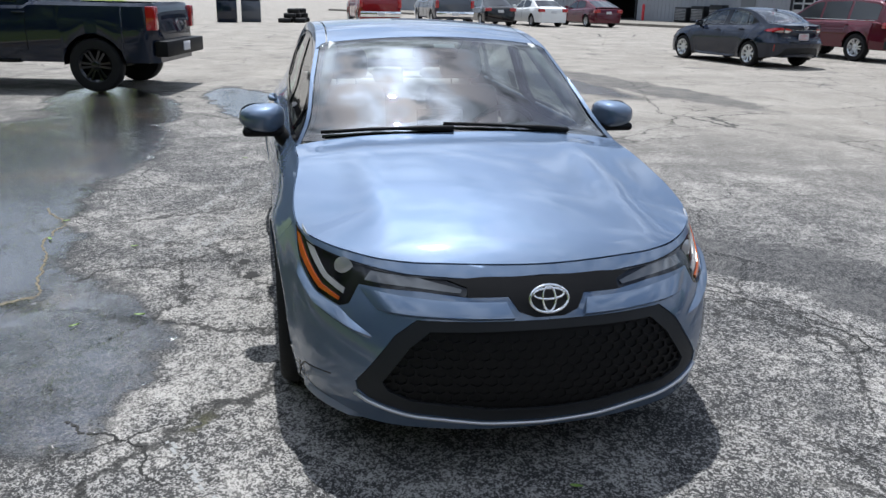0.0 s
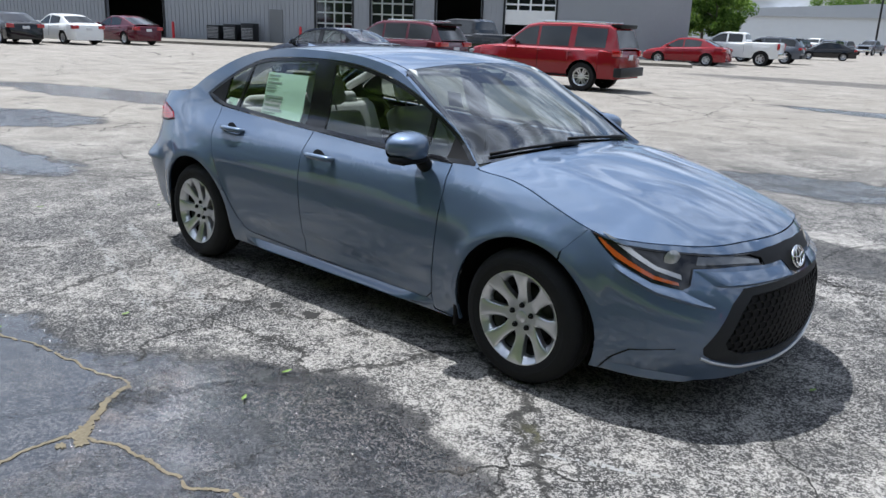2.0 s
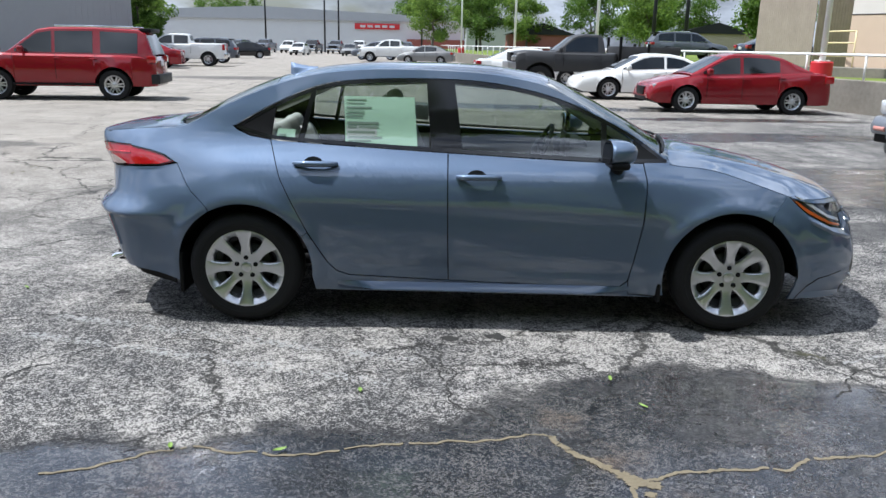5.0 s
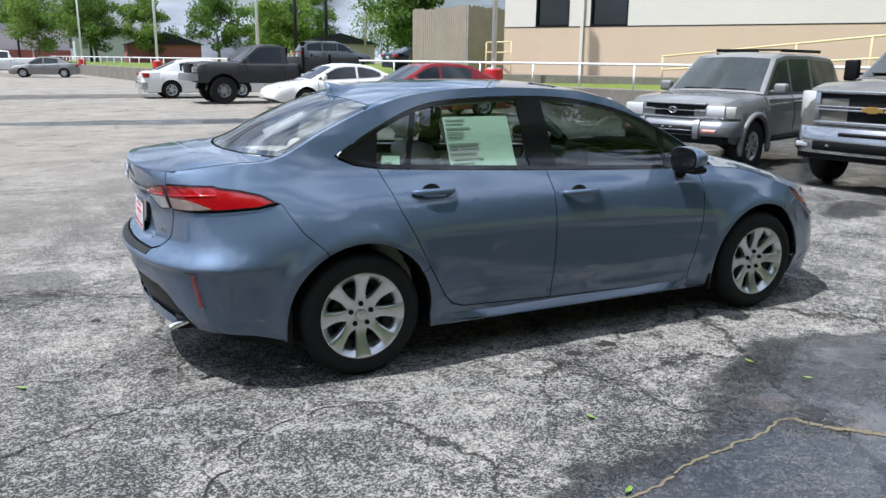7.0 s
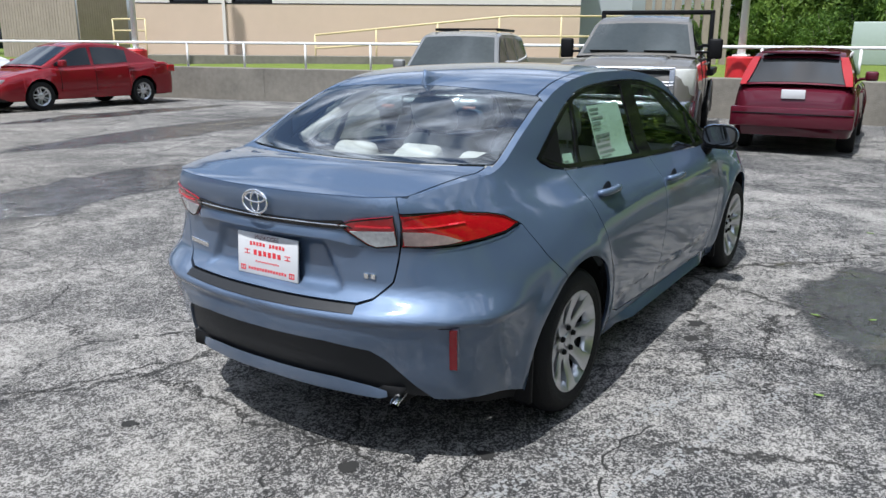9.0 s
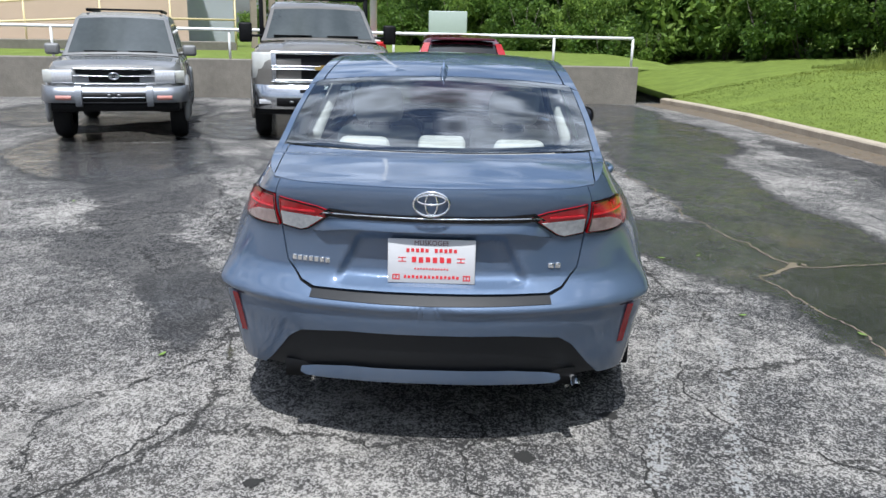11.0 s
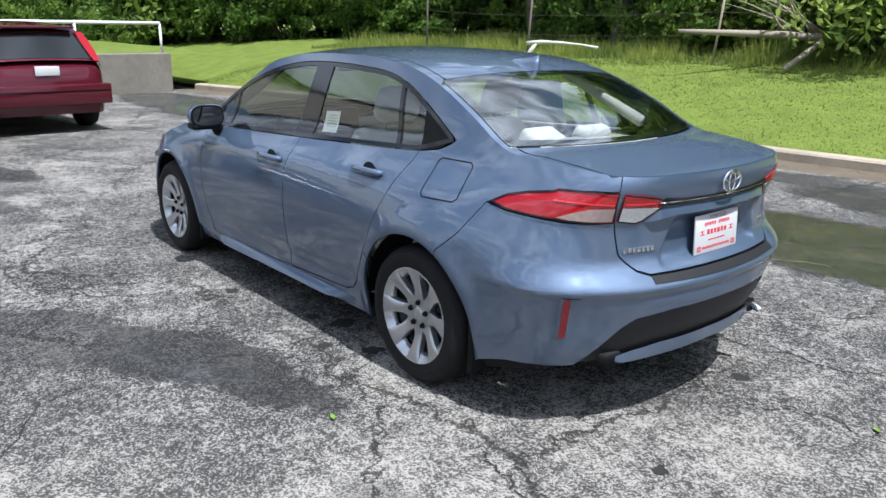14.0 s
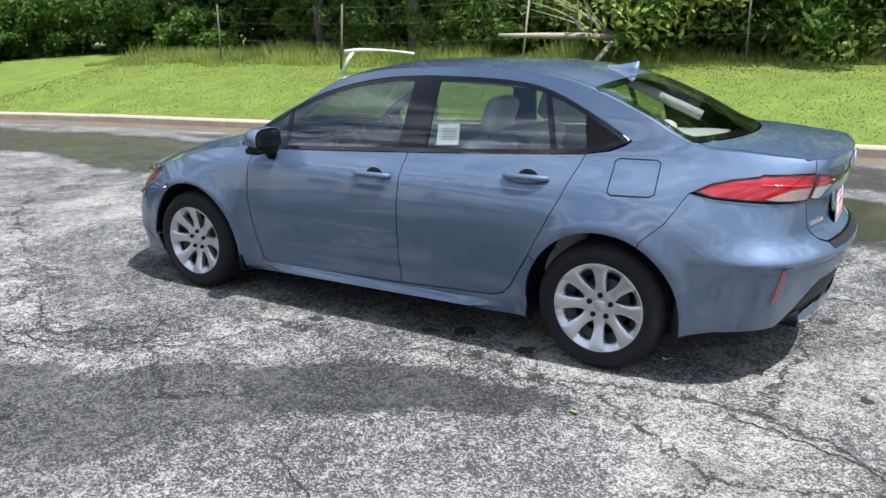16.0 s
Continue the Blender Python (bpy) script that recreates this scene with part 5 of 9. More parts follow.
        # mud flaps
        for xx, wd in ((WHEEL_X - ARCH_R - 0.015, 0.025), (-WHEEL_X - ARCH_R + 0.01, 0.025)):
            bm = bmesh.new()
            box(bm, (xx - wd / 2, 0.66, 0.165), (xx + wd / 2, 0.845, 0.40), 0.008, Matrix.Diagonal((1, sgn, 1, 1)))
            part("mud_flap", bm, M["dark"], car)
        for xx in (WHEEL_X, -WHEEL_X):
            wh = thing("wheel", "", "")
            wh.parent = car
            wheel(wh, xx, sgn * WHEEL_Y, sgn, nuts=detail)
    # fuel flap on the left
    fl = [(-1.365, 0.998), (-1.38, 1.010), (-1.555, 1.012), (-1.572, 0.998), (-1.572, 0.875), (-1.552, 0.862), (-1.378, 0.858), (-1.362, 0.872)]
    ring_band("fuel_flap_gap", dense(inset(fl, -0.003), 0.03), 0.005, on_side(1), M["dark"], car, lift=0.0012)
    nose_and_tail(car, paint, detail, step, nose_w, tail_w)
    cabin(car)
    for ob in list(scene.objects):     # daylight passes the panes
        if ob.parent == car and ob.name.split(".")[0] in ("rear_window", "door_glass", "quarter_light"):
            ob.visible_shadow = False
    if detail:
        papers(car)
    return car


def papers(car):
    """Window stickers: printed sheets inside the glass."""
    R_, L_ = on_side(-1), on_side(1)
    def sheet_(name, poly, fn, material, label, lift=-0.010, parent=None):
        return patch(name, poly, fn, material, parent or car, label, step=0.05, gap=0, depth=0, lift=lift)
    sh = sheet_("window_sticker", [(-0.815, 1.262), (-0.425, 1.262), (-0.402, 1.005), (-0.800, 1.012)], R_, M["mint"], "large pale green printed price sheet")
    for x0, x1, z, h in ((-0.80, -0.69, 1.240, 0.008), (-0.80, -0.70, 1.222, 0.006), (-0.80, -0.66, 1.198, 0.010), (-0.80, -0.70, 1.180, 0.006), (-0.80, -0.70, 1.165, 0.006), (-0.80, -0.71, 1.150, 0.006), (-0.795, -0.62, 1.112, 0.014), (-0.79, -0.74, 1.090, 0.018), (-0.73, -0.62, 1.092, 0.010), (-0.79, -0.64, 1.065, 0.012), (-0.785, -0.60, 1.040, 0.010), (-0.785, -0.66, 1.022, 0.008)):
        sheet_("print_bar", [(x0, z), (x1, z), (x1, z + h), (x0, z + h)], R_, M["print"], "", -0.008, sh)
    sheet_("white_panel", [(-0.795, 1.035), (-0.625, 1.035), (-0.63, 1.105), (-0.80, 1.105)], R_, M["white"], "", -0.009, sh)
    s2 = sheet_("small_sticker", [(-1.185, 1.035), (-1.085, 1.030), (-1.078, 1.078), (-1.175, 1.082)], R_, M["mint"], "small printed label in the rear side window")
    sheet_("print_bar", [(-1.172, 1.044), (-1.13, 1.043), (-1.13, 1.052), (-1.172, 1.053)], R_, M["print"], "", -0.008, s2)
    s3 = sheet_("paper_note", [(-0.515, 1.025), (-0.385, 1.018), (-0.378, 1.120), (-0.508, 1.128)], L_, M["white"], "white paper note inside the rear door glass")
    for k in range(5):
        sheet_("print_bar", [(-0.495, 1.050 + k * 0.013), (-0.41, 1.046 + k * 0.013), (-0.41, 1.050 + k * 0.013), (-0.495, 1.054 + k * 0.013)], L_, M["print"], "", -0.008, s3)
    patch("screen_label", [(0.455, -0.02), (0.455, 0.09), (0.42, 0.09), (0.42, -0.02)], on_top, M["white"], car, "white label at the top of the windscreen", step=0.06, gap=0, depth=0, lift=-0.012)


def ring_band(name, poly, width, fn, material, parent, lift=0.0, label=""):
    """A narrow band inside the edge of a polygon, laid on a surface."""
    a = sum(p[0] * q[1] - q[0] * p[1] for p, q in zip(poly, poly[1:] + poly[:1]))
    poly = poly if a > 0 else poly[::-1]
    inn = []
    n = len(poly)
    for i, p in enumerate(poly):
        o, q = Vector(poly[i - 1]), Vector(poly[(i + 1) % n])
        t = (q - o).normalized()
        inn.append((p[0] - t.y * width, p[1] + t.x * width))
    bm = bmesh.new()
    rows = []
    for pts in (poly, inn):
        A, B = np.array([p[0] for p in pts]), np.array([p[1] for p in pts])
        P = fn(A, B)
        e = 0.006
        N = np.cross(fn(A + e, B) - fn(A - e, B), fn(A, B + e) - fn(A, B - e))
        N /= np.linalg.norm(N, axis=1, keepdims=True)
        if (N * (P - np.array([P[:, 0].mean() * 0.6, 0, 0.55]))).sum() < 0:
            N = -N
        rows.append([bm.verts.new(v) for v in P + N * lift])
    for i in range(n):
        j = (i + 1) % n
        bm.faces.new((rows[0][i], rows[0][j], rows[1][j], rows[1][i]))
    bmesh.ops.recalc_face_normals(bm, faces=bm.faces[:])
    return part(name, bm, material, parent, label)


def ledge(name, upper, lower, surf, out, material, parent, under=0.012, label="", ends=(1, 1)):
    """A step on a surface: a facet leaning out from the upper line to the lower one, and back in below it."""
    n = 24
    def along_line(pts):
        L = np.concatenate([[0], np.cumsum([math.dist(a, b) for a, b in zip(pts, pts[1:])])])
        q = np.linspace(0, L[-1], n)
        return np.interp(q, L, [p[0] for p in pts]), np.interp(q, L, [p[1] for p in pts])
    (ua, ub), (la, lb) = along_line(upper), along_line(lower)
    e = 0.006
    def place(a, b, d):
        P = surf(a, b)
        N = np.cross(surf(a + e, b) - surf(a - e, b), surf(a, b + e) - surf(a, b - e))
        N /= np.maximum(np.linalg.norm(N, axis=1, keepdims=True), 1e-9)
        if (N * (P - np.array([P[:, 0].mean() * 0.6, 0, 0.55]))).sum() < 0:
            N = -N
        return P + N * np.asarray(d)[:, None]
    taper = np.minimum(1, np.minimum(np.arange(n) + 9 * (1 - ends[0]), np.arange(n)[::-1] + 9 * (1 - ends[1])) / 3.0)
    bm = bmesh.new()
    rows = [[bm.verts.new(v) for v in P] for P in (place(ua, ub, np.full(n, 0.0012)), place((ua + la * 3) / 4, (ub + lb * 3) / 4, out * taper * 0.86), place(la, lb, out * taper), place(la, lb - under, np.full(n, -0.006)))]
    for A, B in zip(rows, rows[1:]):
        for i in range(n - 1):
            bm.faces.new((A[i], A[i + 1], B[i + 1], B[i]))
    bmesh.ops.recalc_face_normals(bm, faces=bm.faces[:])
    c = sum((f.normal for f in bm.faces), Vector())
    if c.dot(rows[2][n // 2].co - Vector((rows[2][n // 2].co.x * 0.6, 0, 0.55))) < 0:
        bmesh.ops.reverse_faces(bm, faces=bm.faces[:])
    return sharp(part(name, bm, material, parent, label), 30)


def nose_and_tail(car, paint, detail, step, nw, tw):
    xw = lambda x: -x - UF           # distance from the nose's middle for a point on the side
    xt = lambda x: UR + x
    # lamp outlines on the nose: tip at the wing, low point, inner end under the hood's edge
    lamp = [(xw(1.655), 0.772), (xw(1.78), 0.672), (nw(0.735, 0.60), 0.60), (nw(0.665, 0.578), 0.578), (nw(0.635, 0.592), 0.592), (nw(0.60, 0.655), 0.655), (nw(0.40, 0.655), 0.655), (nw(0.27, 0.645), 0.645), (nw(0.255, 0.668), 0.668)]
    lz = lambda w: float(rail_z(np.array([UF + w]))[0]) - 0.002
    zl = lambda w: float(np.interp(w, [0, 0.25, 0.45, 0.60, 0.75, 0.90, 1.06], [0.704, 0.696, 0.700, 0.713, 0.722, 0.734, 0.766]))
    top_edge = [(w, zl(w) - 0.003) for w in np.linspace(nw(0.275, 0.69), xw(1.66), 18)]
    lamp_poly = lamp + [(w, z) for w, z in top_edge]
    for sgn in (1, -1):
        mp = [(w * sgn, z) for w, z in lamp_poly]
        hl = patch("headlight", mp, on_nose, M["lampdark"], car, "clear headlight with amber side marker", step=step, gap=0.002, depth=0.02, lift=-0.006)
        am = [(xw(1.66), 0.765), (xw(1.78), 0.683), (nw(0.728, 0.612), 0.612), (nw(0.668, 0.592), 0.592), (nw(0.664, 0.605), 0.605), (nw(0.72, 0.628), 0.628), (xw(1.79), 0.705), (xw(1.68), 0.764)]
        patch("amber_marker", [(w * sgn, z) for w, z in am], on_nose, M["amber"], hl, step=step, gap=0.001, depth=0.008, lift=-0.001)
        sv = [(xw(1.70), 0.777), (xw(1.81), 0.722), (nw(0.71, 0.645), 0.645), (nw(0.652, 0.615), 0.615), (nw(0.645, 0.635), 0.635), (nw(0.70, 0.662), 0.662), (xw(1.83), 0.742)]
        patch("lamp_reflector", [(w * sgn, z) for w, z in sv], on_nose, M["lens"], hl, step=step, gap=0.001, depth=0.006, lift=-0.002)
        ind = [(nw(0.56, 0.70), 0.70), (nw(0.585, 0.668), 0.668), (nw(0.42, 0.664), 0.664), (nw(0.285, 0.655), 0.655), (nw(0.275, 0.668), 0.668), (nw(0.42, 0.695), 0.695)]
        patch("turn_lens", [(w * sgn, z) for w, z in ind], on_nose, M["turnlens"], hl, "grey ribbed turn lens", step=step, gap=0.001, depth=0.006, lift=-0.002)
        for y, z, r in ((0.645, 0.690, 0.032),):
            c = on_nose(np.array([nw(y * sgn, z)]), np.array([z]))[0]
            bm = bmesh.new()
            lathe(bm, [(0.001, 0.006), (r * 0.6, 0.004), (r, -0.004), (r * 1.15, -0.006)], 24, m=Matrix.Translation(c) @ Matrix.Rotation(radians(-90 + sgn * 35), 4, "Z"))
            part("projector_lens", bm, M["lens"], hl)
        ring_band("lamp_edge", dense(mp, 0.03), 0.004, on_nose, M["gloss"], hl, lift=0.0)
    # black bar between the lamps, behind the badge
    bar = [(nw(-0.262, z), z) for z in (0.645, 0.672)] + [(nw(y, 0.690), 0.690) for y in (-0.32,)] + [(nw(y, 0.704 - 0.02 * abs(y)), 0.704 - 0.02 * abs(y)) for y in (-0.2, 0.2)] + [(nw(0.32, 0.690), 0.690)] + [(nw(0.262, z), z) for z in (0.672, 0.645)]
    bar += [(0.13, 0.648), (0.10, 0.605), (0.05, 0.588), (-0.05, 0.588), (-0.10, 0.605), (-0.13, 0.648)]
    patch("upper_grille_bar", bar, on_nose, M["dark"], car, step=step, gap=0, lift=0.003)
    c = on_nose(np.array([0.0]), np.array([0.642]))[0]
    emblem(car, Matrix.Translation(c + np.array([0.012, 0, 0])) @ Matrix.Rotation(radians(-18), 4, "Y"))
    # bumper: two halves of one skin, round the grille opening
    ro = [(0.0, 0.578), (0.12, 0.578), (0.43, 0.572), (0.50, 0.52), (0.625, 0.345), (0.62, 0.315), (0.585, 0.29), (0.45, 0.245), (0.2, 0.212), (0.0, 0.205)]
    hole = [(nw(y, z), z) for y, z in ro]
    for sgn in (1, -1):
        b = [(0.0, 0.578)] + hole[1:] + [(0.0, 0.175), (nw(0.3, 0.175), 0.175), (nw(0.55, 0.185), 0.185), (nw(0.72, 0.185), 0.185), (xw(1.715), 0.19)]
        b += [(xw(x), z) for x, z in arc(WHEEL_X, -20, 58.5, 14)]
        b += [(xw(1.548), 0.680), (xw(1.632), 0.780)] + lamp[1:-1] + [(nw(0.262, 0.645), 0.645), (0.13, 0.648), (0.10, 0.605), (0.05, 0.588), (0.0, 0.588)]
        patch("front_bumper", [(w * sgn, z) for w, z in b], on_nose, paint, car, step=step, gap=0.0008)
        # nose skin above the black bar
        wn_ = np.linspace(0, xw(1.66), 26)
        lowe = [(float(w), zl(float(w))) for w in wn_]
        upe = [(float(w), max(lz(float(w)), zl(float(w)) + 0.001)) for w in wn_]
        patch("nose_skin", [(w * sgn, z) for w, z in lowe + upe[::-1]], on_nose, paint, car, step=step, gap=0)
        # bumper's lower corner: black strip for the crease's shade, fin; blade under lamp
        cre = [(xw(1.735), 0.190), (xw(1.78), 0.262), (xw(1.835), 0.312), (nw(0.735, 0.330), 0.330), (nw(0.70, 0.338), 0.338), (nw(0.70, 0.3345), 0.3345), (nw(0.737, 0.3265), 0.3265), (xw(1.839), 0.3075), (xw(1.785), 0.258), (xw(1.742), 0.190)]
        patch("bumper_crease_shade", [(w * sgn, z) for w, z in cre], on_nose, M["dark"], car, step=step, gap=0, lift=0.001)
        ledge("corner_fin", [(w * sgn, z) for w, z in ((xw(1.76), 0.225), (xw(1.84), 0.232), (nw(0.70, 0.222), 0.222), (nw(0.60, 0.200), 0.200))], [(w * sgn, z) for w, z in ((xw(1.765), 0.192), (xw(1.84), 0.196), (nw(0.70, 0.190), 0.190), (nw(0.60, 0.184), 0.184))], on_nose, 0.013, paint, car, under=0.010)
        up_ = [(xw(1.76), 0.672), (nw(0.735, 0.596), 0.596), (nw(0.665, 0.574), 0.574), (nw(0.63, 0.545), 0.545), (nw(0.575, 0.512), 0.512)]
        lo_ = [(xw(1.765), 0.650), (nw(0.738, 0.566), 0.566), (nw(0.675, 0.538), 0.538), (nw(0.63, 0.521), 0.521), (nw(0.57, 0.505), 0.505)]
        ledge("bumper_blade", [(w * sgn, z) for w, z in up_], [(w * sgn, z) for w, z in lo_], on_nose, 0.016, paint, car, under=0.016)
        up_ = [(nw(0.60, 0.648), 0.648), (nw(0.50, 0.640), 0.640), (nw(0.35, 0.632), 0.632), (nw(0.14, 0.632), 0.632)]
        lo_ = [(nw(0.55, 0.590), 0.590), (nw(0.44, 0.585), 0.585), (nw(0.30, 0.584), 0.584), (nw(0.12, 0.586), 0.586)]
        ledge("bumper_brow", [(w * sgn, z) for w, z in up_], [(w * sgn, z) for w, z in lo_], on_nose, 0.014, paint, car, under=0.008, ends=(1, 0))
    # grille: surround, dark back, honeycomb, lip
    full = hole + [(-w, z) for w, z in reversed(hole[1:-1])]
    bm = bmesh.new()
    inn = [(nw(y, z), z) for y, z in ((0.0, 0.548), (0.12, 0.548), (0.39, 0.54), (0.46, 0.48), (0.545, 0.36), (0.53, 0.33), (0.45, 0.295), (0.2, 0.262), (0.0, 0.255))]
    fi = inn + [(-w, z) for w, z in reversed(inn[1:-1])]
    for sgn in (1, -1):
        sb = [(w * sgn, z) for w, z in hole] + [(w * sgn, z) for w, z in reversed(inn)]
        patch("grille_surround", sb, on_nose, M["greyplastic"], car, step=step, gap=0.0, lift=-0.004, depth=0.04)
    bm.free()
    patch("grille_back", fi, on_nose, M["dark"], car, step=0.06, gap=-0.01, lift=-0.075, depth=0)
    bm = bmesh.new()
    hx, hz = 0.048, 0.030
    poly = fi
    def inside(w, z):
        c = False
        for (x1, y1), (x2, y2) in zip(poly, poly[1:] + poly[:1]):
            if (y1 > z) != (y2 > z) and w < (x2 - x1) * (z - y1) / (y2 - y1) + x1:
                c = not c
        return c
    r = 0
    z = 0.250
    while z < 0.57:
        k = -16
        while k < 17:
            w0 = (k + (r % 2) * 0.5) * hx
            if inside(w0, z):
                hexa = [(w0 + hx * 0.5 * sx, z + hz * sz) for sx, sz in ((-1, -0.33), (0, -0.67), (1, -0.33), (1, 0.33), (0, 0.67), (-1, 0.33))]
                P = on_nose(np.array([h[0] for h in hexa]), np.array([h[1] for h in hexa]))
                C = P.mean(axis=0)
                o = [bm.verts.new(p + (-0.012, 0, 0)) for p in P]
                i2 = [bm.verts.new(C + (p - C) * 0.80 + (-0.012, 0, 0)) for p in P]
                i3 = [bm.verts.new(C + (p - C) * 0.74 + (-0.04, 0, 0)) for p in P]
                for q in range(6):
                    q2 = (q + 1) % 6
                    bm.faces.new((o[q], o[q2], i2[q2], i2[q]))
                    bm.faces.new((i2[q], i2[q2], i3[q2], i3[q]))
            k += 1
        r += 1
        z += hz
    bmesh.ops.recalc_face_normals(bm, faces=bm.faces[:])
    part("honeycomb_grille", bm, M["dark"], car, smooth=False)
    lipw = np.linspace(-nw(0.63, 0.3), nw(0.63, 0.3), 31)
    bm = bmesh.new()
    pz = [float(np.interp(abs(w), [0, 0.2, 0.45, 0.6, 0.70], [0.200, 0.207, 0.238, 0.283, 0.33])) for w in lipw]
    P = on_nose(lipw, np.array(pz))
    tube(bm, [tuple(p + (0.004, 0, -0.002)) for p in P], 0.007, 6)
    part("grille_lip", bm, M["silver"], car, "thin bright lower lip")
    bm = bmesh.new()   # chin under the bumper
    P = on_nose(np.linspace(-0.75, 0.75, 25), np.full(25, 0.18))
    A = [bm.verts.new(p) for p in P]
    B = [bm.verts.new(p * np.array([0.9, 0.95, 1]) + (0, 0, -0.02)) for p in P]
    for a, b, c, d in zip(A, A[1:], B[1:], B):
        bm.faces.new((a, b, c, d))
    part("chin_spoiler", bm, M["dark"], car)
    # cowl and wipers
    cw = [(1.10 - 0.2 * y * y, y) for y in np.linspace(-0.67, 0.67, 15)] + [(1.035 - 0.2 * y * y, y) for y in np.linspace(0.67, -0.67, 15)]
    patch("cowl", cw, on_top, M["dark"], car, step=0.06, gap=0, lift=-0.006)
    for y0, y1 in ((0.50, -0.10), (-0.06, -0.64)):
        bm = bmesh.new()
        pts = []
        for k in range(9):
            s = k / 8
            y = y0 + (y1 - y0) * s
            x = 1.085 - 0.2 * y * y - 0.035 * s
            pts.append((x, y, float(top(x, y)) + 0.014))
        tube(bm, pts, [0.013] * 3 + [0.008] * 6, 6)
        part("wiper", bm, M["dark"], car)

    # tail
    for sgn in (1, -1):
        bt = lambda y, z: (tw(y, z), z)
        outer = [(xt(-1.735), 0.893), (xt(-1.82), 0.872), (xt(-1.93), 0.866), bt(0.70, 0.862), bt(0.62, 0.858), bt(0.553, 0.858), bt(0.560, 0.977), bt(0.62, 0.977), bt(0.675, 0.974), (xt(-1.98), 0.966), (xt(-1.88), 0.950), (xt(-1.80), 0.929)]
        tl = patch("tail_light", [(w * sgn, z) for w, z in outer], on_tail, M["red"], car, "red tail light with clear lower lens", step=step, gap=0.0015, depth=0.012, lift=0.004)
        clear = [bt(0.563, 0.866), bt(0.62, 0.865), bt(0.68, 0.867), (xt(-2.03), 0.873), bt(0.675, 0.895), bt(0.64, 0.911), bt(0.60, 0.915), bt(0.564, 0.916)]
        patch("clear_lens", [(w * sgn, z) for w, z in clear], on_tail, M["smoke"], tl, step=step, gap=0.0, depth=0.006, lift=0.007)
        inner = [bt(0.541, 0.862), bt(0.47, 0.85), bt(0.44, 0.858), bt(0.36, 0.915), bt(0.345, 0.930), bt(0.40, 0.950), bt(0.47, 0.963), bt(0.545, 0.974)]
        t2 = patch("boot_lamp", [(w * sgn, z) for w, z in inner], on_tail, M["red"], car, "red lamp on the boot lid", step=step, gap=0.001, depth=0.012, lift=0.004)
        clear = [bt(0.538, 0.868), bt(0.47, 0.856), bt(0.445, 0.864), bt(0.385, 0.908), bt(0.46, 0.914), bt(0.54, 0.918)]
        patch("clear_lens", [(w * sgn, z) for w, z in clear], on_tail, M["lensbright"], t2, step=step, gap=0.0, depth=0.006, lift=0.007)
        for own, y0_, y1_, z0_, z1_ in ((tl, 0.57, 0.70, 0.928, 0.930), (t2, 0.41, 0.535, 0.926, 0.929)):
            gy_ = np.linspace(y0_, y1_, 8)
            bar_ = [bt(float(y), float(np.interp(y, [y0_, y1_], [z0_, z1_]))) for y in gy_]
            patch("light_guide", [(w * sgn, z) for w, z in bar_ + [(w, z + 0.006) for w, z in reversed(bar_)]], on_tail, M["redglow"], own, step=0.03, gap=0, depth=0.003, lift=0.008)
        for poly_, own in ((outer, tl), (inner, t2)):
            ring_band("lamp_edge", dense([(w * sgn, z) for w, z in poly_], 0.02), 0.006, on_tail, M["gloss"], own, lift=0.0085)
        # bumper corner and lower tail
        b = [(0.0, 0.648), bt(0.42, 0.648), bt(0.473, 0.668), bt(0.528, 0.729), bt(0.5505, 0.857), bt(0.62, 0.852), bt(0.70, 0.855), (xt(-1.93), 0.860), (xt(-1.82), 0.867), (xt(-1.718), 0.887), (xt(-1.636), 0.756), (xt(-1.540), 0.667)]
        b += [(xt(x), z) for x, z in arc(-WHEEL_X, 119, 196, 16)]
        b += [(xt(-1.74), 0.235), (xt(-1.88), 0.270), bt(0.75, 0.285), bt(0.645, 0.287), bt(0.60, 0.34), bt(0.555, 0.40), bt(0.52, 0.448), bt(0.47, 0.485), bt(0.3, 0.505), (0.0, 0.51)]
        if sgn == 1:
            patch("rear_bumper", b[1:-1] + [(-w, z) for w, z in reversed(b[1:-1])], on_tail, paint, car, step=0.022 if detail else step, gap=0.0008)
        ins = [(0.0, 0.51), bt(0.3, 0.505), bt(0.47, 0.485), bt(0.52, 0.448), bt(0.555, 0.40), bt(0.60, 0.34), bt(0.645, 0.287), bt(0.515, 0.287), bt(0.3, 0.300), (0.0, 0.305)]
        patch("bumper_insert", [(w * sgn, z) for w, z in ins], on_tail, M["greyplastic"], car, step=step, gap=0.0, lift=-0.012, depth=0)
        ledge("lower_valance", [(w * sgn, z) for w, z in ((0.0, 0.352), bt(0.3, 0.349), bt(0.43, 0.330), bt(0.525, 0.298))], [(w * sgn, z) for w, z in ((0.0, 0.305), bt(0.3, 0.300), bt(0.43, 0.292), bt(0.525, 0.294))], on_tail, 0.022, paint, car, under=0.03, ends=(0, 1))
        ref = []
        for z, yo in ((0.588, 0.757), (0.412, 0.737)):
            xi = float(on_tail(np.array([tw(yo - 0.026, z)]), np.array([z]))[0][0])
            xo = float(on_tail(np.array([tw(yo - 0.004, z)]), np.array([z]))[0][0])
            ref.append((xi, xo, yo, z, xi + 0.60 * (xo - xi)))
        bm = bmesh.new()
        V = [[bm.verts.new((x, y * sgn, z)) for x, y in ((xi + 0.002, yo - 0.030), (xm, yo), (xo + 0.02, yo), (xo + 0.03, yo - 0.04))] for xi, xo, yo, z, xm in ref]
        for i in range(4):
            bm.faces.new((V[0][i], V[0][(i + 1) % 4], V[1][(i + 1) % 4], V[1][i]))
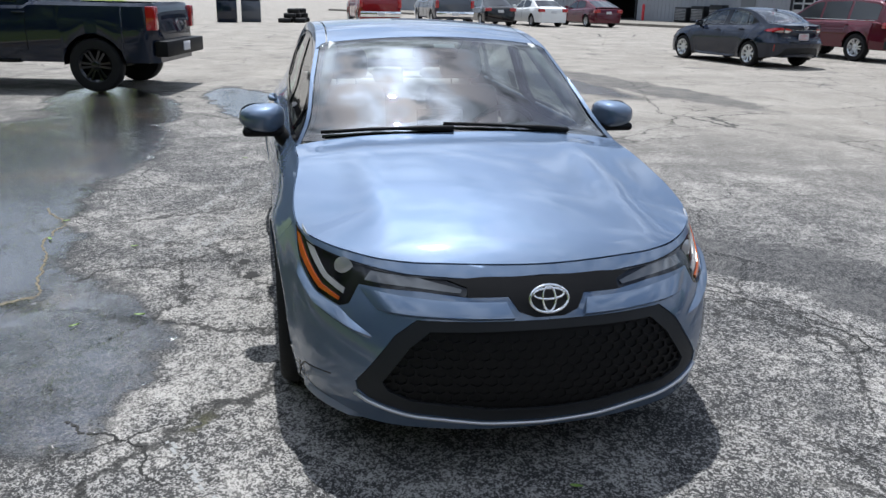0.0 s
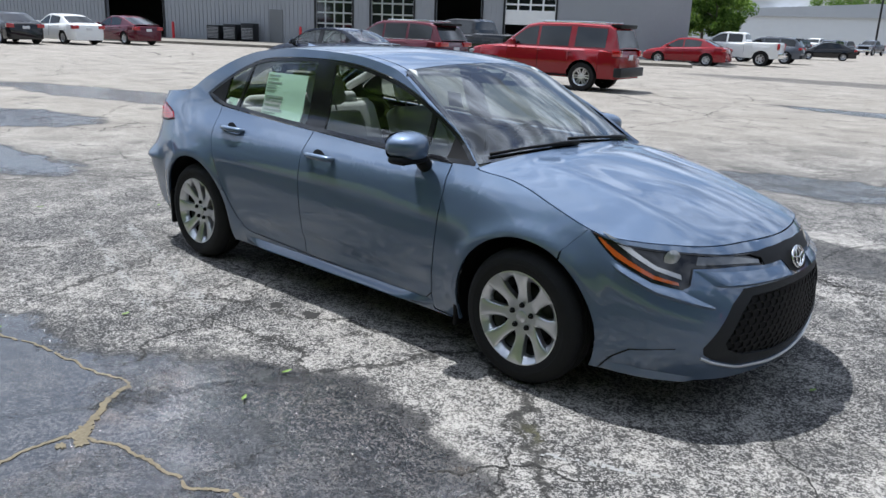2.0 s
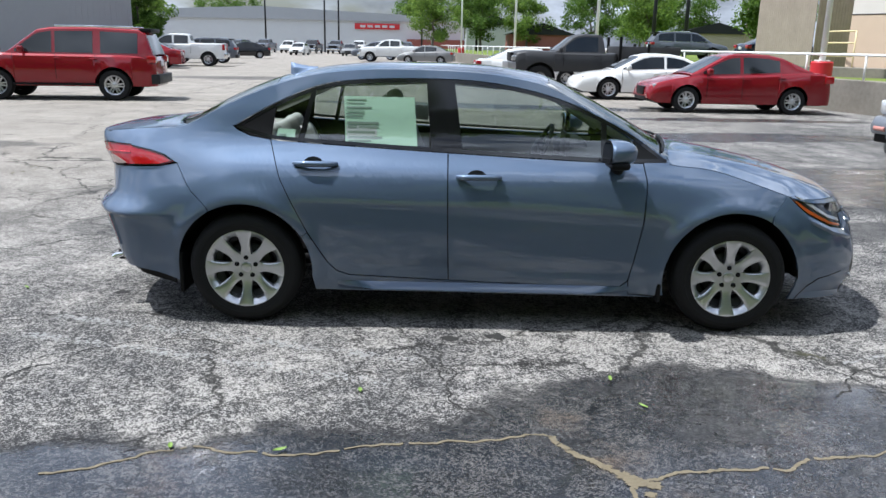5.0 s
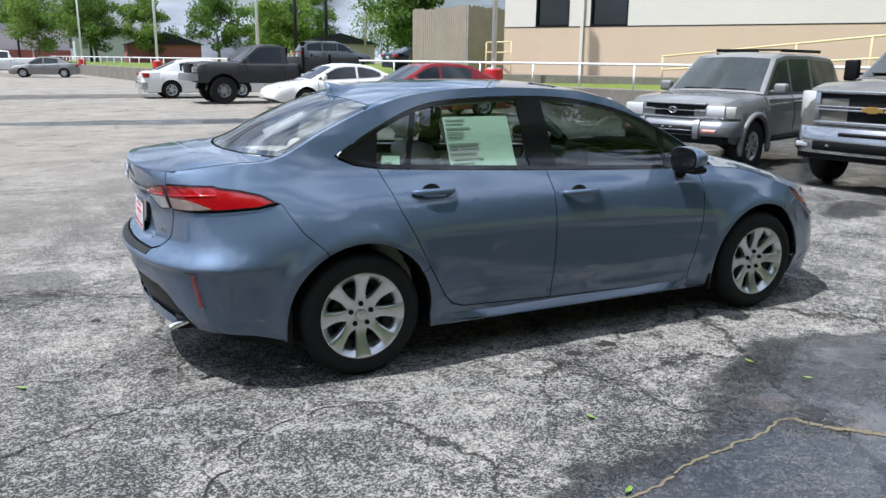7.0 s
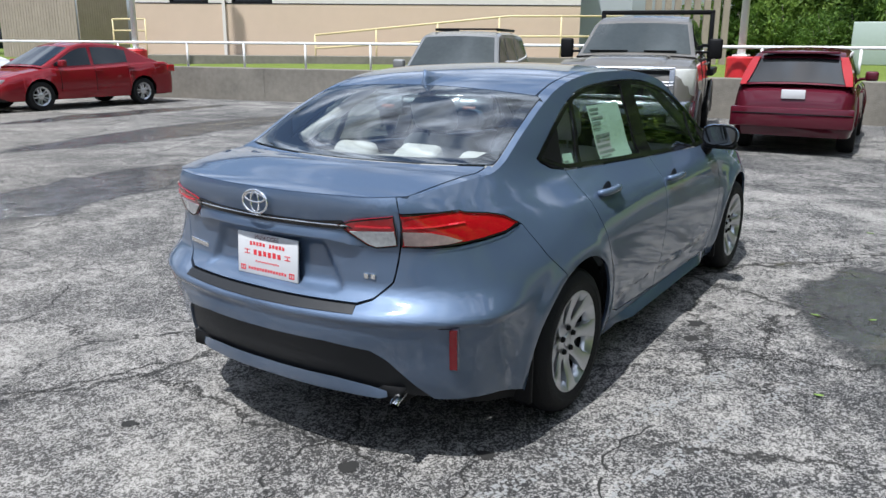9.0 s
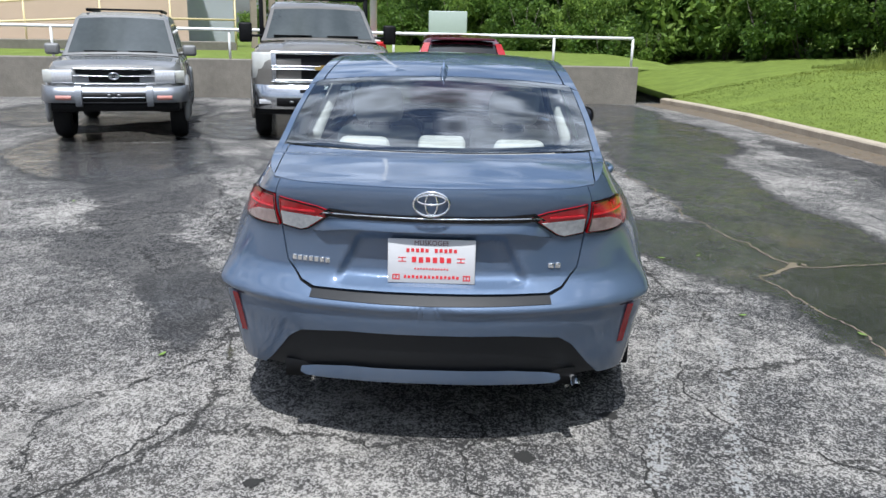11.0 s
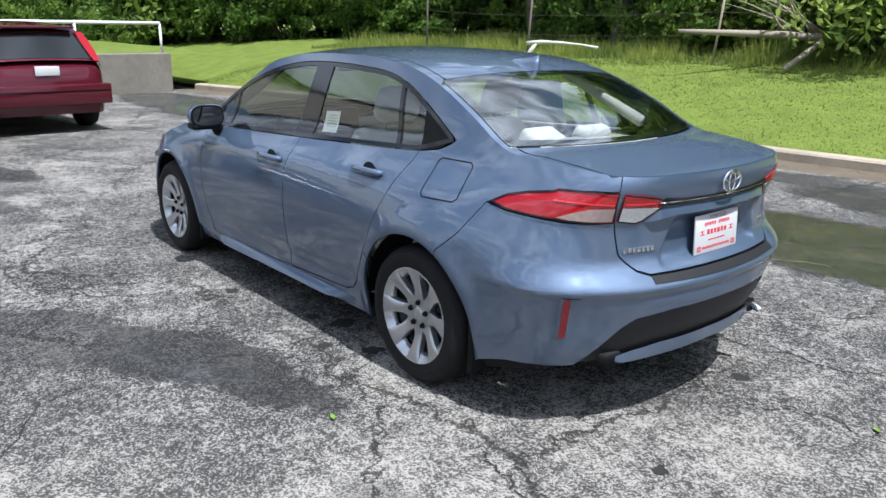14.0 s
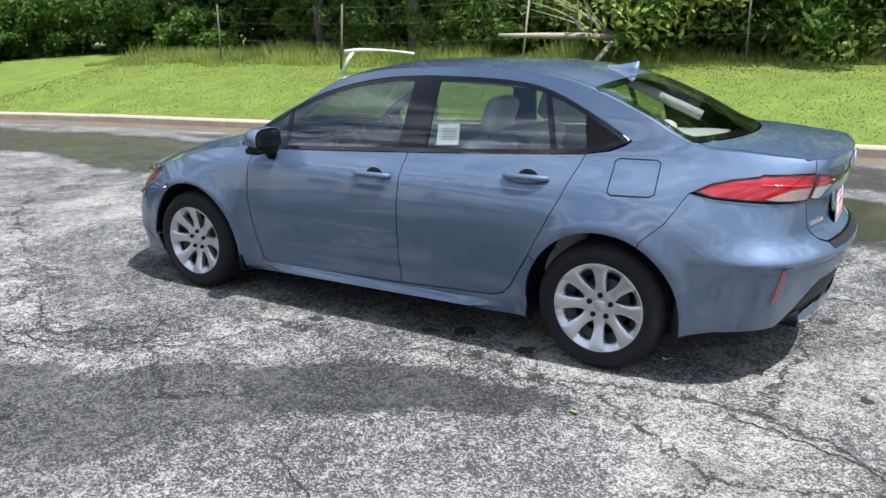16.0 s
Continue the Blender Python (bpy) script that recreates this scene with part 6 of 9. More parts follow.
        bm.faces.new(V[0]), bm.faces.new(V[1][::-1])
        bmesh.ops.recalc_face_normals(bm, faces=bm.faces[:])
        part("reflector_housing", bm, paint, car, smooth=False)
        bm = bmesh.new()
        V = [[bm.verts.new((x, y * sgn, z + dz)) for x, y in ((xi - 0.004, yo - 0.026), (xm - 0.004, yo - 0.002), (xm + 0.004, yo - 0.002), (xi + 0.004, yo - 0.026))] for (xi, xo, yo, z, xm), dz in zip(ref, (-0.006, 0.006))]
        for i in range(4):
            bm.faces.new((V[0][i], V[0][(i + 1) % 4], V[1][(i + 1) % 4], V[1][i]))
        bm.faces.new(V[0]), bm.faces.new(V[1][::-1])
        bmesh.ops.recalc_face_normals(bm, faces=bm.faces[:])
        part("reflector", bm, M["redrefl"], car, "slim red rear reflector", smooth=False)
        # thin black strip draws in the shade under the rear crease
        cr = [(tw(0.70, 0.588), 0.588), (tw(0.765, 0.590), 0.590), (tw(0.765, 0.5865), 0.5865), (tw(0.70, 0.5845), 0.5845)]
        patch("bumper_crease_shade", [(w * sgn, z) for w, z in cr], on_tail, M["dark"], car, step=step, gap=0, lift=0.001)
        pd = [(0.0, 0.650), bt(0.425, 0.650), bt(0.43, 0.626), (0.0, 0.622)]
        patch("step_pad", [(w * sgn, z) for w, z in pd], on_tail, M["greyplastic"], car, step=step, gap=0, lift=0.003)
        # chrome-edged black bar between the lamps, plate hollow
        br = [(0.0, 0.908), bt(0.32, 0.910), bt(0.40, 0.918), bt(0.36, 0.944), bt(0.25, 0.934), (0.0, 0.930)]
        patch("garnish", [(w * sgn, z) for w, z in br], on_tail, M["gloss"], car, step=step, gap=0, lift=0.004)
        ledge("boot_crease", [(w * sgn, z) for w, z in ((0.0, 0.903), bt(0.28, 0.905), bt(0.37, 0.904), bt(0.42, 0.880))], [(w * sgn, z) for w, z in ((0.0, 0.876), bt(0.29, 0.877), bt(0.36, 0.868), bt(0.43, 0.850))], on_tail, 0.020, paint, car, under=0.010, ends=(0, 1))
        bm = bmesh.new()
        P = on_tail(np.array([sgn * tw(float(y), 0.9235) for y in np.linspace(0, 0.385, 12)]), np.linspace(0.9215, 0.926, 12))
        tube(bm, [tuple(p + (-0.006, 0, 0)) for p in P], 0.0028, 6)
        part("chrome_strip", bm, M["chrome"], car)
    c = on_tail(np.array([0.0]), np.array([0.978]))[0]
    emblem(car, Matrix.Translation(c - np.array([0.008, 0, 0])) @ Matrix.Rotation(math.pi, 4, "Z"), 0.93)
    # dealer plate with its print
    pb = Matrix.Translation((-2.262, -0.002, 0.762)) @ Matrix.Rotation(radians(3), 4, "Y")
    bm = bmesh.new()
    box(bm, (-0.004, -0.155, -0.080), (0.004, 0.155, 0.080), 0.003, pb)
    pl = part("licence_plate", bm, M["white"], car, "white dealer plate with red print")
    def bars(rows, material):
        for y, z, w, h in rows:
            bm = bmesh.new()
            box(bm, (-0.0052, y - w / 2, z - h / 2), (-0.003, y + w / 2, z + h / 2), 0, pb)
            part("print_bar", bm, material, pl, smooth=False)
    def word(y0, y1, z, h, n, gap=0.18):
        w = (y1 - y0) / n
        return [(y0 + (k + 0.5) * w, z + (0.0006 if k % 2 else -0.0006), w * (1 - gap), h * (1.0 if k % 3 else 0.9)) for k in range(n)]
    bars(word(0.008, 0.092, 0.040, 0.014, 5, 0.34) + word(-0.092, -0.008, 0.040, 0.014, 5, 0.34), M["redprint"])
    bars(word(-0.074, 0.074, 0.006, 0.020, 6, 0.36), M["redprint"])
    bars([(s_ * 0.104, 0.006 + d_, 0.028, 0.003) for s_ in (1, -1) for d_ in (0.007, -0.007)] + [(s_ * 0.104, 0.006, 0.004, 0.016) for s_ in (1, -1)], M["redprint"])
    bars(word(-0.062, 0.062, -0.027, 0.006, 12, 0.40), M["redprint"])
    bars(word(-0.100, 0.100, -0.057, 0.011, 14, 0.36), M["redprint"])
    bars([(s_ * 0.125, -0.058 + d_, 0.026, 0.004) for s_ in (1, -1) for d_ in (0.008, -0.008)] + [(s_ * 0.125 + d_, -0.058, 0.004, 0.016) for s_ in (1, -1) for d_ in (0.011, -0.011, 0)], M["redprint"])
    fc = bpy.data.curves.new("plate_town", "FONT")
    fc.body, fc.size, fc.align_x, fc.align_y = "MUSKOGEE", 0.024, "CENTER", "CENTER"
    fc.materials.append(M["darkprint"])
    fo = new("plate_town", fc)
    fo.parent = pl
    fo.matrix_world = pb @ Matrix.Translation((-0.0056, 0, 0.066)) @ Matrix.Rotation(radians(-90), 4, "Z") @ Matrix.Rotation(radians(90), 4, "X")
    for y, w in [(0.50 - k * 0.021, 0.016) for k in range(7)] + [(-0.43, 0.02), (-0.455, 0.02)]:
        z = 0.745
        c = on_tail(np.array([tw(y, z)]), np.array([z]))[0]
        bm = bmesh.new()
        box(bm, (c[0] - 0.005, y - w / 2, z - 0.010), (c[0] + 0.002, y + w / 2, z + 0.010), 0.0015)
        part("model_mark", bm, M["chrome"], car)
    bm = bmesh.new()
    tube(bm, [(-2.00, -0.515, 0.300), (-2.13, -0.535, 0.305), (-2.20, -0.545, 0.290), (-2.215, -0.548, 0.280)], 0.0175, 14, caps=False)
    part("exhaust_pipe", bm, M["chrome"], car)
    # shark fin aerial
    bm = bmesh.new()
    rows = []
    for s in np.linspace(0, 1, 7):
        x = -1.06 - 0.17 * s
        hgt = 0.012 + 0.062 * s**1.4
        base = float(top(x, 0)) - 0.004
        wd = 0.022 * (1 - 0.35 * abs(s - 0.4))
        rows.append([bm.verts.new((x, y, base + z)) for y, z in ((-wd, 0), (-wd * 0.5, hgt * 0.45), (0, hgt), (wd * 0.5, hgt * 0.45), (wd, 0))])
    for A, B in zip(rows, rows[1:]):
        for i in range(4):
            bm.faces.new((A[i], B[i], B[i + 1], A[i + 1]))
    bm.faces.new(rows[-1])
    bmesh.ops.recalc_face_normals(bm, faces=bm.faces[:])
    part("aerial", bm, paint, car)


def cabin(car):
    """Seats, dashboard, wheel and trim behind the glass."""
    for y in (0.37, -0.37):
        seat(car, -0.12, y)
    bm = bmesh.new()
    box(bm, (-1.12, -0.62, 0.36), (-0.62, 0.62, 0.52), 0.06, segs=3)
    tilt = Matrix.Translation((-1.05, 0, 0.48)) @ Matrix.Rotation(radians(-24), 4, "Y")
    box(bm, (-0.08, -0.63, 0), (0.07, 0.63, 0.56), 0.06, tilt, 3)
    box(bm, (-0.07, -0.11, 0.5), (0.08, 0.11, 0.63), 0.03, tilt, 3)
    part("rear_bench", bm, M["seat"], car)
    for y in (-0.36, 0.36):
        bm = bmesh.new()
        box(bm, (-0.05, y - 0.12, 0.54), (0.05, y + 0.12, 0.64), 0.04, tilt, 3)
        part("headrest", bm, M["seat"], car)
    bm = bmesh.new()
    box(bm, (-1.62, -0.6, 0.985), (-1.25, 0.6, 1.015), 0.012)
    box(bm, (-1.60, -0.11, 1.0), (-1.40, 0.11, 1.045), 0.02)
    part("parcel_shelf", bm, M["cream"], car)
    bm = bmesh.new()
    box(bm, (0.52, -0.68, 0.55), (1.0, 0.68, 0.90), 0.09, segs=4)
    box(bm, (0.50, 0.18, 0.84), (0.70, 0.56, 0.955), 0.05, segs=3)
    box(bm, (0.50, -0.12, 0.88), (0.53, 0.12, 1.02), 0.01)
    box(bm, (-0.3, -0.12, 0.3), (0.6, 0.12, 0.52), 0.04)
    part("dashboard", bm, M["cabin"], car)
    bm = bmesh.new()
    cw = Matrix.Translation((0.40, 0.37, 0.86)) @ Matrix.Rotation(radians(-65), 4, "Y")
    tube(bm, [cw @ Vector((0.18 * math.cos(k * math.tau / 28), 0.18 * math.sin(k * math.tau / 28), 0)) for k in range(28)], 0.015, 8, closed=True)
    for a in (0, 180, 270):
        tube(bm, [cw @ Vector((0, 0, 0.02)), cw @ Vector((0.175 * math.sin(radians(a)), 0.175 * math.cos(radians(a)), 0))], 0.014, 6)
    box(bm, (-0.06, -0.07, -0.01), (0.06, 0.07, 0.05), 0.02, cw)
    part("steering_wheel", bm, M["cabin"], car)
    bm = bmesh.new()
    box(bm, (0.36, -0.12, 1.265), (0.395, 0.12, 1.325), 0.014)
    part("interior_mirror", bm, M["cabin"], car)
    for sgn in (1, -1):
        bm = bmesh.new()
        pts = [side(np.array([-x]), np.array([z]))[0] for x in np.linspace(0.8, -0.92, 14) for z in (0.30, 0.62, 0.92)]
        V = [bm.verts.new((p[0], sgn * (p[1] - 0.075), p[2])) for p in pts]
        for k in range(13):
            for j in range(2):
                bm.faces.new((V[k * 3 + j], V[k * 3 + j + 1], V[k * 3 + 4 + j], V[k * 3 + 3 + j]))
        part("door_lining", bm, M["cream"], car)
        bm = bmesh.new()   # headlining edge and pillars seen through the glass
        tube(bm, [(0.83, sgn * 0.655, 1.0), (0.33, sgn * 0.53, 1.315), (-0.3, sgn * 0.55, 1.36), (-0.9, sgn * 0.53, 1.33), (-1.45, sgn * 0.56, 1.09)], 0.03, 6)
        part("pillar_trim", bm, M["seat"], car)
    bm = bmesh.new()
    rows = []
    for x in np.linspace(0.30, -1.18, 10):
        rows.append([bm.verts.new((x, y, float(top(x, y)) - 0.035)) for y in np.linspace(-0.52, 0.52, 9)])
    for A, B in zip(rows, rows[1:]):
        for i in range(8):
            bm.faces.new((A[i], A[i + 1], B[i + 1], B[i]))
    part("headlining", bm, M["cream"], car)


main_car = sedan("blue-grey metallic four-door sedan parked on worn asphalt", pose(0, 0, 0), M["paint"])


# ---- other vehicles ----
def plain_wheel(parent, x, y, sgn, R, spokes=6, rim_mat=None, ratio=0.64, width=0.23):
    wh = thing("wheel", "", "")
    wh.parent = parent
    m = Matrix.Translation((x, y, R)) @ Matrix.Diagonal((1, sgn, 1, 1))
    h, rr = width / 2, R * ratio
    bm = bmesh.new()
    lathe(bm, [(rr - 0.02, -h), (R * 0.93, -h), (R, -h * 0.6), (R, h * 0.6), (R * 0.94, h * 0.97), (R * 0.85, h), (rr + 0.01, h * 0.93), (rr - 0.01, h * 0.7)], 36, m=m)
    bmesh.ops.recalc_face_normals(bm, faces=bm.faces[:])
    sharp(part("tyre", bm, M["rubber"], wh), 40)
    bm = bmesh.new()
    lathe(bm, [(rr - 0.02, -h * 0.4), (0.001, -h * 0.4)], 24, m=m)
    bmesh.ops.recalc_face_normals(bm, faces=bm.faces[:])
    part("wheel_back", bm, M["dark"], wh)
    bm = bmesh.new()
    lathe(bm, [(rr - 0.03, -h * 0.4), (rr - 0.03, h * 0.6), (rr + 0.008, h * 0.88), (rr + 0.01, h * 0.7)], 36, m=m)
    lathe(bm, [(0.001, h * 0.72), (0.05, h * 0.7), (0.075, h * 0.55), (0.08, h * 0.1)], 20, m=m)
    for k in range(spokes):
        a = k * math.tau / spokes
        c, s = math.cos(a), math.sin(a)
        for lat in ((-0.032, 0.032) if spokes <= 6 else (0,)):
            q = [(0.05, lat * 0.6), (rr - 0.02, lat * 1.25)]
            w = 0.018 if spokes <= 6 else 0.02
            V = []
            for r, o in q:
                for d in (-w, w):
                    for dep in (h * 0.62, h * 0.25):
                        V.append(bm.verts.new(m @ Vector((r * c - (o + d) * s, dep + (0.02 if r > 0.1 else 0), r * s + (o + d) * c))))
            for f in ((0, 2, 6, 4), (1, 5, 7, 3), (0, 4, 5, 1), (2, 3, 7, 6)):
                bm.faces.new([V[i] for i in f])
    bmesh.ops.recalc_face_normals(bm, faces=bm.faces[:])
    sharp(part("rim", bm, rim_mat or M["silver"], wh))


def vehicle(kind, label, place, paint, s, group=""):
    """A car or truck from its side lines. s: half width W, ends xr and xf, sill low, axles wb, wheel radius R, deck line and roof line in (x, z), window spans."""
    v = thing(kind, label, "pickup truck" if "bed" in s else s.get("cat", "car"), place, group)
    W, low, R = s["W"], s["low"], s["R"]
    AR = R + s.get("arch", 0.07)
    dx, dz = [p[0] for p in s["deck"]], [p[1] for p in s["deck"]]
    deck = lambda x: float(np.interp(x, dx, dz))
    xr, xf = s["xr"], s["xf"]
    half, mid = (xf - xr) / 2, (xf + xr) / 2
    xs = set(np.linspace(xr, xf, 60)) | {xf - 0.02, xf - 0.06, xr + 0.02, xr + 0.06}
    for c in s["wb"]:
        xs |= set(c + AR * np.cos(np.linspace(0, math.pi, 17)))
    xs = sorted(x for x in xs if xr <= x <= xf)
    bed = s.get("bed")
    cap = s.get("square", 8)
    def width(x):
        t = abs(x - mid) / half
        return W * (1 - 0.10 * t**cap - 0.10 * max(0, (t - 0.93) / 0.07) ** 2)
    bm = bmesh.new()
    rows = []
    for x in xs:
        w, top_ = width(x), deck(x)
        lo = low + (0.10 if x > xf - 0.25 else 0) * (x - xf + 0.25) / 0.25
        arch = False
        for c in s["wb"]:
            if abs(x - c) < AR:
                z = R + math.sqrt(max(0, AR * AR - (x - c) ** 2))
                if z > lo:
                    lo, arch = z, True
        h = top_ - low
        lv = [lo, max(lo, low + 0.22 * h), max(lo, low + 0.5 * h), max(lo, low + 0.74 * h), max(lo, top_ - 0.05), top_]
        fl = 0.02 if arch else 0
        ys = [0.955 * w + fl, 0.985 * w + fl, w + fl, 0.985 * w + fl * 0.5, 0.955 * w, 0.90 * w]
        ring = [(y, z) for y, z in zip(ys, lv)]
        if bed and bed[0] < x < bed[1]:
            ring += [(0.84 * w, top_), (0.83 * w, top_ - 0.45), (0, top_ - 0.45)]
        else:
            cr = 0.03 if x > 0.4 else 0.02
            ring += [(0.72 * w, top_ + cr * 0.6), (0.4 * w, top_ + cr), (0, top_ + cr * 1.1)]
        rows.append(ring)
    V = [[[bm.verts.new((x, y * sg, z)) for y, z in ring[:-1]] for sg in (1, -1)] + [bm.verts.new((x, 0, ring[-1][1]))] for x, ring in zip(xs, rows)]
    for A, B in zip(V, V[1:]):
        for sg in (0, 1):
            a, b = A[sg] + [A[2]], B[sg] + [B[2]]
            for i in range(len(a) - 1):
                bm.faces.new((a[i], a[i + 1], b[i + 1], b[i]))
    for E_ in (V[0], V[-1]):
        bm.faces.new(E_[0] + [E_[2]] + E_[1][::-1])
    bmesh.ops.remove_doubles(bm, verts=bm.verts[:], dist=1e-4)
    bmesh.ops.recalc_face_normals(bm, faces=bm.faces[:])
    sharp(part("body", bm, paint, v), 32)
    # underside, wheel wells
    bm = bmesh.new()
    box(bm, (xr + 0.2, -W * 0.78, low - 0.02), (xf - 0.25, W * 0.78, low + 0.3))
    for c in s["wb"]:
        for sg in (1, -1):
            A = [(c + (AR + 0.005) * math.cos(math.pi * k / 14), R + (AR + 0.005) * math.sin(math.pi * k / 14)) for k in range(15)]
            rr = [[bm.verts.new((x, yy * sg, z)) for x, z in A] for yy in (W * 0.965, W * 0.6)]
            for k in range(14):
                bm.faces.new((rr[0][k], rr[0][k + 1], rr[1][k + 1], rr[1][k]))
            bm.faces.new(rr[1])
    part("underbody", bm, M["dark"], v, smooth=False)
    # cab
    rx, rz = [p[0] for p in s["roof"]], [p[1] for p in s["roof"]]
    roof = lambda x: float(np.interp(x, rx, rz))
    yb, yt = W * s.get("yb", 0.90), W * s.get("yt", 0.72)
    zt = max(rz)
    def gy(x, z):
        b = deck(x)
        return yb + (yt - yb) * (z - b) / max(zt - b, 0.1)
    bm = bmesh.new()
    cx = sorted(set(np.linspace(rx[0], rx[-1], 28)) | set(rx))
    rows = []
    for x in cx:
        b, t = deck(x) - 0.02, max(roof(x), deck(x))
        y1 = gy(x, t)
        rows.append([(gy(x, b), b), (gy(x, (b + t) / 2), (b + t) / 2), (y1, t - 0.03 if t - b > 0.08 else t), (y1 - 0.05, t + 0.005), (y1 * 0.55, t + 0.022), (0, t + 0.03)])
    V = [[[bm.verts.new((x, y * sg, z)) for y, z in ring[:-1]] for sg in (1, -1)] + [bm.verts.new((x, 0, ring[-1][1]))] for x, ring in zip(cx, rows)]
    for A, B in zip(V, V[1:]):
        for sg in (0, 1):
            a, b = A[sg] + [A[2]], B[sg] + [B[2]]
            for i in range(len(a) - 1):
                bm.faces.new((a[i], a[i + 1], b[i + 1], b[i]))
    bmesh.ops.remove_doubles(bm, verts=bm.verts[:], dist=1e-4)
    bmesh.ops.recalc_face_normals(bm, faces=bm.faces[:])
    sharp(part("cab", bm, paint, v), 30)
    glass = s.get("glass", M["darkglass"])
    for sg in (1, -1):
        for x0, x1 in s["windows"]:
            n_ = 6
            X = np.linspace(x0, x1, n_ + 1)
            bot = [(x, deck(x) + 0.045) for x in X]
            tp = [(x, max(min(roof(x) - 0.085, zt - 0.085), deck(x) + 0.05)) for x in X]
            bm = bmesh.new()
            A = [bm.verts.new((x, sg * (gy(x, z) + 0.004), z)) for x, z in bot]
            B = [bm.verts.new((x, sg * (gy(x, z) + 0.004), z)) for x, z in tp]
            for i in range(n_):
                bm.faces.new((A[i], A[i + 1], B[i + 1], B[i]) if sg < 0 else (A[i], B[i], B[i + 1], A[i + 1]))
            part("side_window", bm, glass, v)
        for x in s.get("handles", ()):
            z = deck(x) - 0.10
            bm = bmesh.new()
            box(bm, (x - 0.10, sg * (width(x) * 0.97) - 0.0, z - 0.012), (x + 0.10, sg * (width(x) * 0.97 + 0.035), z + 0.014), 0.008)
            part("door_handle", bm, s.get("handle_mat", paint), v)
        for x in s.get("seams", ()):
            bm = bmesh.new()
            box(bm, (x - 0.004, sg * width(x) * 0.90, low + 0.12), (x + 0.004, sg * (width(x) * 0.9 + 0.0), deck(x)))
            rings_ = [(x, sg * (yy + 0.002), zz) for yy, zz in ((0.985 * width(x), low + 0.22 * (deck(x) - low)), (width(x), low + 0.5 * (deck(x) - low)), (0.985 * width(x), low + 0.74 * (deck(x) - low)), (0.955 * width(x), deck(x) - 0.05), (0.9 * width(x), deck(x)))]
            bm.free()
            bm = bmesh.new()
            tube(bm, rings_, 0.006, 4)
            part("door_gap", bm, M["dark"], v)
        mx = s.get("mirror", rx[-1] - 0.42)
        mz = deck(mx) + 0.10
        big = s.get("tow", False)
        bm = bmesh.new()
        if big:
            box(bm, (mx - 0.05, sg * (W + 0.14) - 0.10, mz - 0.10), (mx + 0.06, sg * (W + 0.14) + 0.10, mz + 0.20), 0.03)
            tube(bm, [(mx, sg * W * 0.86, mz), (mx, sg * (W + 0.1), mz)], 0.02, 6)
        else:
            box(bm, (mx - 0.06, sg * (W + 0.06) - 0.10, mz - 0.075), (mx + 0.07, sg * (W + 0.06) + 0.10, mz + 0.085), 0.04, segs=3)
            tube(bm, [(mx, sg * W * 0.86, mz - 0.05), (mx, sg * (W + 0.02), mz - 0.03)], 0.025, 6)
        part("wing_mirror", bm, s.get("mirror_mat", paint), v)
        for c in s["wb"]:
            plain_wheel(v, c, sg * (W - 0.125), sg, R, s.get("spokes", 6), s.get("rim"), s.get("ratio", 0.64), s.get("tw", 0.23))
    # screens on the slopes of the roof line
    def screen(name, i, j, inset_=0.05):
        (x0, z0), (x1, z1) = s["roof"][i], s["roof"][j]
        bm = bmesh.new()
        d = Vector((x1 - x0, 0, z1 - z0)).normalized()
        n_ = Vector((-d.z, 0, d.x))
        if n_.z < 0:
            n_ = -n_
        rows = []
        for f in (0.06, 0.35, 0.65, 0.93):
            x, z = x0 + (x1 - x0) * f, z0 + (z1 - z0) * f
            y1 = gy(x, z) - inset_ - 0.02
            p = [Vector((x, y, z + 0.006 + 0.024 * (1 - (abs(y) / y1) ** 2))) + n_ * 0.006 for y in np.linspace(-y1, y1, 9)]
            rows.append([bm.verts.new(q) for q in p])
        for A, B in zip(rows, rows[1:]):
            for k in range(8):
                bm.faces.new((A[k], A[k + 1], B[k + 1], B[k]))
        bmesh.ops.recalc_face_normals(bm, faces=bm.faces[:])
        part(name, bm, glass, v)
    screen("windscreen", len(s["roof"]) - 1, len(s["roof"]) - 2)
    if not s.get("norear"):
        screen("rear_window", *s.get("rearpane", (0, 1)))
    for name, lo, hi, mt, *both in s.get("bits", ()):
        for sg in ((1, -1) if not both else (1,)):
            a = [lo[0], min(lo[1] * sg, hi[1] * sg), lo[2]]
            b = [hi[0], max(lo[1] * sg, hi[1] * sg), hi[2]]
            bm = bmesh.new()
            box(bm, a, b, min(0.02, 0.35 * min(q - p for p, q in zip(a, b))))
            sharp(part(name, bm, mt, v))
    return v


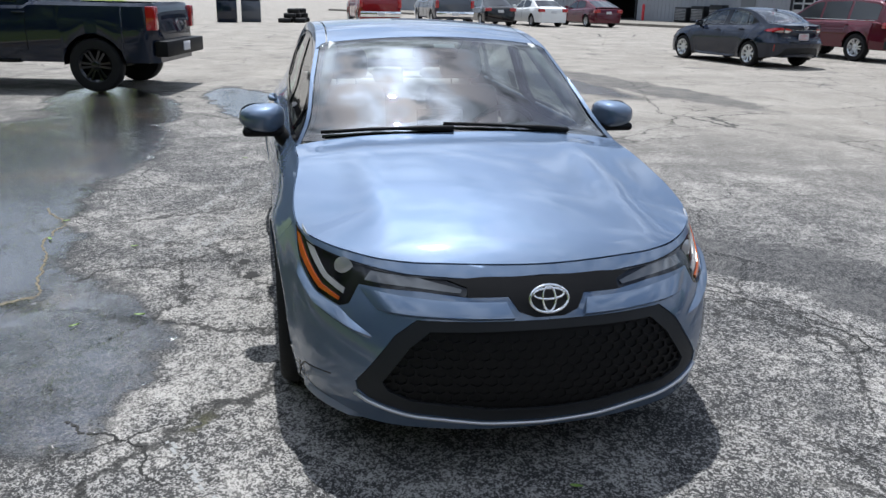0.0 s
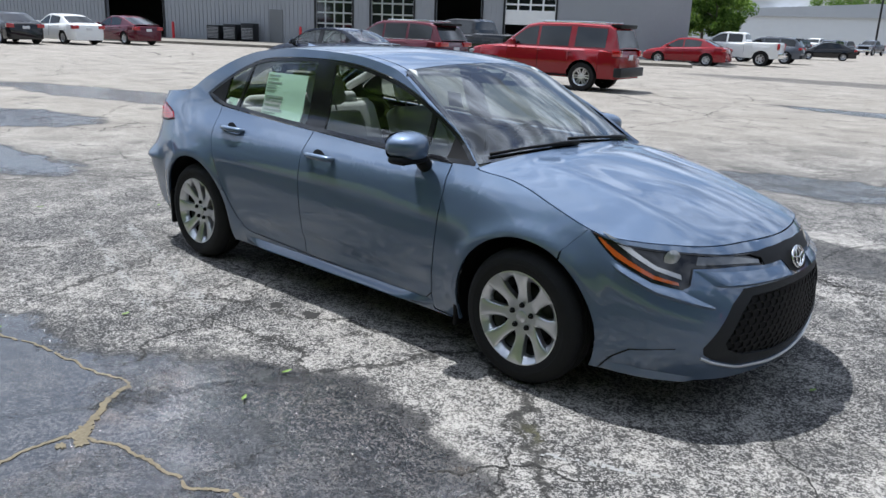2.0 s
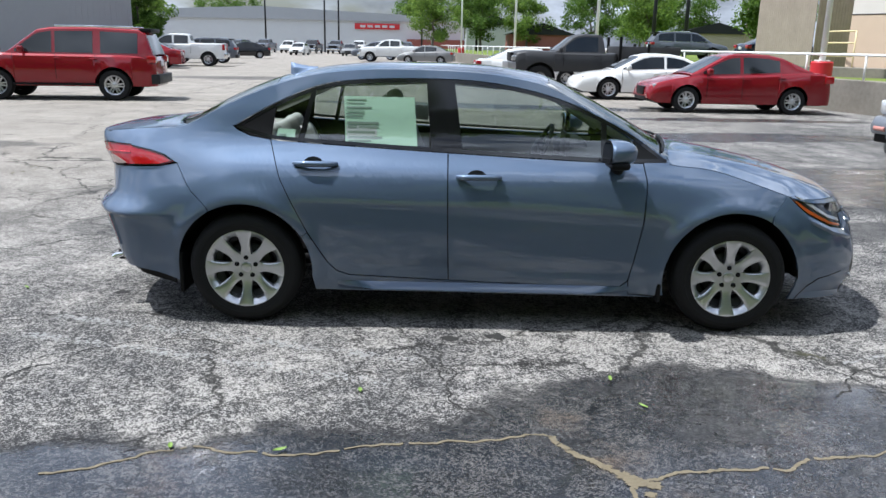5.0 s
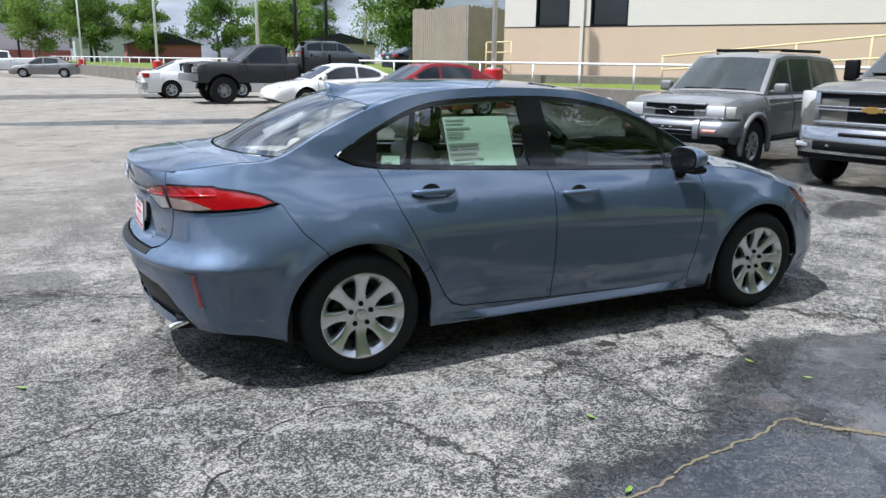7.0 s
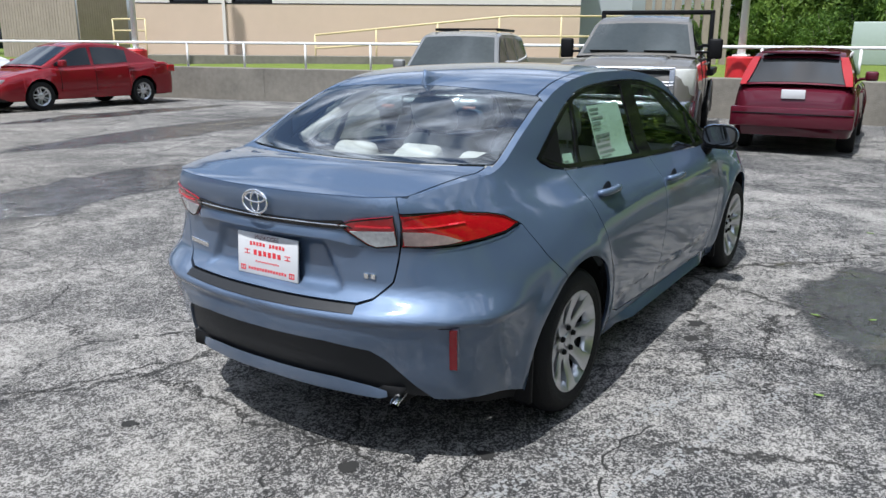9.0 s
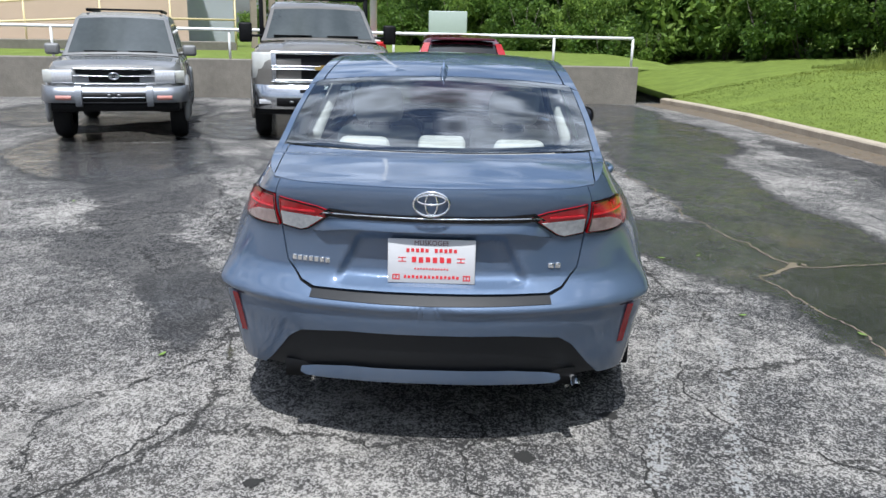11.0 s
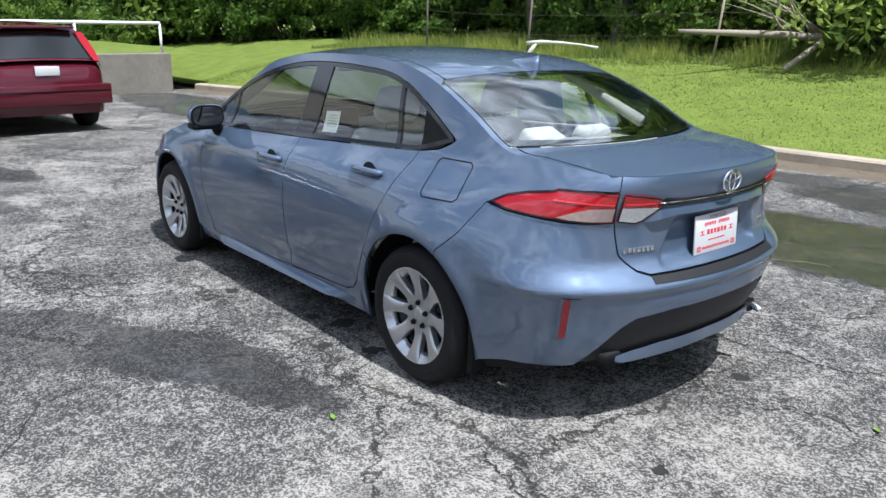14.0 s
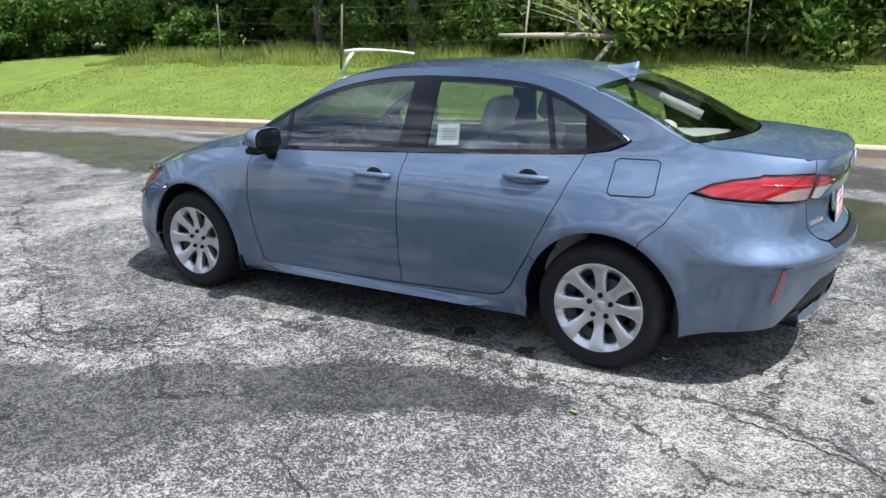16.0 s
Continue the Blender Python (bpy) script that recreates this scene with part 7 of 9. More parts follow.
def bow(v, name, W, x, z0, z1, material, round_=0.10, wrap=0.0, thick=0.06, y0=None, label="", lean=0.0):
    """A bar across the front of a vehicle, bent back towards its ends."""
    bm = bmesh.new()
    n = 28
    ys = np.linspace(-W, W, n + 1) if y0 is None else np.linspace(y0, W, 9)
    ref = W if y0 is None else max(abs(y0), abs(W))
    r = min(0.018, (z1 - z0) * 0.3)
    rows = []
    for y in ys:
        t = abs(y) / 1.0
        xx = x - round_ * t * t - wrap * max(0.0, (abs(y) / ref - 0.82) / 0.18) ** 2
        rows.append([bm.verts.new((xx + d, y, z)) for d, z in ((-thick, z1), (-r - lean, z1), (-lean * 0.8, z1 - r), (0, (z0 + z1) / 2), (-lean * 0.3, z0 + r), (-r - lean * 0.3, z0), (-thick, z0))])
    for A, B in zip(rows, rows[1:]):
        for i in range(7):
            bm.faces.new((A[i], B[i], B[(i + 1) % 7], A[(i + 1) % 7]))
    bm.faces.new(rows[0])
    bm.faces.new(rows[-1][::-1])
    bmesh.ops.recalc_face_normals(bm, faces=bm.faces[:])
    return sharp(part(name, bm, material, v, label), 50)


def flares(v, s, material, r=0.045):
    """Rounded lips over the four wheel arches."""
    for c in s["wb"]:
        for sg in (1, -1):
            bm = bmesh.new()
            q = s["R"] + s.get("arch", 0.07) + 0.012
            tube(bm, [(c + q * math.cos(a), sg * (s["W"] + 0.005), s["R"] + q * math.sin(a)) for a in np.linspace(-0.25, math.pi + 0.25, 22)], [r * 0.7] + [r] * 20 + [r * 0.7], 8)
            part("arch_flare", bm, material, v)


def heavy_front(v, paint):
    """Two-storey grille, chrome bumper with slot and intake, tall hazy lamps."""
    bow(v, "grille_back", 0.70, 2.865, 0.85, 1.235, M["dark"], 0.05)
    for z0, z1 in ((0.825, 0.872), (0.995, 1.020), (1.032, 1.058), (1.205, 1.250)):
        bow(v, "grille_bar", 0.71, 2.915, z0, z1, M["steelbright"], 0.05)
    for sg in (1, -1):
        a, b = sorted((sg * 0.655, sg * 0.72))
        bow(v, "grille_upright", b, 2.912, 0.83, 1.245, M["steelbright"], 0.05, y0=a)
        a, b = sorted((sg * 0.725, sg * 0.985))
        bow(v, "headlight", b, 2.90, 0.865, 1.225, M["hazy"], 0.10, wrap=0.10, thick=0.22, y0=a, label="large hazy yellowed headlight")
        a, b = sorted((sg * 0.86, sg * 0.99))
        bow(v, "indicator", b, 2.885, 1.07, 1.20, M["hazyamber"], 0.10, wrap=0.10, thick=0.2, y0=a)
        a, b = sorted((sg * 0.74, sg * 0.90))
        bow(v, "fog_light", b, 3.005, 0.52, 0.61, M["lensbright"], 0.12, y0=a)
        bow(v, "fog_light_frame", b + 0.012, 3.000, 0.505, 0.625, M["dark"], 0.12, y0=a - 0.012)
    bow(v, "front_bumper", 0.995, 3.01, 0.46, 0.80, M["bumperchrome"], 0.12, wrap=0.22, thick=0.16, label="scuffed chrome bumper", lean=0.05)
    bow(v, "bumper_slot", 0.34, 3.016, 0.695, 0.738, M["dark"], 0.12)
    bow(v, "bumper_intake", 0.66, 3.013, 0.50, 0.635, M["dark"], 0.12)
    bow(v, "lower_valance", 0.90, 2.93, 0.385, 0.47, M["dark"], 0.12, thick=0.2)
    for sg in (1, -1):
        bm = bmesh.new()
        tube(bm, [(2.95, sg * 0.44, 0.55), (3.03, sg * 0.44, 0.57), (2.95, sg * 0.50, 0.57)], 0.014, 6)
        part("tow_hook", bm, M["steel"], v)
    bm = bmesh.new()
    prism(bm, [(-0.125, 1.0), (-0.055, 1.0), (-0.055, 0.985), (0.055, 0.985), (0.055, 1.0), (0.125, 1.0), (0.125, 1.050), (0.055, 1.050), (0.055, 1.066), (-0.055, 1.066), (-0.055, 1.050), (-0.125, 1.050)], 0, 0.02, Matrix.Translation((2.935, 0, 0)) @ Matrix.Rotation(radians(90), 4, "Z"))
    part("badge", bm, M["gold"], v, "gold cross-shaped badge", smooth=False)
    bm = bmesh.new()     # raised middle of the hood
    rows = []
    for x in np.linspace(1.5, 2.80, 9):
        z = float(np.interp(x, [1.42, 2.3, 2.7, 2.86], [1.34, 1.32, 1.25, 1.12])) + 0.03
        e = 0.028 * math.sin(math.pi * min(1, (x - 1.45) / 0.5) / 2) * (1 if x < 2.7 else 0.4)
        rows.append([bm.verts.new((x, y, z + d)) for y, d in ((-0.56, 0), (-0.50, e), (-0.25, e + 0.006), (0, e + 0.008), (0.25, e + 0.006), (0.50, e), (0.56, 0))])
    for A, B in zip(rows, rows[1:]):
        for i in range(6):
            bm.faces.new((A[i], B[i], B[i + 1], A[i + 1]))
    bmesh.ops.recalc_face_normals(bm, faces=bm.faces[:])
    part("hood_bulge", bm, paint, v)


def old_front(v, paint):
    """Slim barred grille between square lamps, bright wrap bumper."""
    bow(v, "grille_back", 0.47, 2.125, 0.79, 0.985, M["dark"], 0.05)
    for z0, z1 in ((0.780, 0.796), (0.884, 0.894), (0.972, 0.998)):
        bow(v, "grille_bar", 0.50, 2.160, z0, z1, M["steelbright"], 0.05)
    bm = bmesh.new()
    tube(bm, [(2.172, 0.062 * math.cos(k * math.tau / 24), 0.890 + 0.042 * math.sin(k * math.tau / 24)) for k in range(24)], 0.009, 6, closed=True)
    tube(bm, [(2.172, 0.03 * math.cos(k * math.tau / 24), 0.890 + 0.038 * math.sin(k * math.tau / 24)) for k in range(24)], 0.007, 6, closed=True)
    part("badge", bm, M["steelbright"], v, "oval badge")
    for sg in (1, -1):
        a, b = sorted((sg * 0.515, sg * 0.765))
        bow(v, "headlight", b, 2.165, 0.790, 0.965, M["lensbright"], 0.08, thick=0.14, y0=a, label="square clear headlight")
        a, b = sorted((sg * 0.77, sg * 0.885))
        bow(v, "indicator", b, 2.145, 0.795, 0.960, M["hazy"], 0.10, wrap=0.05, thick=0.18, y0=a)
        a, b = sorted((sg * 0.53, sg * 0.72))
        bow(v, "fog_light", b, 2.315, 0.585, 0.645, M["fogred"], 0.10, y0=a)
        a, b = sorted((sg * 0.40, sg * 0.48))
        bow(v, "bumper_horn", b, 2.325, 0.50, 0.775, M["greysilver"], 0.10, thick=0.12, y0=a, lean=0.05)
    bow(v, "front_bumper", 0.93, 2.30, 0.545, 0.760, M["greysilver"], 0.10, wrap=0.24, thick=0.16, label="dull silver wrap-round bumper", lean=0.06)
    bow(v, "lower_intake", 0.39, 2.308, 0.560, 0.680, M["dark"], 0.10)
    bow(v, "intake_bar", 0.38, 2.314, 0.612, 0.626, M["greysilver"], 0.10, thick=0.03)
    for y in (-0.06, 0.06):
        bm = bmesh.new()
        box(bm, (2.31, y - 0.02, 0.645), (2.325, y + 0.02, 0.665), 0.004)
        part("plate_bolt", bm, M["steel"], v)
    bow(v, "lower_valance", 0.80, 2.20, 0.43, 0.55, M["dark"], 0.10, thick=0.2)


M["steelbright"] = mat("bright_trim", (0.40, 0.41, 0.43), 0.22, 0.85, var=0.12, scale=12)
M["bumperchrome"] = mat("scuffed_chrome", (0.52, 0.53, 0.55), 0.16, 0.95, var=0.2, scale=8)
M["greysilver"] = mat("dull_silver_trim", (0.24, 0.25, 0.27), 0.35, 0.6, coat=0.3, var=0.2, scale=6)
M["hazy"] = mat("hazy_lens", (0.50, 0.50, 0.465), 0.25, 0.1, coat=0.8, var=0.25, scale=14)
M["hazyamber"] = mat("faded_amber_lens", (0.42, 0.25, 0.12), 0.25, coat=0.8, var=0.2, scale=14)
M["fogred"] = mat("pale_red_lens", (0.50, 0.22, 0.18), 0.2, coat=0.8, var=0.3, scale=30)
M["carpane"] = mat("grey_green_car_glass", (0.045, 0.052, 0.050), 0.05, spec=1.0, var=0.5, scale=2.2)
M["gold"] = mat("gold_badge", (0.55, 0.36, 0.10), 0.3, 0.9)
M["darkglass"] = mat("dark_car_glass", (0.012, 0.014, 0.015), 0.04, spec=0.7)
PAINT = {k: car_paint("paint_" + k, c, m_) for k, c, m_ in (
    ("navy", (0.006, 0.011, 0.026), 0.3), ("red", (0.21, 0.007, 0.013), 0.25), ("maroon", (0.085, 0.008, 0.018), 0.3), ("black", (0.010, 0.010, 0.011), 0.1), ("white", (0.72, 0.72, 0.70), 0.0),
    ("silver", (0.21, 0.21, 0.207), 0.5), ("grey", (0.07, 0.072, 0.076), 0.2), ("champagne", (0.158, 0.148, 0.134), 0.45), ("steel", (0.09, 0.10, 0.12), 0.4))}
PAINT["matte"] = mat("matt_dark_grey", (0.022, 0.0225, 0.025), 0.55, var=0.2, scale=4)

SUV = dict(W=0.955, xr=-2.42, xf=2.28, low=0.36, wb=(1.395, -1.395), R=0.385, cat="car",
           deck=[(-2.42, 0.95), (-2.36, 1.08), (-2.0, 1.13), (0.9, 1.14), (1.2, 1.15), (1.9, 1.09), (2.16, 1.02), (2.28, 0.86)],
           roof=[(-2.38, 1.13), (-2.20, 1.66), (-2.0, 1.76), (-1.0, 1.80), (0.1, 1.78), (0.42, 1.72), (1.15, 1.16)],
           windows=((0.06, 0.93), (-0.92, -0.02), (-2.0, -1.10)), handles=(-0.1, -0.95), seams=(0.98, -0.03, -0.98), rim=M["silver"],
           bits=(("tail_light", (-2.44, 0.66, 0.95), (-2.22, 0.90, 1.12), M["red"]), ("headlight", (2.02, 0.62, 0.82), (2.25, 0.88, 0.97), M["lens"]), ("grille", (2.22, -0.5, 0.72), (2.31, 0.5, 0.95), M["dark"], 1),
                 ("rear_bumper", (-2.52, -0.88, 0.42), (-2.30, 0.88, 0.66), M["greyplastic"], 1), ("licence_plate", (-2.445, -0.16, 0.86), (-2.43, 0.16, 1.0), M["white"], 1), ("roof_bar", (-1.9, 0.60, 1.80), (0.0, 0.64, 1.85), M["chrome"]),
                 ("side_step", (-1.0, 0.86, 0.38), (1.0, 0.98, 0.43), M["dark"]), ("spoiler", (-2.32, -0.62, 1.70), (-2.02, 0.62, 1.80), M["dark"], 1)))
CROSS = dict(SUV, xr=-2.40, xf=2.42, deck=[(-2.40, 0.9), (-2.33, 1.05), (-2.0, 1.12), (1.0, 1.05), (1.4, 1.06), (2.0, 0.97), (2.3, 0.88), (2.42, 0.72)],
             roof=[(-2.34, 1.10), (-2.02, 1.56), (-1.8, 1.66), (-1.0, 1.72), (0.2, 1.69), (0.5, 1.62), (1.38, 1.07)], windows=((0.1, 1.05), (-0.9, 0.02), (-1.95, -1.0)),
             bits=(("tail_light", (-2.42, 0.45, 0.93), (-2.20, 0.93, 1.08), M["red"]), ("rear_bumper", (-2.47, -0.86, 0.38), (-2.3, 0.86, 0.60), M["greyplastic"], 1), ("licence_plate", (-2.43, -0.16, 0.78), (-2.405, 0.16, 0.92), M["white"], 1), ("roof_bar", (-1.7, 0.62, 1.71), (0.0, 0.65, 1.755), M["chrome"]), ("spoiler", (-2.2, -0.6, 1.60), (-1.85, 0.6, 1.68), M["dark"], 1), ("chrome_line", (-1.9, 0.885, 1.12), (0.9, 0.90, 1.135), M["chrome"])))
SEDAN = dict(W=0.90, xr=-2.35, xf=2.30, low=0.24, wb=(1.345, -1.345), R=0.325, arch=0.06,
             deck=[(-2.35, 0.72), (-2.30, 0.93), (-2.15, 1.02), (-1.6, 1.04), (-0.6, 0.97), (0.6, 0.92), (1.1, 0.93), (1.7, 0.83), (2.1, 0.72), (2.24, 0.64), (2.30, 0.50)],
             roof=[(-1.85, 1.03), (-1.05, 1.38), (-0.7, 1.45), (-0.2, 1.475), (0.15, 1.46), (0.4, 1.40), (1.25, 0.94)],
             windows=((0.02, 0.95), (-0.98, -0.06)), handles=(-0.12, -1.0), seams=(0.85, -0.04, -1.0), spokes=5, rim=M["silver"],
             bits=(("headlight", (1.86, 0.52, 0.56), (2.19, 0.80, 0.70), M["lens"]), ("grille", (2.22, -0.36, 0.42), (2.32, 0.36, 0.62), M["dark"], 1), ("tail_light", (-2.35, 0.52, 0.78), (-2.12, 0.86, 0.96), M["red"]), ("lower_grille", (2.22, -0.55, 0.28), (2.31, 0.55, 0.38), M["dark"], 1), ("licence_plate", (-2.37, -0.16, 0.72), (-2.345, 0.16, 0.86), M["white"], 1)))
COUPE = dict(SEDAN, xr=-2.35, xf=2.38, deck=[(-2.35, 0.66), (-2.3, 0.86), (-2.15, 0.96), (-1.5, 0.98), (-0.6, 0.93), (0.6, 0.88), (1.15, 0.88), (1.8, 0.79), (2.2, 0.68), (2.34, 0.58), (2.38, 0.45)],
             roof=[(-1.75, 0.98), (-0.95, 1.32), (-0.6, 1.385), (-0.2, 1.40), (0.1, 1.385), (0.35, 1.33), (1.2, 0.89)], windows=((-0.35, 0.92), (-1.2, -0.43)), handles=(-0.1,), seams=(0.95, -0.4))
TRUCK = dict(W=0.99, xr=-2.85, xf=2.85, low=0.46, wb=(1.87, -1.87), R=0.415, square=14, bed=(-2.78, -0.95),
             deck=[(-2.85, 1.10), (-2.82, 1.36), (-0.92, 1.36), (-0.88, 1.30), (1.3, 1.27), (1.42, 1.28), (2.3, 1.24), (2.75, 1.16), (2.85, 0.98)],
             roof=[(-0.92, 1.32), (-0.80, 1.80), (-0.65, 1.88), (0.2, 1.90), (0.55, 1.86), (0.72, 1.80), (1.42, 1.29)], windows=((0.20, 1.08), (-0.72, 0.10)), handles=(0.05, -0.78), seams=(1.15, 0.12, -0.86), spokes=6, ratio=0.62, mirror=1.05,
             bits=(("tail_light", (-2.87, 0.80, 0.96), (-2.72, 0.96, 1.32), M["red"]), ("rear_bumper", (-3.02, -0.92, 0.56), (-2.82, 0.92, 0.80), M["chrome"], 1), ("headlight", (2.62, 0.66, 0.86), (2.86, 0.96, 1.08), M["lens"]), ("grille", (2.78, -0.62, 0.78), (2.90, 0.62, 1.12), M["dark"], 1), ("front_bumper", (2.76, -0.93, 0.50), (2.99, 0.93, 0.74), M["chrome"], 1), ("side_step", (-0.7, 0.84, 0.44), (1.3, 1.0, 0.49), M["dark"]), ("licence_plate", (-3.03, -0.16, 0.62), (-3.015, 0.16, 0.76), M["white"], 1)))


def at(x, y, heading, z=0.0):
    return pose(x, y, z, 0, 0, heading)


# parked near the workshop
sedan("dark navy four-door sedan with black alloy wheels", at(-15.26, 11.78, 187.4), PAINT["navy"], detail=False)
vehicle("car", "bright red off-road estate with roof bars and alloy wheels", at(-10.32, 15.95, 189.4), PAINT["red"], SUV)
vehicle("car", "dark red crossover seen from its tail", at(-17.0, 16.3, 188), PAINT["maroon"], CROSS)
vehicle("pickup_truck", "black crew-cab pickup truck", at(-19.0, 22.3, 186), PAINT["black"], TRUCK)
vehicle("pickup_truck", "navy blue pickup truck with black wheels", at(-10.33, -5.06, 257), PAINT["navy"], dict(TRUCK, rim=M["gloss"], bits=TRUCK["bits"][:1] + (("rear_bumper", (-3.02, -0.92, 0.56), (-2.82, 0.92, 0.80), M["dark"], 1),) + TRUCK["bits"][2:]))
vehicle("pickup_truck", "red pickup truck beside the workshop", at(-35.2, 4.4, 180), PAINT["red"], TRUCK)
vehicle("pickup_truck", "dark grey pickup truck beside the workshop", at(-37.1, 8.3, 180), PAINT["steel"], TRUCK)
vehicle("car", "dark sedan beside the workshop", at(-40.2, 11.7, 180), PAINT["black"], SEDAN)
vehicle("car", "white sedan beside the workshop", at(-40.0, 14.4, 186), PAINT["white"], SEDAN)
vehicle("car", "dark red hatchback beside the workshop", at(-40.2, 17.7, 186), PAINT["maroon"], dict(SEDAN, roof=[(-2.2, 1.05), (-1.0, 1.40), (-0.6, 1.48), (-0.2, 1.49), (0.15, 1.46), (0.4, 1.40), (1.35, 0.94)]))
# parked along the wall
vehicle("car", "red sedan with tinted windows parked by the wall", at(7.05, 16.0, 181), PAINT["red"], SEDAN)
vehicle("car", "white two-door coupe parked by the wall", at(5.97, 20.6, 182), PAINT["white"], COUPE)
vehicle("car", "white hatchback with a pale blue bumper", at(3.1, 28.6, 2), PAINT["white"], dict(SEDAN, bits=SEDAN["bits"] + (("rear_bumper", (-2.42, -0.85, 0.36), (-2.2, 0.85, 0.62), M["lens"], 1),)))
ram = vehicle("pickup_truck", "matt dark grey lifted pickup truck with a stake bed", at(4.66, 24.5, 182, 0.0), PAINT["matte"],
              dict(TRUCK, xr=-1.0, xf=2.75, low=0.72, R=0.46, arch=0.10, bed=None, wb=(1.78, -1.78), glass=M["darkglass"], tow=False, rim=M["steel"], ratio=0.5, tw=0.32,
                   deck=[(-1.0, 1.36), (1.1, 1.36), (1.25, 1.38), (2.2, 1.40), (2.6, 1.34), (2.75, 1.18)], roof=[(-0.55, 1.38), (-0.45, 1.92), (-0.3, 1.99), (0.2, 2.0), (0.45, 1.96), (0.58, 1.91), (1.22, 1.39)], windows=((-0.28, 0.86),), handles=(-0.2,), seams=(0.95, -0.38),
                   bits=(("stake_bed", (-3.2, -0.98, 1.05), (-1.02, 0.98, 1.62), M["cabin"], 1), ("bed_post", (-1.1, 0.93, 1.0), (-1.0, 1.01, 1.95), M["dark"]), ("bed_post", (-2.1, 0.93, 1.0), (-2.0, 1.01, 1.72), M["dark"]), ("front_bumper", (2.62, -0.95, 0.78), (2.92, 0.95, 1.02), M["steel"], 1), ("headlight", (2.55, 0.66, 1.06), (2.78, 0.92, 1.24), M["lens"]), ("grille", (2.68, -0.55, 1.05), (2.80, 0.55, 1.34), M["dark"], 1), ("chassis", (-3.0, -0.5, 0.8), (-0.9, 0.5, 1.02), M["dark"], 1))))
OLD = dict(SUV, xr=-2.28, xf=2.12, W=0.89, low=0.42, wb=(1.335, -1.335), R=0.375, ratio=0.56, spokes=5, glass=M["carpane"],
           deck=[(-2.28, 0.95), (-2.22, 1.08), (0.9, 1.09), (1.1, 1.10), (1.8, 1.06), (2.06, 1.00), (2.12, 0.88)], roof=[(-2.22, 1.09), (-2.05, 1.58), (-1.9, 1.68), (-1.0, 1.72), (0.0, 1.71), (0.32, 1.66), (0.98, 1.11)],
           windows=((-0.02, 0.82), (-0.86, -0.1), (-1.95, -0.98)), mirror=0.72,
           bits=(("roof_bar", (-1.7, 0.52, 1.74), (-0.1, 0.56, 1.79), M["dark"]), ("cross_bar", (-0.25, -0.56, 1.76), (-0.2, 0.56, 1.79), M["dark"], 1), ("side_step", (-0.9, 0.8, 0.42), (0.9, 0.95, 0.47), M["dark"]), ("wiper", (0.88, 0.1, 1.17), (0.95, 0.5, 1.185), M["dark"]), ("wiper", (0.88, -0.45, 1.17), (0.95, -0.05, 1.185), M["dark"], 1)))
old = vehicle("car", "old silver off-road estate with a dented front wing", at(6.35 + 1.335 * 0.95, 4.82 + 1.335 * 0.31, 198), PAINT["silver"], OLD)
old_front(old, PAINT["silver"])
flares(old, OLD, PAINT["silver"])
HD = dict(TRUCK, W=1.0, xr=-1.15, xf=2.86, low=0.55, R=0.41, wb=(1.95, -1.95), bed=None, glass=M["carpane"], tow=True, mirror=1.02, mirror_mat=M["dark"],
          deck=[(-1.15, 1.34), (1.3, 1.33), (1.42, 1.34), (2.3, 1.32), (2.7, 1.25), (2.86, 1.12)], roof=[(-1.1, 1.36), (-0.98, 1.86), (-0.8, 1.94), (0.2, 1.97), (0.55, 1.93), (0.75, 1.87), (1.45, 1.36)], windows=((0.18, 1.1), (-0.9, 0.08)),
          bits=(("flatbed", (-3.2, -1.05, 1.0), (-1.25, 1.05, 1.12), M["dark"], 1), ("headboard_post", (-1.3, 0.92, 1.1), (-1.22, 1.0, 2.12), M["dark"]), ("headboard_rail", (-1.3, -1.0, 2.06), (-1.22, 1.0, 2.14), M["dark"], 1), ("headboard_rail", (-1.3, -1.0, 1.5), (-1.22, 1.0, 1.56), M["dark"], 1), ("toolbox", (-2.2, -0.6, 1.12), (-1.4, 0.6, 1.6), M["steel"], 1), ("wiper", (1.36, 0.12, 1.44), (1.42, 0.6, 1.455), M["dark"]), ("wiper", (1.36, -0.7, 1.44), (1.42, -0.2, 1.455), M["dark"], 1)))
heavy = vehicle("pickup_truck", "champagne silver heavy pickup truck with a flat bed", at(7.15 + 1.95 * 0.975, 2.08 + 1.95 * 0.22, 192.5), PAINT["champagne"], HD)
heavy_front(heavy, PAINT["champagne"])
flares(heavy, HD, PAINT["champagne"], 0.03)
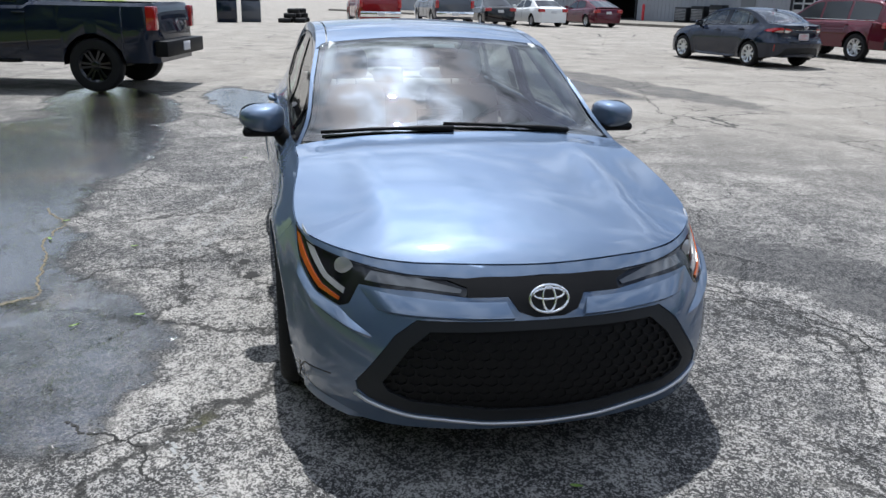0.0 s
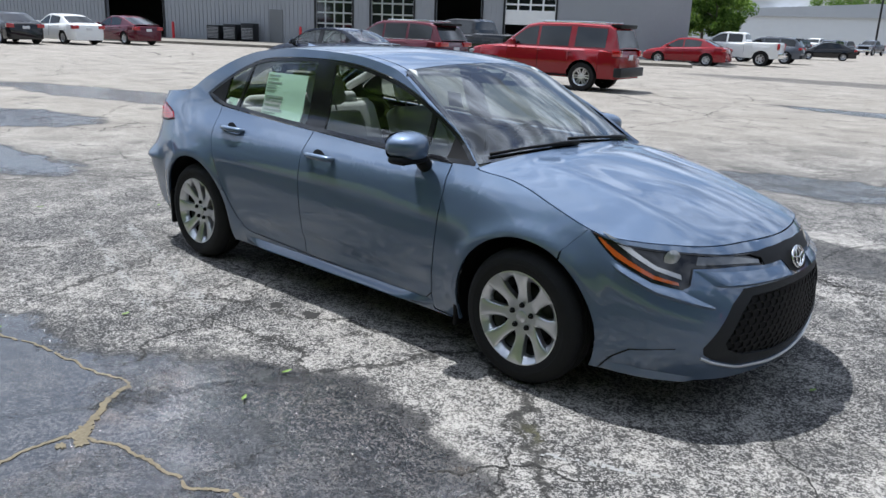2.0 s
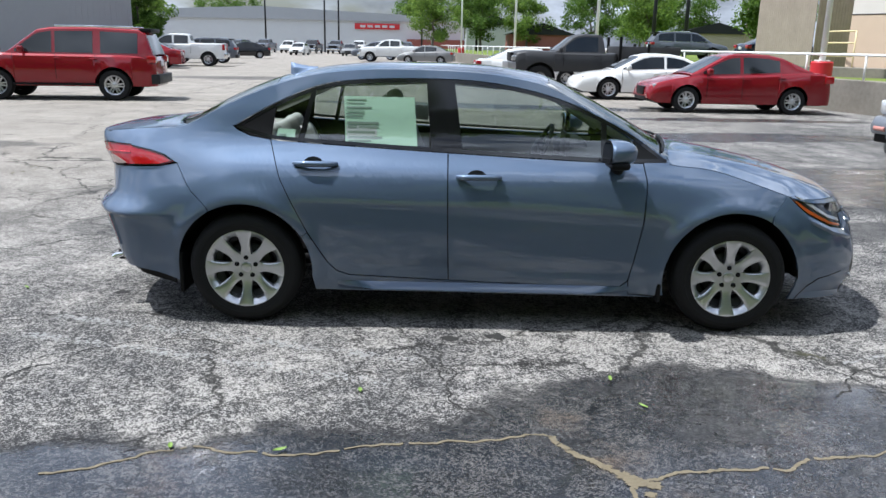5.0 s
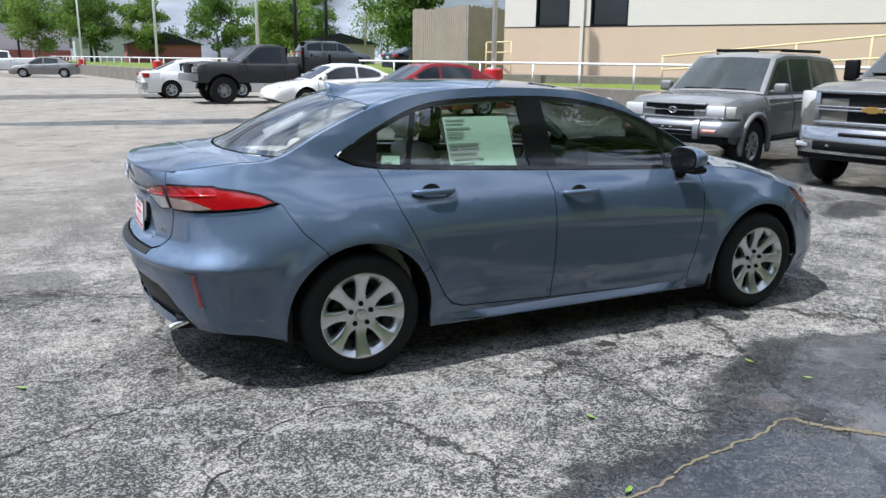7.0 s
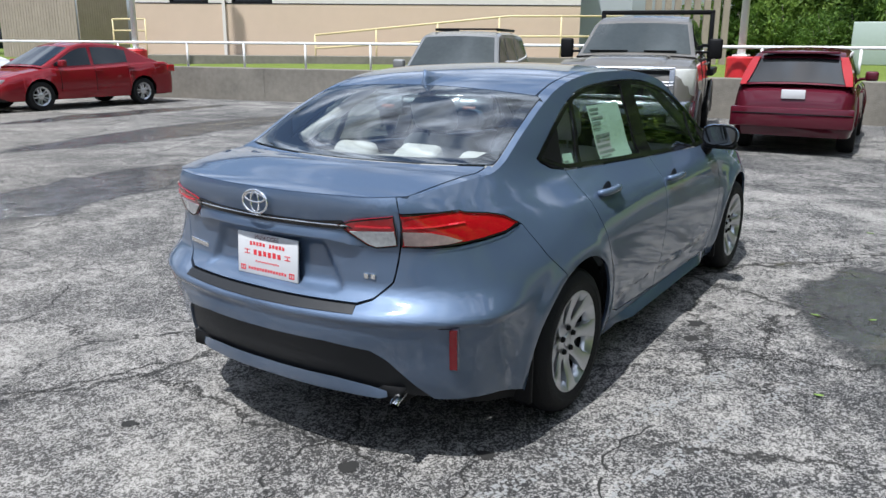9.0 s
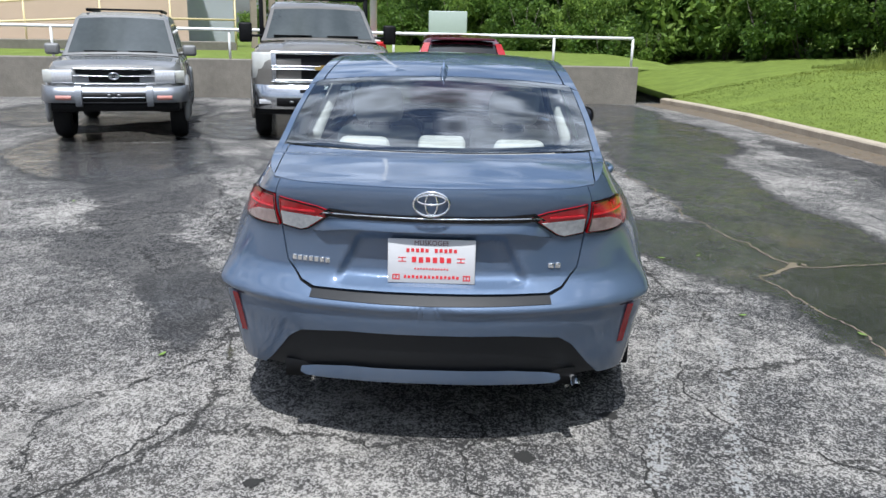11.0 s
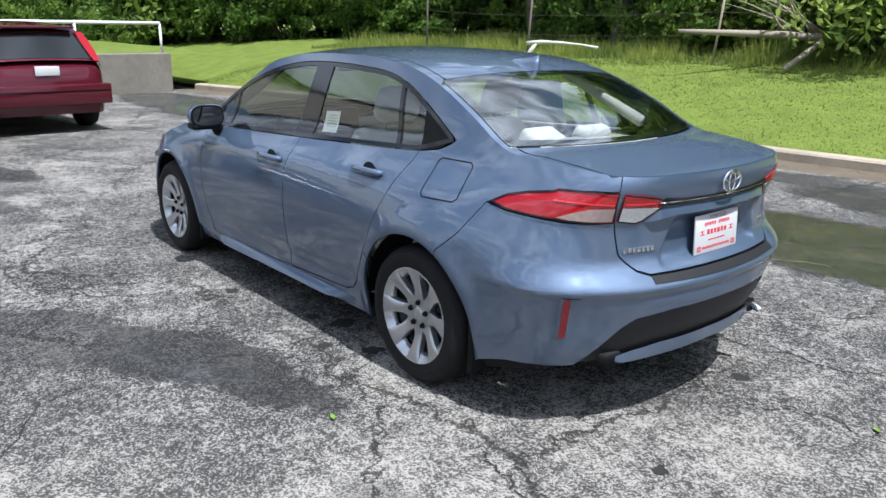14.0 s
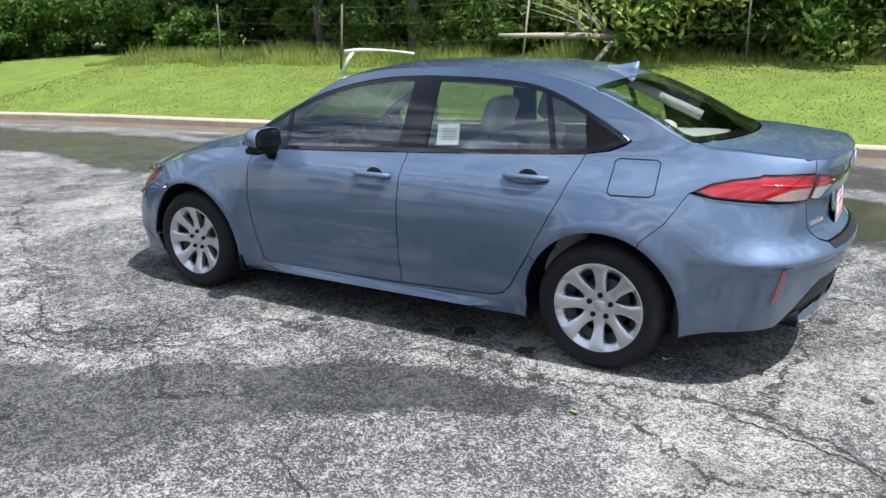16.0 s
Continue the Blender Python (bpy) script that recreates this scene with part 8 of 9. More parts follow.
HATCH = dict(SEDAN, W=0.85, xr=-2.10, xf=2.1, wb=(1.31, -1.31), R=0.31, low=0.27,
             deck=[(-2.10, 0.70), (-2.05, 0.88), (-1.9, 0.98), (-0.8, 0.98), (0.6, 0.95), (1.0, 0.95), (1.7, 0.84), (2.0, 0.70), (2.1, 0.5)], roof=[(-2.02, 0.98), (-1.72, 1.36), (-1.5, 1.44), (-0.6, 1.49), (0.0, 1.48), (0.25, 1.42), (1.05, 0.96)], windows=((-0.05, 0.8), (-0.95, -0.13), (-1.62, -1.02)),
             bits=(("rear_bumper", (-2.2, -0.82, 0.40), (-1.98, 0.82, 0.68), PAINT["maroon"], 1), ("licence_plate", (-2.11, -0.16, 0.80), (-2.085, 0.16, 0.93), M["white"], 1), ("spoiler", (-1.82, -0.52, 1.425), (-1.6, 0.52, 1.46), PAINT["maroon"], 1), ("wiper", (-1.98, -0.1, 1.04), (-1.93, 0.35, 1.06), M["dark"], 1), ("bumper_line", (-2.21, -0.8, 0.585), (-2.0, 0.8, 0.60), M["dark"], 1)))
hatch = vehicle("car", "maroon hatchback facing the wall", at(10.1, 0.1, 4), PAINT["maroon"], HATCH)
for sg in (1, -1):     # lamps up both sides of the rear window
    bm = bmesh.new()
    rows = [[bm.verts.new((x + dx, sg * y, z)) for dx, y in ((-0.03, y0), (-0.015, y1), (0.16, y1 + 0.015), (0.05, y0))] for x, y0, y1, z in ((-2.03, 0.66, 0.745, 0.99), (-1.93, 0.61, 0.725, 1.12), (-1.82, 0.565, 0.685, 1.26), (-1.74, 0.535, 0.63, 1.38))]
    for A, B in zip(rows, rows[1:]):
        for i in range(4):
            bm.faces.new((A[i], A[(i + 1) % 4], B[(i + 1) % 4], B[i]))
    bm.faces.new(rows[0])
    bm.faces.new(rows[-1])
    bmesh.ops.recalc_face_normals(bm, faces=bm.faces[:])
    sharp(part("tail_light", bm, M["red"], hatch), 40)
# far side of the lot
vehicle("car", "red sedan by the corner of the workshop", at(-17.5, 39.5, 190), PAINT["red"], SEDAN)
vehicle("pickup_truck", "white pickup truck by the corner of the workshop", at(-17.0, 44.5, 190), PAINT["white"], TRUCK)
vehicle("car", "dark grey crossover at the far side of the lot", at(-17.8, 52.0, 190), PAINT["steel"], CROSS)
vehicle("car", "black sedan at the far side of the lot", at(-19.5, 70.0, 200), PAINT["black"], SEDAN)
vehicle("car", "silver sedan at the far side of the lot", at(-2.3, 61.5, 172), PAINT["silver"], SEDAN)
vehicle("pickup_truck", "white pickup truck at the far side of the lot", at(-5.4, 66.0, 178), PAINT["white"], TRUCK)
vehicle("car", "dark crossover at the far side of the lot", at(-7.5, 74.0, 178), PAINT["steel"], CROSS)
row = [("pickup_truck", "white"), ("car", "steel"), ("pickup_truck", "steel"), ("car", "white"), ("pickup_truck", "black"), ("pickup_truck", "steel"), ("pickup_truck", "white"), ("pickup_truck", "white"), ("pickup_truck", "steel")]
base_truck = {}
for k, (kd, c) in enumerate(row):
    x = -34.0 + k * 3.4
    m_ = at(x, 112.0 + 0.2 * k, -92)
    if (kd, c) in base_truck:
        copy_thing(base_truck[kd, c], m_)
    else:
        base_truck[kd, c] = vehicle(kd, f"{dict(steel='grey').get(c, c)} {'pickup truck' if kd != 'car' else 'crossover'} in the far row", m_, PAINT[c], TRUCK if kd != "car" else CROSS, "vehicles in the far row")
for k, (x, y, c) in enumerate(((-19.0, 95.0, "white"), (-12.8, 96.0, "silver"), (-26.0, 92.0, "steel"), (-31.0, 96.0, "navy"))):
    vehicle("car", f"{dict(steel='grey').get(c, c)} car at the far side of the lot", at(x, y, -92), PAINT[c], CROSS if k > 1 else SEDAN, "vehicles in the far row")
# beyond the terrace
vehicle("car", "grey crossover on the road beyond the terrace", at(14.5, 46.0, 0, 0.9), PAINT["steel"], CROSS)
vehicle("car", "navy sedan on the road beyond the terrace", at(17.5, 38.5, 5, 0.9), PAINT["navy"], SEDAN)


# ---- buildings ----
M["metal"] = mat("grey_metal_siding", (0.30, 0.31, 0.33), 0.5, 0.2, var=0.12, scale=0.7)
M["cream_wall"] = mat("cream_painted_wall", (0.66, 0.62, 0.56), 0.8, var=0.08, scale=0.5, bump=0.1, bscale=40)
M["tan_wall"] = mat("tan_painted_block", (0.58, 0.45, 0.33), 0.8, var=0.10, scale=0.5, bump=0.1, bscale=40)
M["hole"] = mat("dim_bay_interior", (0.03, 0.03, 0.032), 0.8, var=0.4, scale=0.6)
M["planks"] = mat("weathered_planks", (0.30, 0.25, 0.20), 0.85, var=0.35, scale=2.0, bump=0.4, bscale=20)
M["yellow"] = mat("cream_rail_paint", (0.66, 0.55, 0.30), 0.5, var=0.1, scale=3)

FA, FB = Vector((-56.0, 20.9)), Vector((-18.6, 41.7))
FD = (FB - FA).normalized()
FN = Vector((FD.y, -FD.x))       # towards the lot
FL = (FB - FA).length
FZ = 0.15


def face(s, d, z):
    p = FA + FD * s + FN * d
    return (p.x, p.y, z)


shop = thing("workshop", "long grey metal-clad workshop with roller doors", "building", kind="structure")
OPEN = [(3.7, 8.1, 4.2, "open"), (19.3, 21.8, 4.2, "glazed"), (23.1, 25.9, 4.2, "glazed"), (27.4, 30.3, 4.2, "open"), (31.8, 34.9, 4.2, "raised")]
H_SHOP = 6.5


def slab(bm, s0, s1, z0, z1, d0=-0.25, d1=0.0):
    v = [bm.verts.new(face(s, d, z)) for s in (s0, s1) for d in (d0, d1) for z in (z0, z1)]
    for f in ((0, 1, 3, 2), (4, 6, 7, 5), (0, 4, 5, 1), (2, 3, 7, 6), (1, 5, 7, 3), (0, 2, 6, 4)):
        bm.faces.new([v[i] for i in f])


RIBS = []
bm = bmesh.new()
edge = [-20.0] + [v for o in OPEN for v in o[:2]] + [FL]
for a, b in zip(edge[::2], edge[1::2]):
    slab(bm, a, b, 0, H_SHOP)
    RIBS.append((a, b, 0.0))
for a, b, h, _ in OPEN:
    slab(bm, a, b, h, H_SHOP)
    RIBS.append((a, b, h))
bmesh.ops.recalc_face_normals(bm, faces=bm.faces[:])
part("front_wall", bm, M["metal"], shop, smooth=False)
bm = bmesh.new()
slab(bm, FL - 0.25, FL, 0, H_SHOP, -26, -0.25)
slab(bm, -20, -19.75, 0, H_SHOP, -26, -0.25)
slab(bm, -20, FL, 0, H_SHOP, -26, -25.75)
bmesh.ops.recalc_face_normals(bm, faces=bm.faces[:])
part("side_wall", bm, M["metal"], shop, smooth=False)
bm = bmesh.new()
v = [bm.verts.new(face(s, d, z)) for s in (-20.3, FL + 0.3) for d, z in ((0.4, H_SHOP), (-13, H_SHOP + 1.6), (-26.3, H_SHOP))]
bm.faces.new((v[0], v[1], v[4], v[3]))
bm.faces.new((v[1], v[2], v[5], v[4]))
part("roof", bm, M["metal"], shop, smooth=False)
bm = bmesh.new()
slab(bm, -19, FL - 1, 0.1, 0.16, -25, -0.3)
slab(bm, -19, FL - 1, 0.1, H_SHOP, -9.2, -9.0)
bmesh.ops.recalc_face_normals(bm, faces=bm.faces[:])
part("bay_interior", bm, M["hole"], shop, smooth=False)
for a, b, h, kind in OPEN:
    bm = bmesh.new()
    for q in ((a - 0.12, a), (b, b + 0.12)):
        slab(bm, *q, 0, h + 0.12, 0.0, 0.06)
    slab(bm, a, b, h, h + 0.12, 0.0, 0.06)
    bmesh.ops.recalc_face_normals(bm, faces=bm.faces[:])
    part("door_frame", bm, M["wpaint"] if False else M["greyplastic"], shop, smooth=False)
    if kind in ("glazed", "raised"):
        z0 = 0.15 if kind == "glazed" else 1.9
        door = bmesh.new()
        rows_, cols = 6, 4
        dz = (h - z0) / rows_
        for r in range(rows_ + 1):
            slab(door, a, b, z0 + r * dz - 0.05, z0 + r * dz + 0.05, -0.12, -0.06)
        for c in range(cols + 1):
            s_ = a + (b - a) * c / cols
            slab(door, s_ - 0.05, s_ + 0.05, z0, h, -0.12, -0.055)
        if kind == "glazed":
            slab(door, a, b, z0, z0 + 1.0, -0.13, -0.05)
        else:
            slab(door, a, b, z0 + 0.02, z0 + 0.75, -0.13, -0.05)
        bmesh.ops.recalc_face_normals(door, faces=door.faces[:])
        dd = part("roller_door", door, M["wpaint"] if kind == "raised" else M["silver"], shop, "glazed roller door", smooth=False)
        for r in range(rows_):
            for c in range(cols):
                bm = bmesh.new()
                w_ = (b - a) / cols
                slab(bm, a + c * w_ + 0.05, a + (c + 1) * w_ - 0.05, z0 + r * dz + 0.05, z0 + (r + 1) * dz - 0.05, -0.10, -0.085)
                bmesh.ops.recalc_face_normals(bm, faces=bm.faces[:])
                part("pane", bm, M["darkglass"], dd, smooth=False)
bm = bmesh.new()
slab(bm, 16.0, 16.95, 0.15, 2.25, 0.0, 0.05)
bmesh.ops.recalc_face_normals(bm, faces=bm.faces[:])
part("steel_door", bm, mat("grey_steel_door", (0.16, 0.165, 0.17), 0.5, var=0.1), shop, smooth=False)
bm = bmesh.new()
slab(bm, -20, FL, -0.1, FZ, 0.0, 7.0)
bmesh.ops.recalc_face_normals(bm, faces=bm.faces[:])
tagged(part("apron", bm, M["concrete"], smooth=False), "pale concrete apron before the workshop", "pavement", kind="structure")
for s_ in (9.1, 18.4):
    t = thing("bollard", "red painted steel bollard", "bollard", Matrix.Translation(face(s_, 0.5, FZ)), "bollards by the workshop")
    bm = bmesh.new()
    lathe(bm, [(0.09, 0), (0.09, 1.0), (0.06, 1.06), (0.001, 1.08)], 16, axis="z")
    part("pipe", bm, M["redpaint"], t)
for k, s_ in enumerate((12.4, 13.6, 14.9)):
    t = thing("air_conditioner", "grey outdoor air conditioner box", "air conditioner", Matrix.Translation(face(s_, 0.7, FZ)) @ Matrix.Rotation(math.atan2(FD.y, FD.x), 4, "Z"), "air conditioners by the workshop")
    bm = bmesh.new()
    box(bm, (-0.45, -0.4, 0), (0.45, 0.4, 0.95 + 0.1 * k), 0.03)
    part("case", bm, M["greyplastic"], t)
    for z in np.linspace(0.15, 0.8, 8):
        bm = bmesh.new()
        box(bm, (-0.4, -0.425, z), (0.4, -0.4, z + 0.04), 0.005)
        part("slat", bm, M["steel"], t)

# tan and cream building on the terrace
BD = Vector((0.53, -0.85)).normalized()
BO = Vector((12.25, 20.6))
BN = Vector((BD.y, -BD.x))     # towards the lot
def bface(s, d, z):
    p = BO + BD * s + BN * d
    return (p.x, p.y, z)
def bslab(bm, s0, s1, z0, z1, d0, d1):
    v = [bm.verts.new(bface(s, d, z)) for s in (s0, s1) for d in (d0, d1) for z in (z0, z1)]
    for f in ((0, 1, 3, 2), (4, 6, 7, 5), (0, 4, 5, 1), (2, 3, 7, 6), (1, 5, 7, 3), (0, 2, 6, 4)):
        bm.faces.new([v[i] for i in f])
def bpart(name, specs, material, parent, label=""):
    bm = bmesh.new()
    for q in specs:
        bslab(bm, *q)
    bmesh.ops.recalc_face_normals(bm, faces=bm.faces[:])
    return part(name, bm, material, parent, label, smooth=False)
office = thing("office_building", "long tan and cream rendered building on the terrace", "building", kind="structure")
WIN = [(1.2, 2.45), (3.2, 4.5)]
LB = 14.3
bpart("lower_wall", [(0, LB, 0.7, 2.70, -0.3, 0.0)], M["tan_wall"], office)
ups, last = [], 0.0
for a, b in WIN:
    ups += [(last, a, 2.72, 4.3, -0.3, -0.015)]
    last = b
ups += [(last, LB, 2.72, 4.3, -0.3, -0.015), (0, LB, 4.3, 6.5, -0.3, -0.015)]
bpart("upper_wall", ups, M["cream_wall"], office)
bpart("seam", [(0, LB, 2.695, 2.725, -0.1, 0.008)], M["greyplastic"], office)
bpart("end_wall", [(0, 0.3, 0.7, 6.5, -18, -0.3), (LB - 0.3, LB, 0.7, 6.5, -18, -0.3), (0, LB, 0.7, 6.5, -18.3, -18)], M["cream_wall"], office)
bpart("roof", [(-0.1, LB + 0.1, 6.5, 6.7, -18.3, 0.1)], M["greyplastic"], office)
for a, b in WIN:
    w = bpart("window", [(a, b, 2.72, 2.78, -0.2, -0.03), (a, b, 4.24, 4.3, -0.2, -0.03), (a, a + 0.06, 2.78, 4.24, -0.2, -0.03), (b - 0.06, b, 2.78, 4.24, -0.2, -0.03)], M["dark"], office)
    bpart("pane", [(a + 0.06, b - 0.06, 2.78, 4.24, -0.14, -0.12)], M["darkglass"], w)
bpart("plinth", [(-0.5, LB + 1, 0.6, 1.12, 0.0, 1.6)], M["concrete"], office)
bpart("downpipe", [(2.9, 3.0, 1.1, 6.4, 0.0, 0.08)], M["cream_wall"], office)
# grey recessed part and slatted wall beside it
bpart("grey_bay", [(LB, LB + 2.2, 0.7, 6.0, -3.0, -2.8)], mat("pale_grey_render", (0.42, 0.45, 0.47), 0.8, var=0.1, scale=1), office)
slat_wall = thing("slatted_screen", "weathered vertical timber slat screen", "fence", kind="structure")
for k in range(9):
    bpart("slat", [(LB + 2.3 + k * 0.32, LB + 2.5 + k * 0.32, 0.8, 4.4, -1.2 - 0.02 * (k % 2), -1.1)], M["planks"], slat_wall)
ramp_rail = thing("ramp_railing", "cream painted pipe handrail along the ramp", "railing", kind="structure")
for z0, z1 in ((1.75, 2.35), (1.35, 1.75)):
    bm = bmesh.new()
    tube(bm, [bface(6.0, 0.9, z0), bface(12.0, 0.9, z1), bface(15.5, 0.9, z1 + 0.02)], 0.03, 8)
    part("rail", bm, M["yellow"], ramp_rail)
for k in range(6):
    bm = bmesh.new()
    s_ = 6.0 + 1.9 * k
    zt_ = 1.75 + 0.6 * min(1, (s_ - 6) / 6)
    tube(bm, [bface(s_, 0.9, 0.8), bface(s_, 0.9, zt_)], 0.028, 8)
    part("post", bm, M["yellow"], ramp_rail)
gate = thing("hand_rail", "small cream pipe hand rail", "railing")
bm = bmesh.new()
for h in (1.45, 1.85, 2.2):
    tube(bm, [bface(-0.6, 0.2, h), bface(0.6, 0.6, h)], 0.025, 6)
for s_ in (-0.6, 0.6):
    tube(bm, [bface(s_, 0.2 if s_ < 0 else 0.6, 0.8), bface(s_, 0.2 if s_ < 0 else 0.6, 2.2)], 0.025, 6)
part("pipes", bm, M["yellow"], gate)

# timber enclosure on the terrace
encl = thing("timber_enclosure", "tall weathered plank enclosure", "fence", kind="structure")
EA, EB, EC = Vector((12.5, 29.0)), Vector((13.1, 24.9)), Vector((16.2, 26.3))
for A, B, zt_ in ((EA, EB, 3.72), (EB, EC, 3.72)):
    n_ = int((B - A).length / 0.15)
    t = (B - A).normalized()
    for k in range(n_):
        bm = bmesh.new()
        p = A + t * (k * 0.15)
        box(bm, (0, -0.012, 0.9), (0.138, 0.012, zt_ + random.uniform(-0.05, 0.05)), 0.004, Matrix.Translation((p.x, p.y, 0)) @ Matrix.Rotation(math.atan2(t.y, t.x) + random.uniform(-0.02, 0.02), 4, "Z"))
        part("plank", bm, M["planks"], encl, smooth=False)

# far white shed across the lot, and small far buildings
shed = thing("far_warehouse", "long pale metal warehouse in the distance", "building")
bm = bmesh.new()
box(bm, (-70, 140, 0), (2, 170, 5.4))
part("wall", bm, mat("pale_metal", (0.55, 0.57, 0.58), 0.6, var=0.08, scale=0.2), shed, smooth=False)
bm = bmesh.new()
prism(bm, [(-71, 5.4), (3, 5.4), (-10, 6.6), (-34, 7.6), (-58, 6.6)], 139.5, 170.5)
part("roof", bm, mat("grey_roof", (0.36, 0.38, 0.40), 0.6, var=0.1, scale=0.2), shed, smooth=False)
bm = bmesh.new()
box(bm, (-17.5, 139.7, 4.0), (-9.5, 140.0, 5.0), 0.02)
part("sign", bm, M["redpaint"], shed)
for x in (-16.5, -15.2, -13.9, -12.6, -11.3):
    bm = bmesh.new()
    box(bm, (x, 139.6, 4.3), (x + 0.9, 139.72, 4.7))
    part("sign_bar", bm, M["white"], shed, smooth=False)
bm = bmesh.new()
box(bm, (-8, 136, 0), (2, 141, 2.4))
part("porch", bm, mat("red_brick", (0.25, 0.08, 0.06), 0.85, var=0.2, scale=1), shed, smooth=False)
for x, y, w_, h, c, lab in ((11, 96, 8, 2.4, (0.28, 0.10, 0.08), "low red-brown shed far off"), (34, 100, 10, 3.0, (0.35, 0.30, 0.24), "tan shed far off"), (6, 118, 8, 4.0, (0.45, 0.46, 0.46), "grey gabled shed far off")):
    t = thing("far_shed", lab, "building", pose(x, y, 0.6))
    bm = bmesh.new()
    box(bm, (-w_ / 2, 0, 0), (w_ / 2, 8, h))
    part("wall", bm, mat("shed_wall", c, 0.8, var=0.2, scale=0.5), t, smooth=False)
    bm = bmesh.new()
    prism(bm, [(-w_ / 2 - 0.4, h), (w_ / 2 + 0.4, h), (0, h + 1.4)], -0.3, 8.3)
    part("roof", bm, M["greyplastic"], t, smooth=False)
for x, y, h in ((-21, 128, 15), (-19, 130, 15), (14.2, 53.3, 10), (16.3, 52.6, 10), (37, 98.3, 11), (-5, 125, 14), (-30, 125, 14), (3, 100, 12)):
    t = thing("utility_pole", "tall dark pole in the distance", "utility pole", pose(x, y, 0), "poles in the distance")
    bm = bmesh.new()
    tube(bm, [(0, 0, 0), (0, 0, h)], [0.16, 0.11], 8)
    part("pole", bm, M["planks"] if x == 37 else M["greyplastic"], t)
    bm = bmesh.new()
    box(bm, (-1.0, -0.06, h - 0.6), (1.0, 0.06, h - 0.45), 0.01)
    part("cross_arm", bm, M["planks"] if x == 37 else M["greyplastic"], t)

# tyres and bins beside the workshop
for k, (dx, dy, z) in enumerate(((0, 0, 0), (0.6, 0.3, 0), (0.2, 0.8, 0), (0.3, 0.3, 0.24), (1.0, 0.9, 0), (0.8, 0.6, 0.24), (0.5, 0.5, 0.48), (1.5, 0.6, 0), (1.3, 0.4, 0.24), (1.9, 1.1, 0), (1.6, 1.0, 0.24), (1.4, 0.9, 0.48))):
    t = thing("used_tyre", "worn black car tyre in a pile", "tyre", pose(-39.5 - dx, 0.3 + dy, z), "pile of used tyres")
    bm = bmesh.new()
    lathe(bm, [(0.2, 0.02), (0.30, 0), (0.33, 0.06), (0.33, 0.17), (0.30, 0.23), (0.2, 0.21), (0.2, 0.02)], 20, axis="z")
    bmesh.ops.recalc_face_normals(bm, faces=bm.faces[:])
    part("ring", bm, M["rubber"], t)
for x, y, c in ((-39.2, -2.6, "navy"), (-40.2, -1.4, "steel")):
    t = thing("waste_bin", "dark plastic wheeled waste bin", "bin", pose(x, y, 0), "bins by the tyres")
    bm = bmesh.new()
    box(bm, (-0.45, -0.5, 0.0), (0.45, 0.5, 1.1), 0.05)
    part("body", bm, PAINT[c], t)
    bm = bmesh.new()
    box(bm, (-0.5, -0.55, 1.1), (0.5, 0.55, 1.18), 0.03)
    part("lid", bm, M["dark"], t)


# standing ribs of the workshop's siding
def rib_mesh(z0):
    bm = bmesh.new()
    box(bm, (-0.025, -0.03, z0), (0.025, 0.0, H_SHOP), 0)
    me = bpy.data.meshes.new("siding_rib")
    bm.to_mesh(me)
    bm.free()
    me.materials.append(M["metal"])
    return me


rib_of = {}
turn = math.degrees(math.atan2(FD.y, FD.x))
for a, b, z0 in RIBS:
    k = math.ceil(max(a, -8.0) / 0.3)
    while k * 0.3 < b:
        if z0 not in rib_of:
            rib_of[z0] = rib_mesh(z0)
        p = face(k * 0.3, 0.0, 0.0)
        ob = new("siding_rib", rib_of[z0])
        ob.parent = shop
        ob.matrix_world = pose(p[0], p[1], 0, 0, 0, turn)
        k += 1
for k in range(60):
    p = face(FL, -0.3 - k * 0.3, 0.0)
    ob = new("siding_rib", rib_of[0.0])
    ob.parent = shop
    ob.matrix_world = pose(p[0], p[1], 0, 0, 0, turn + 90)


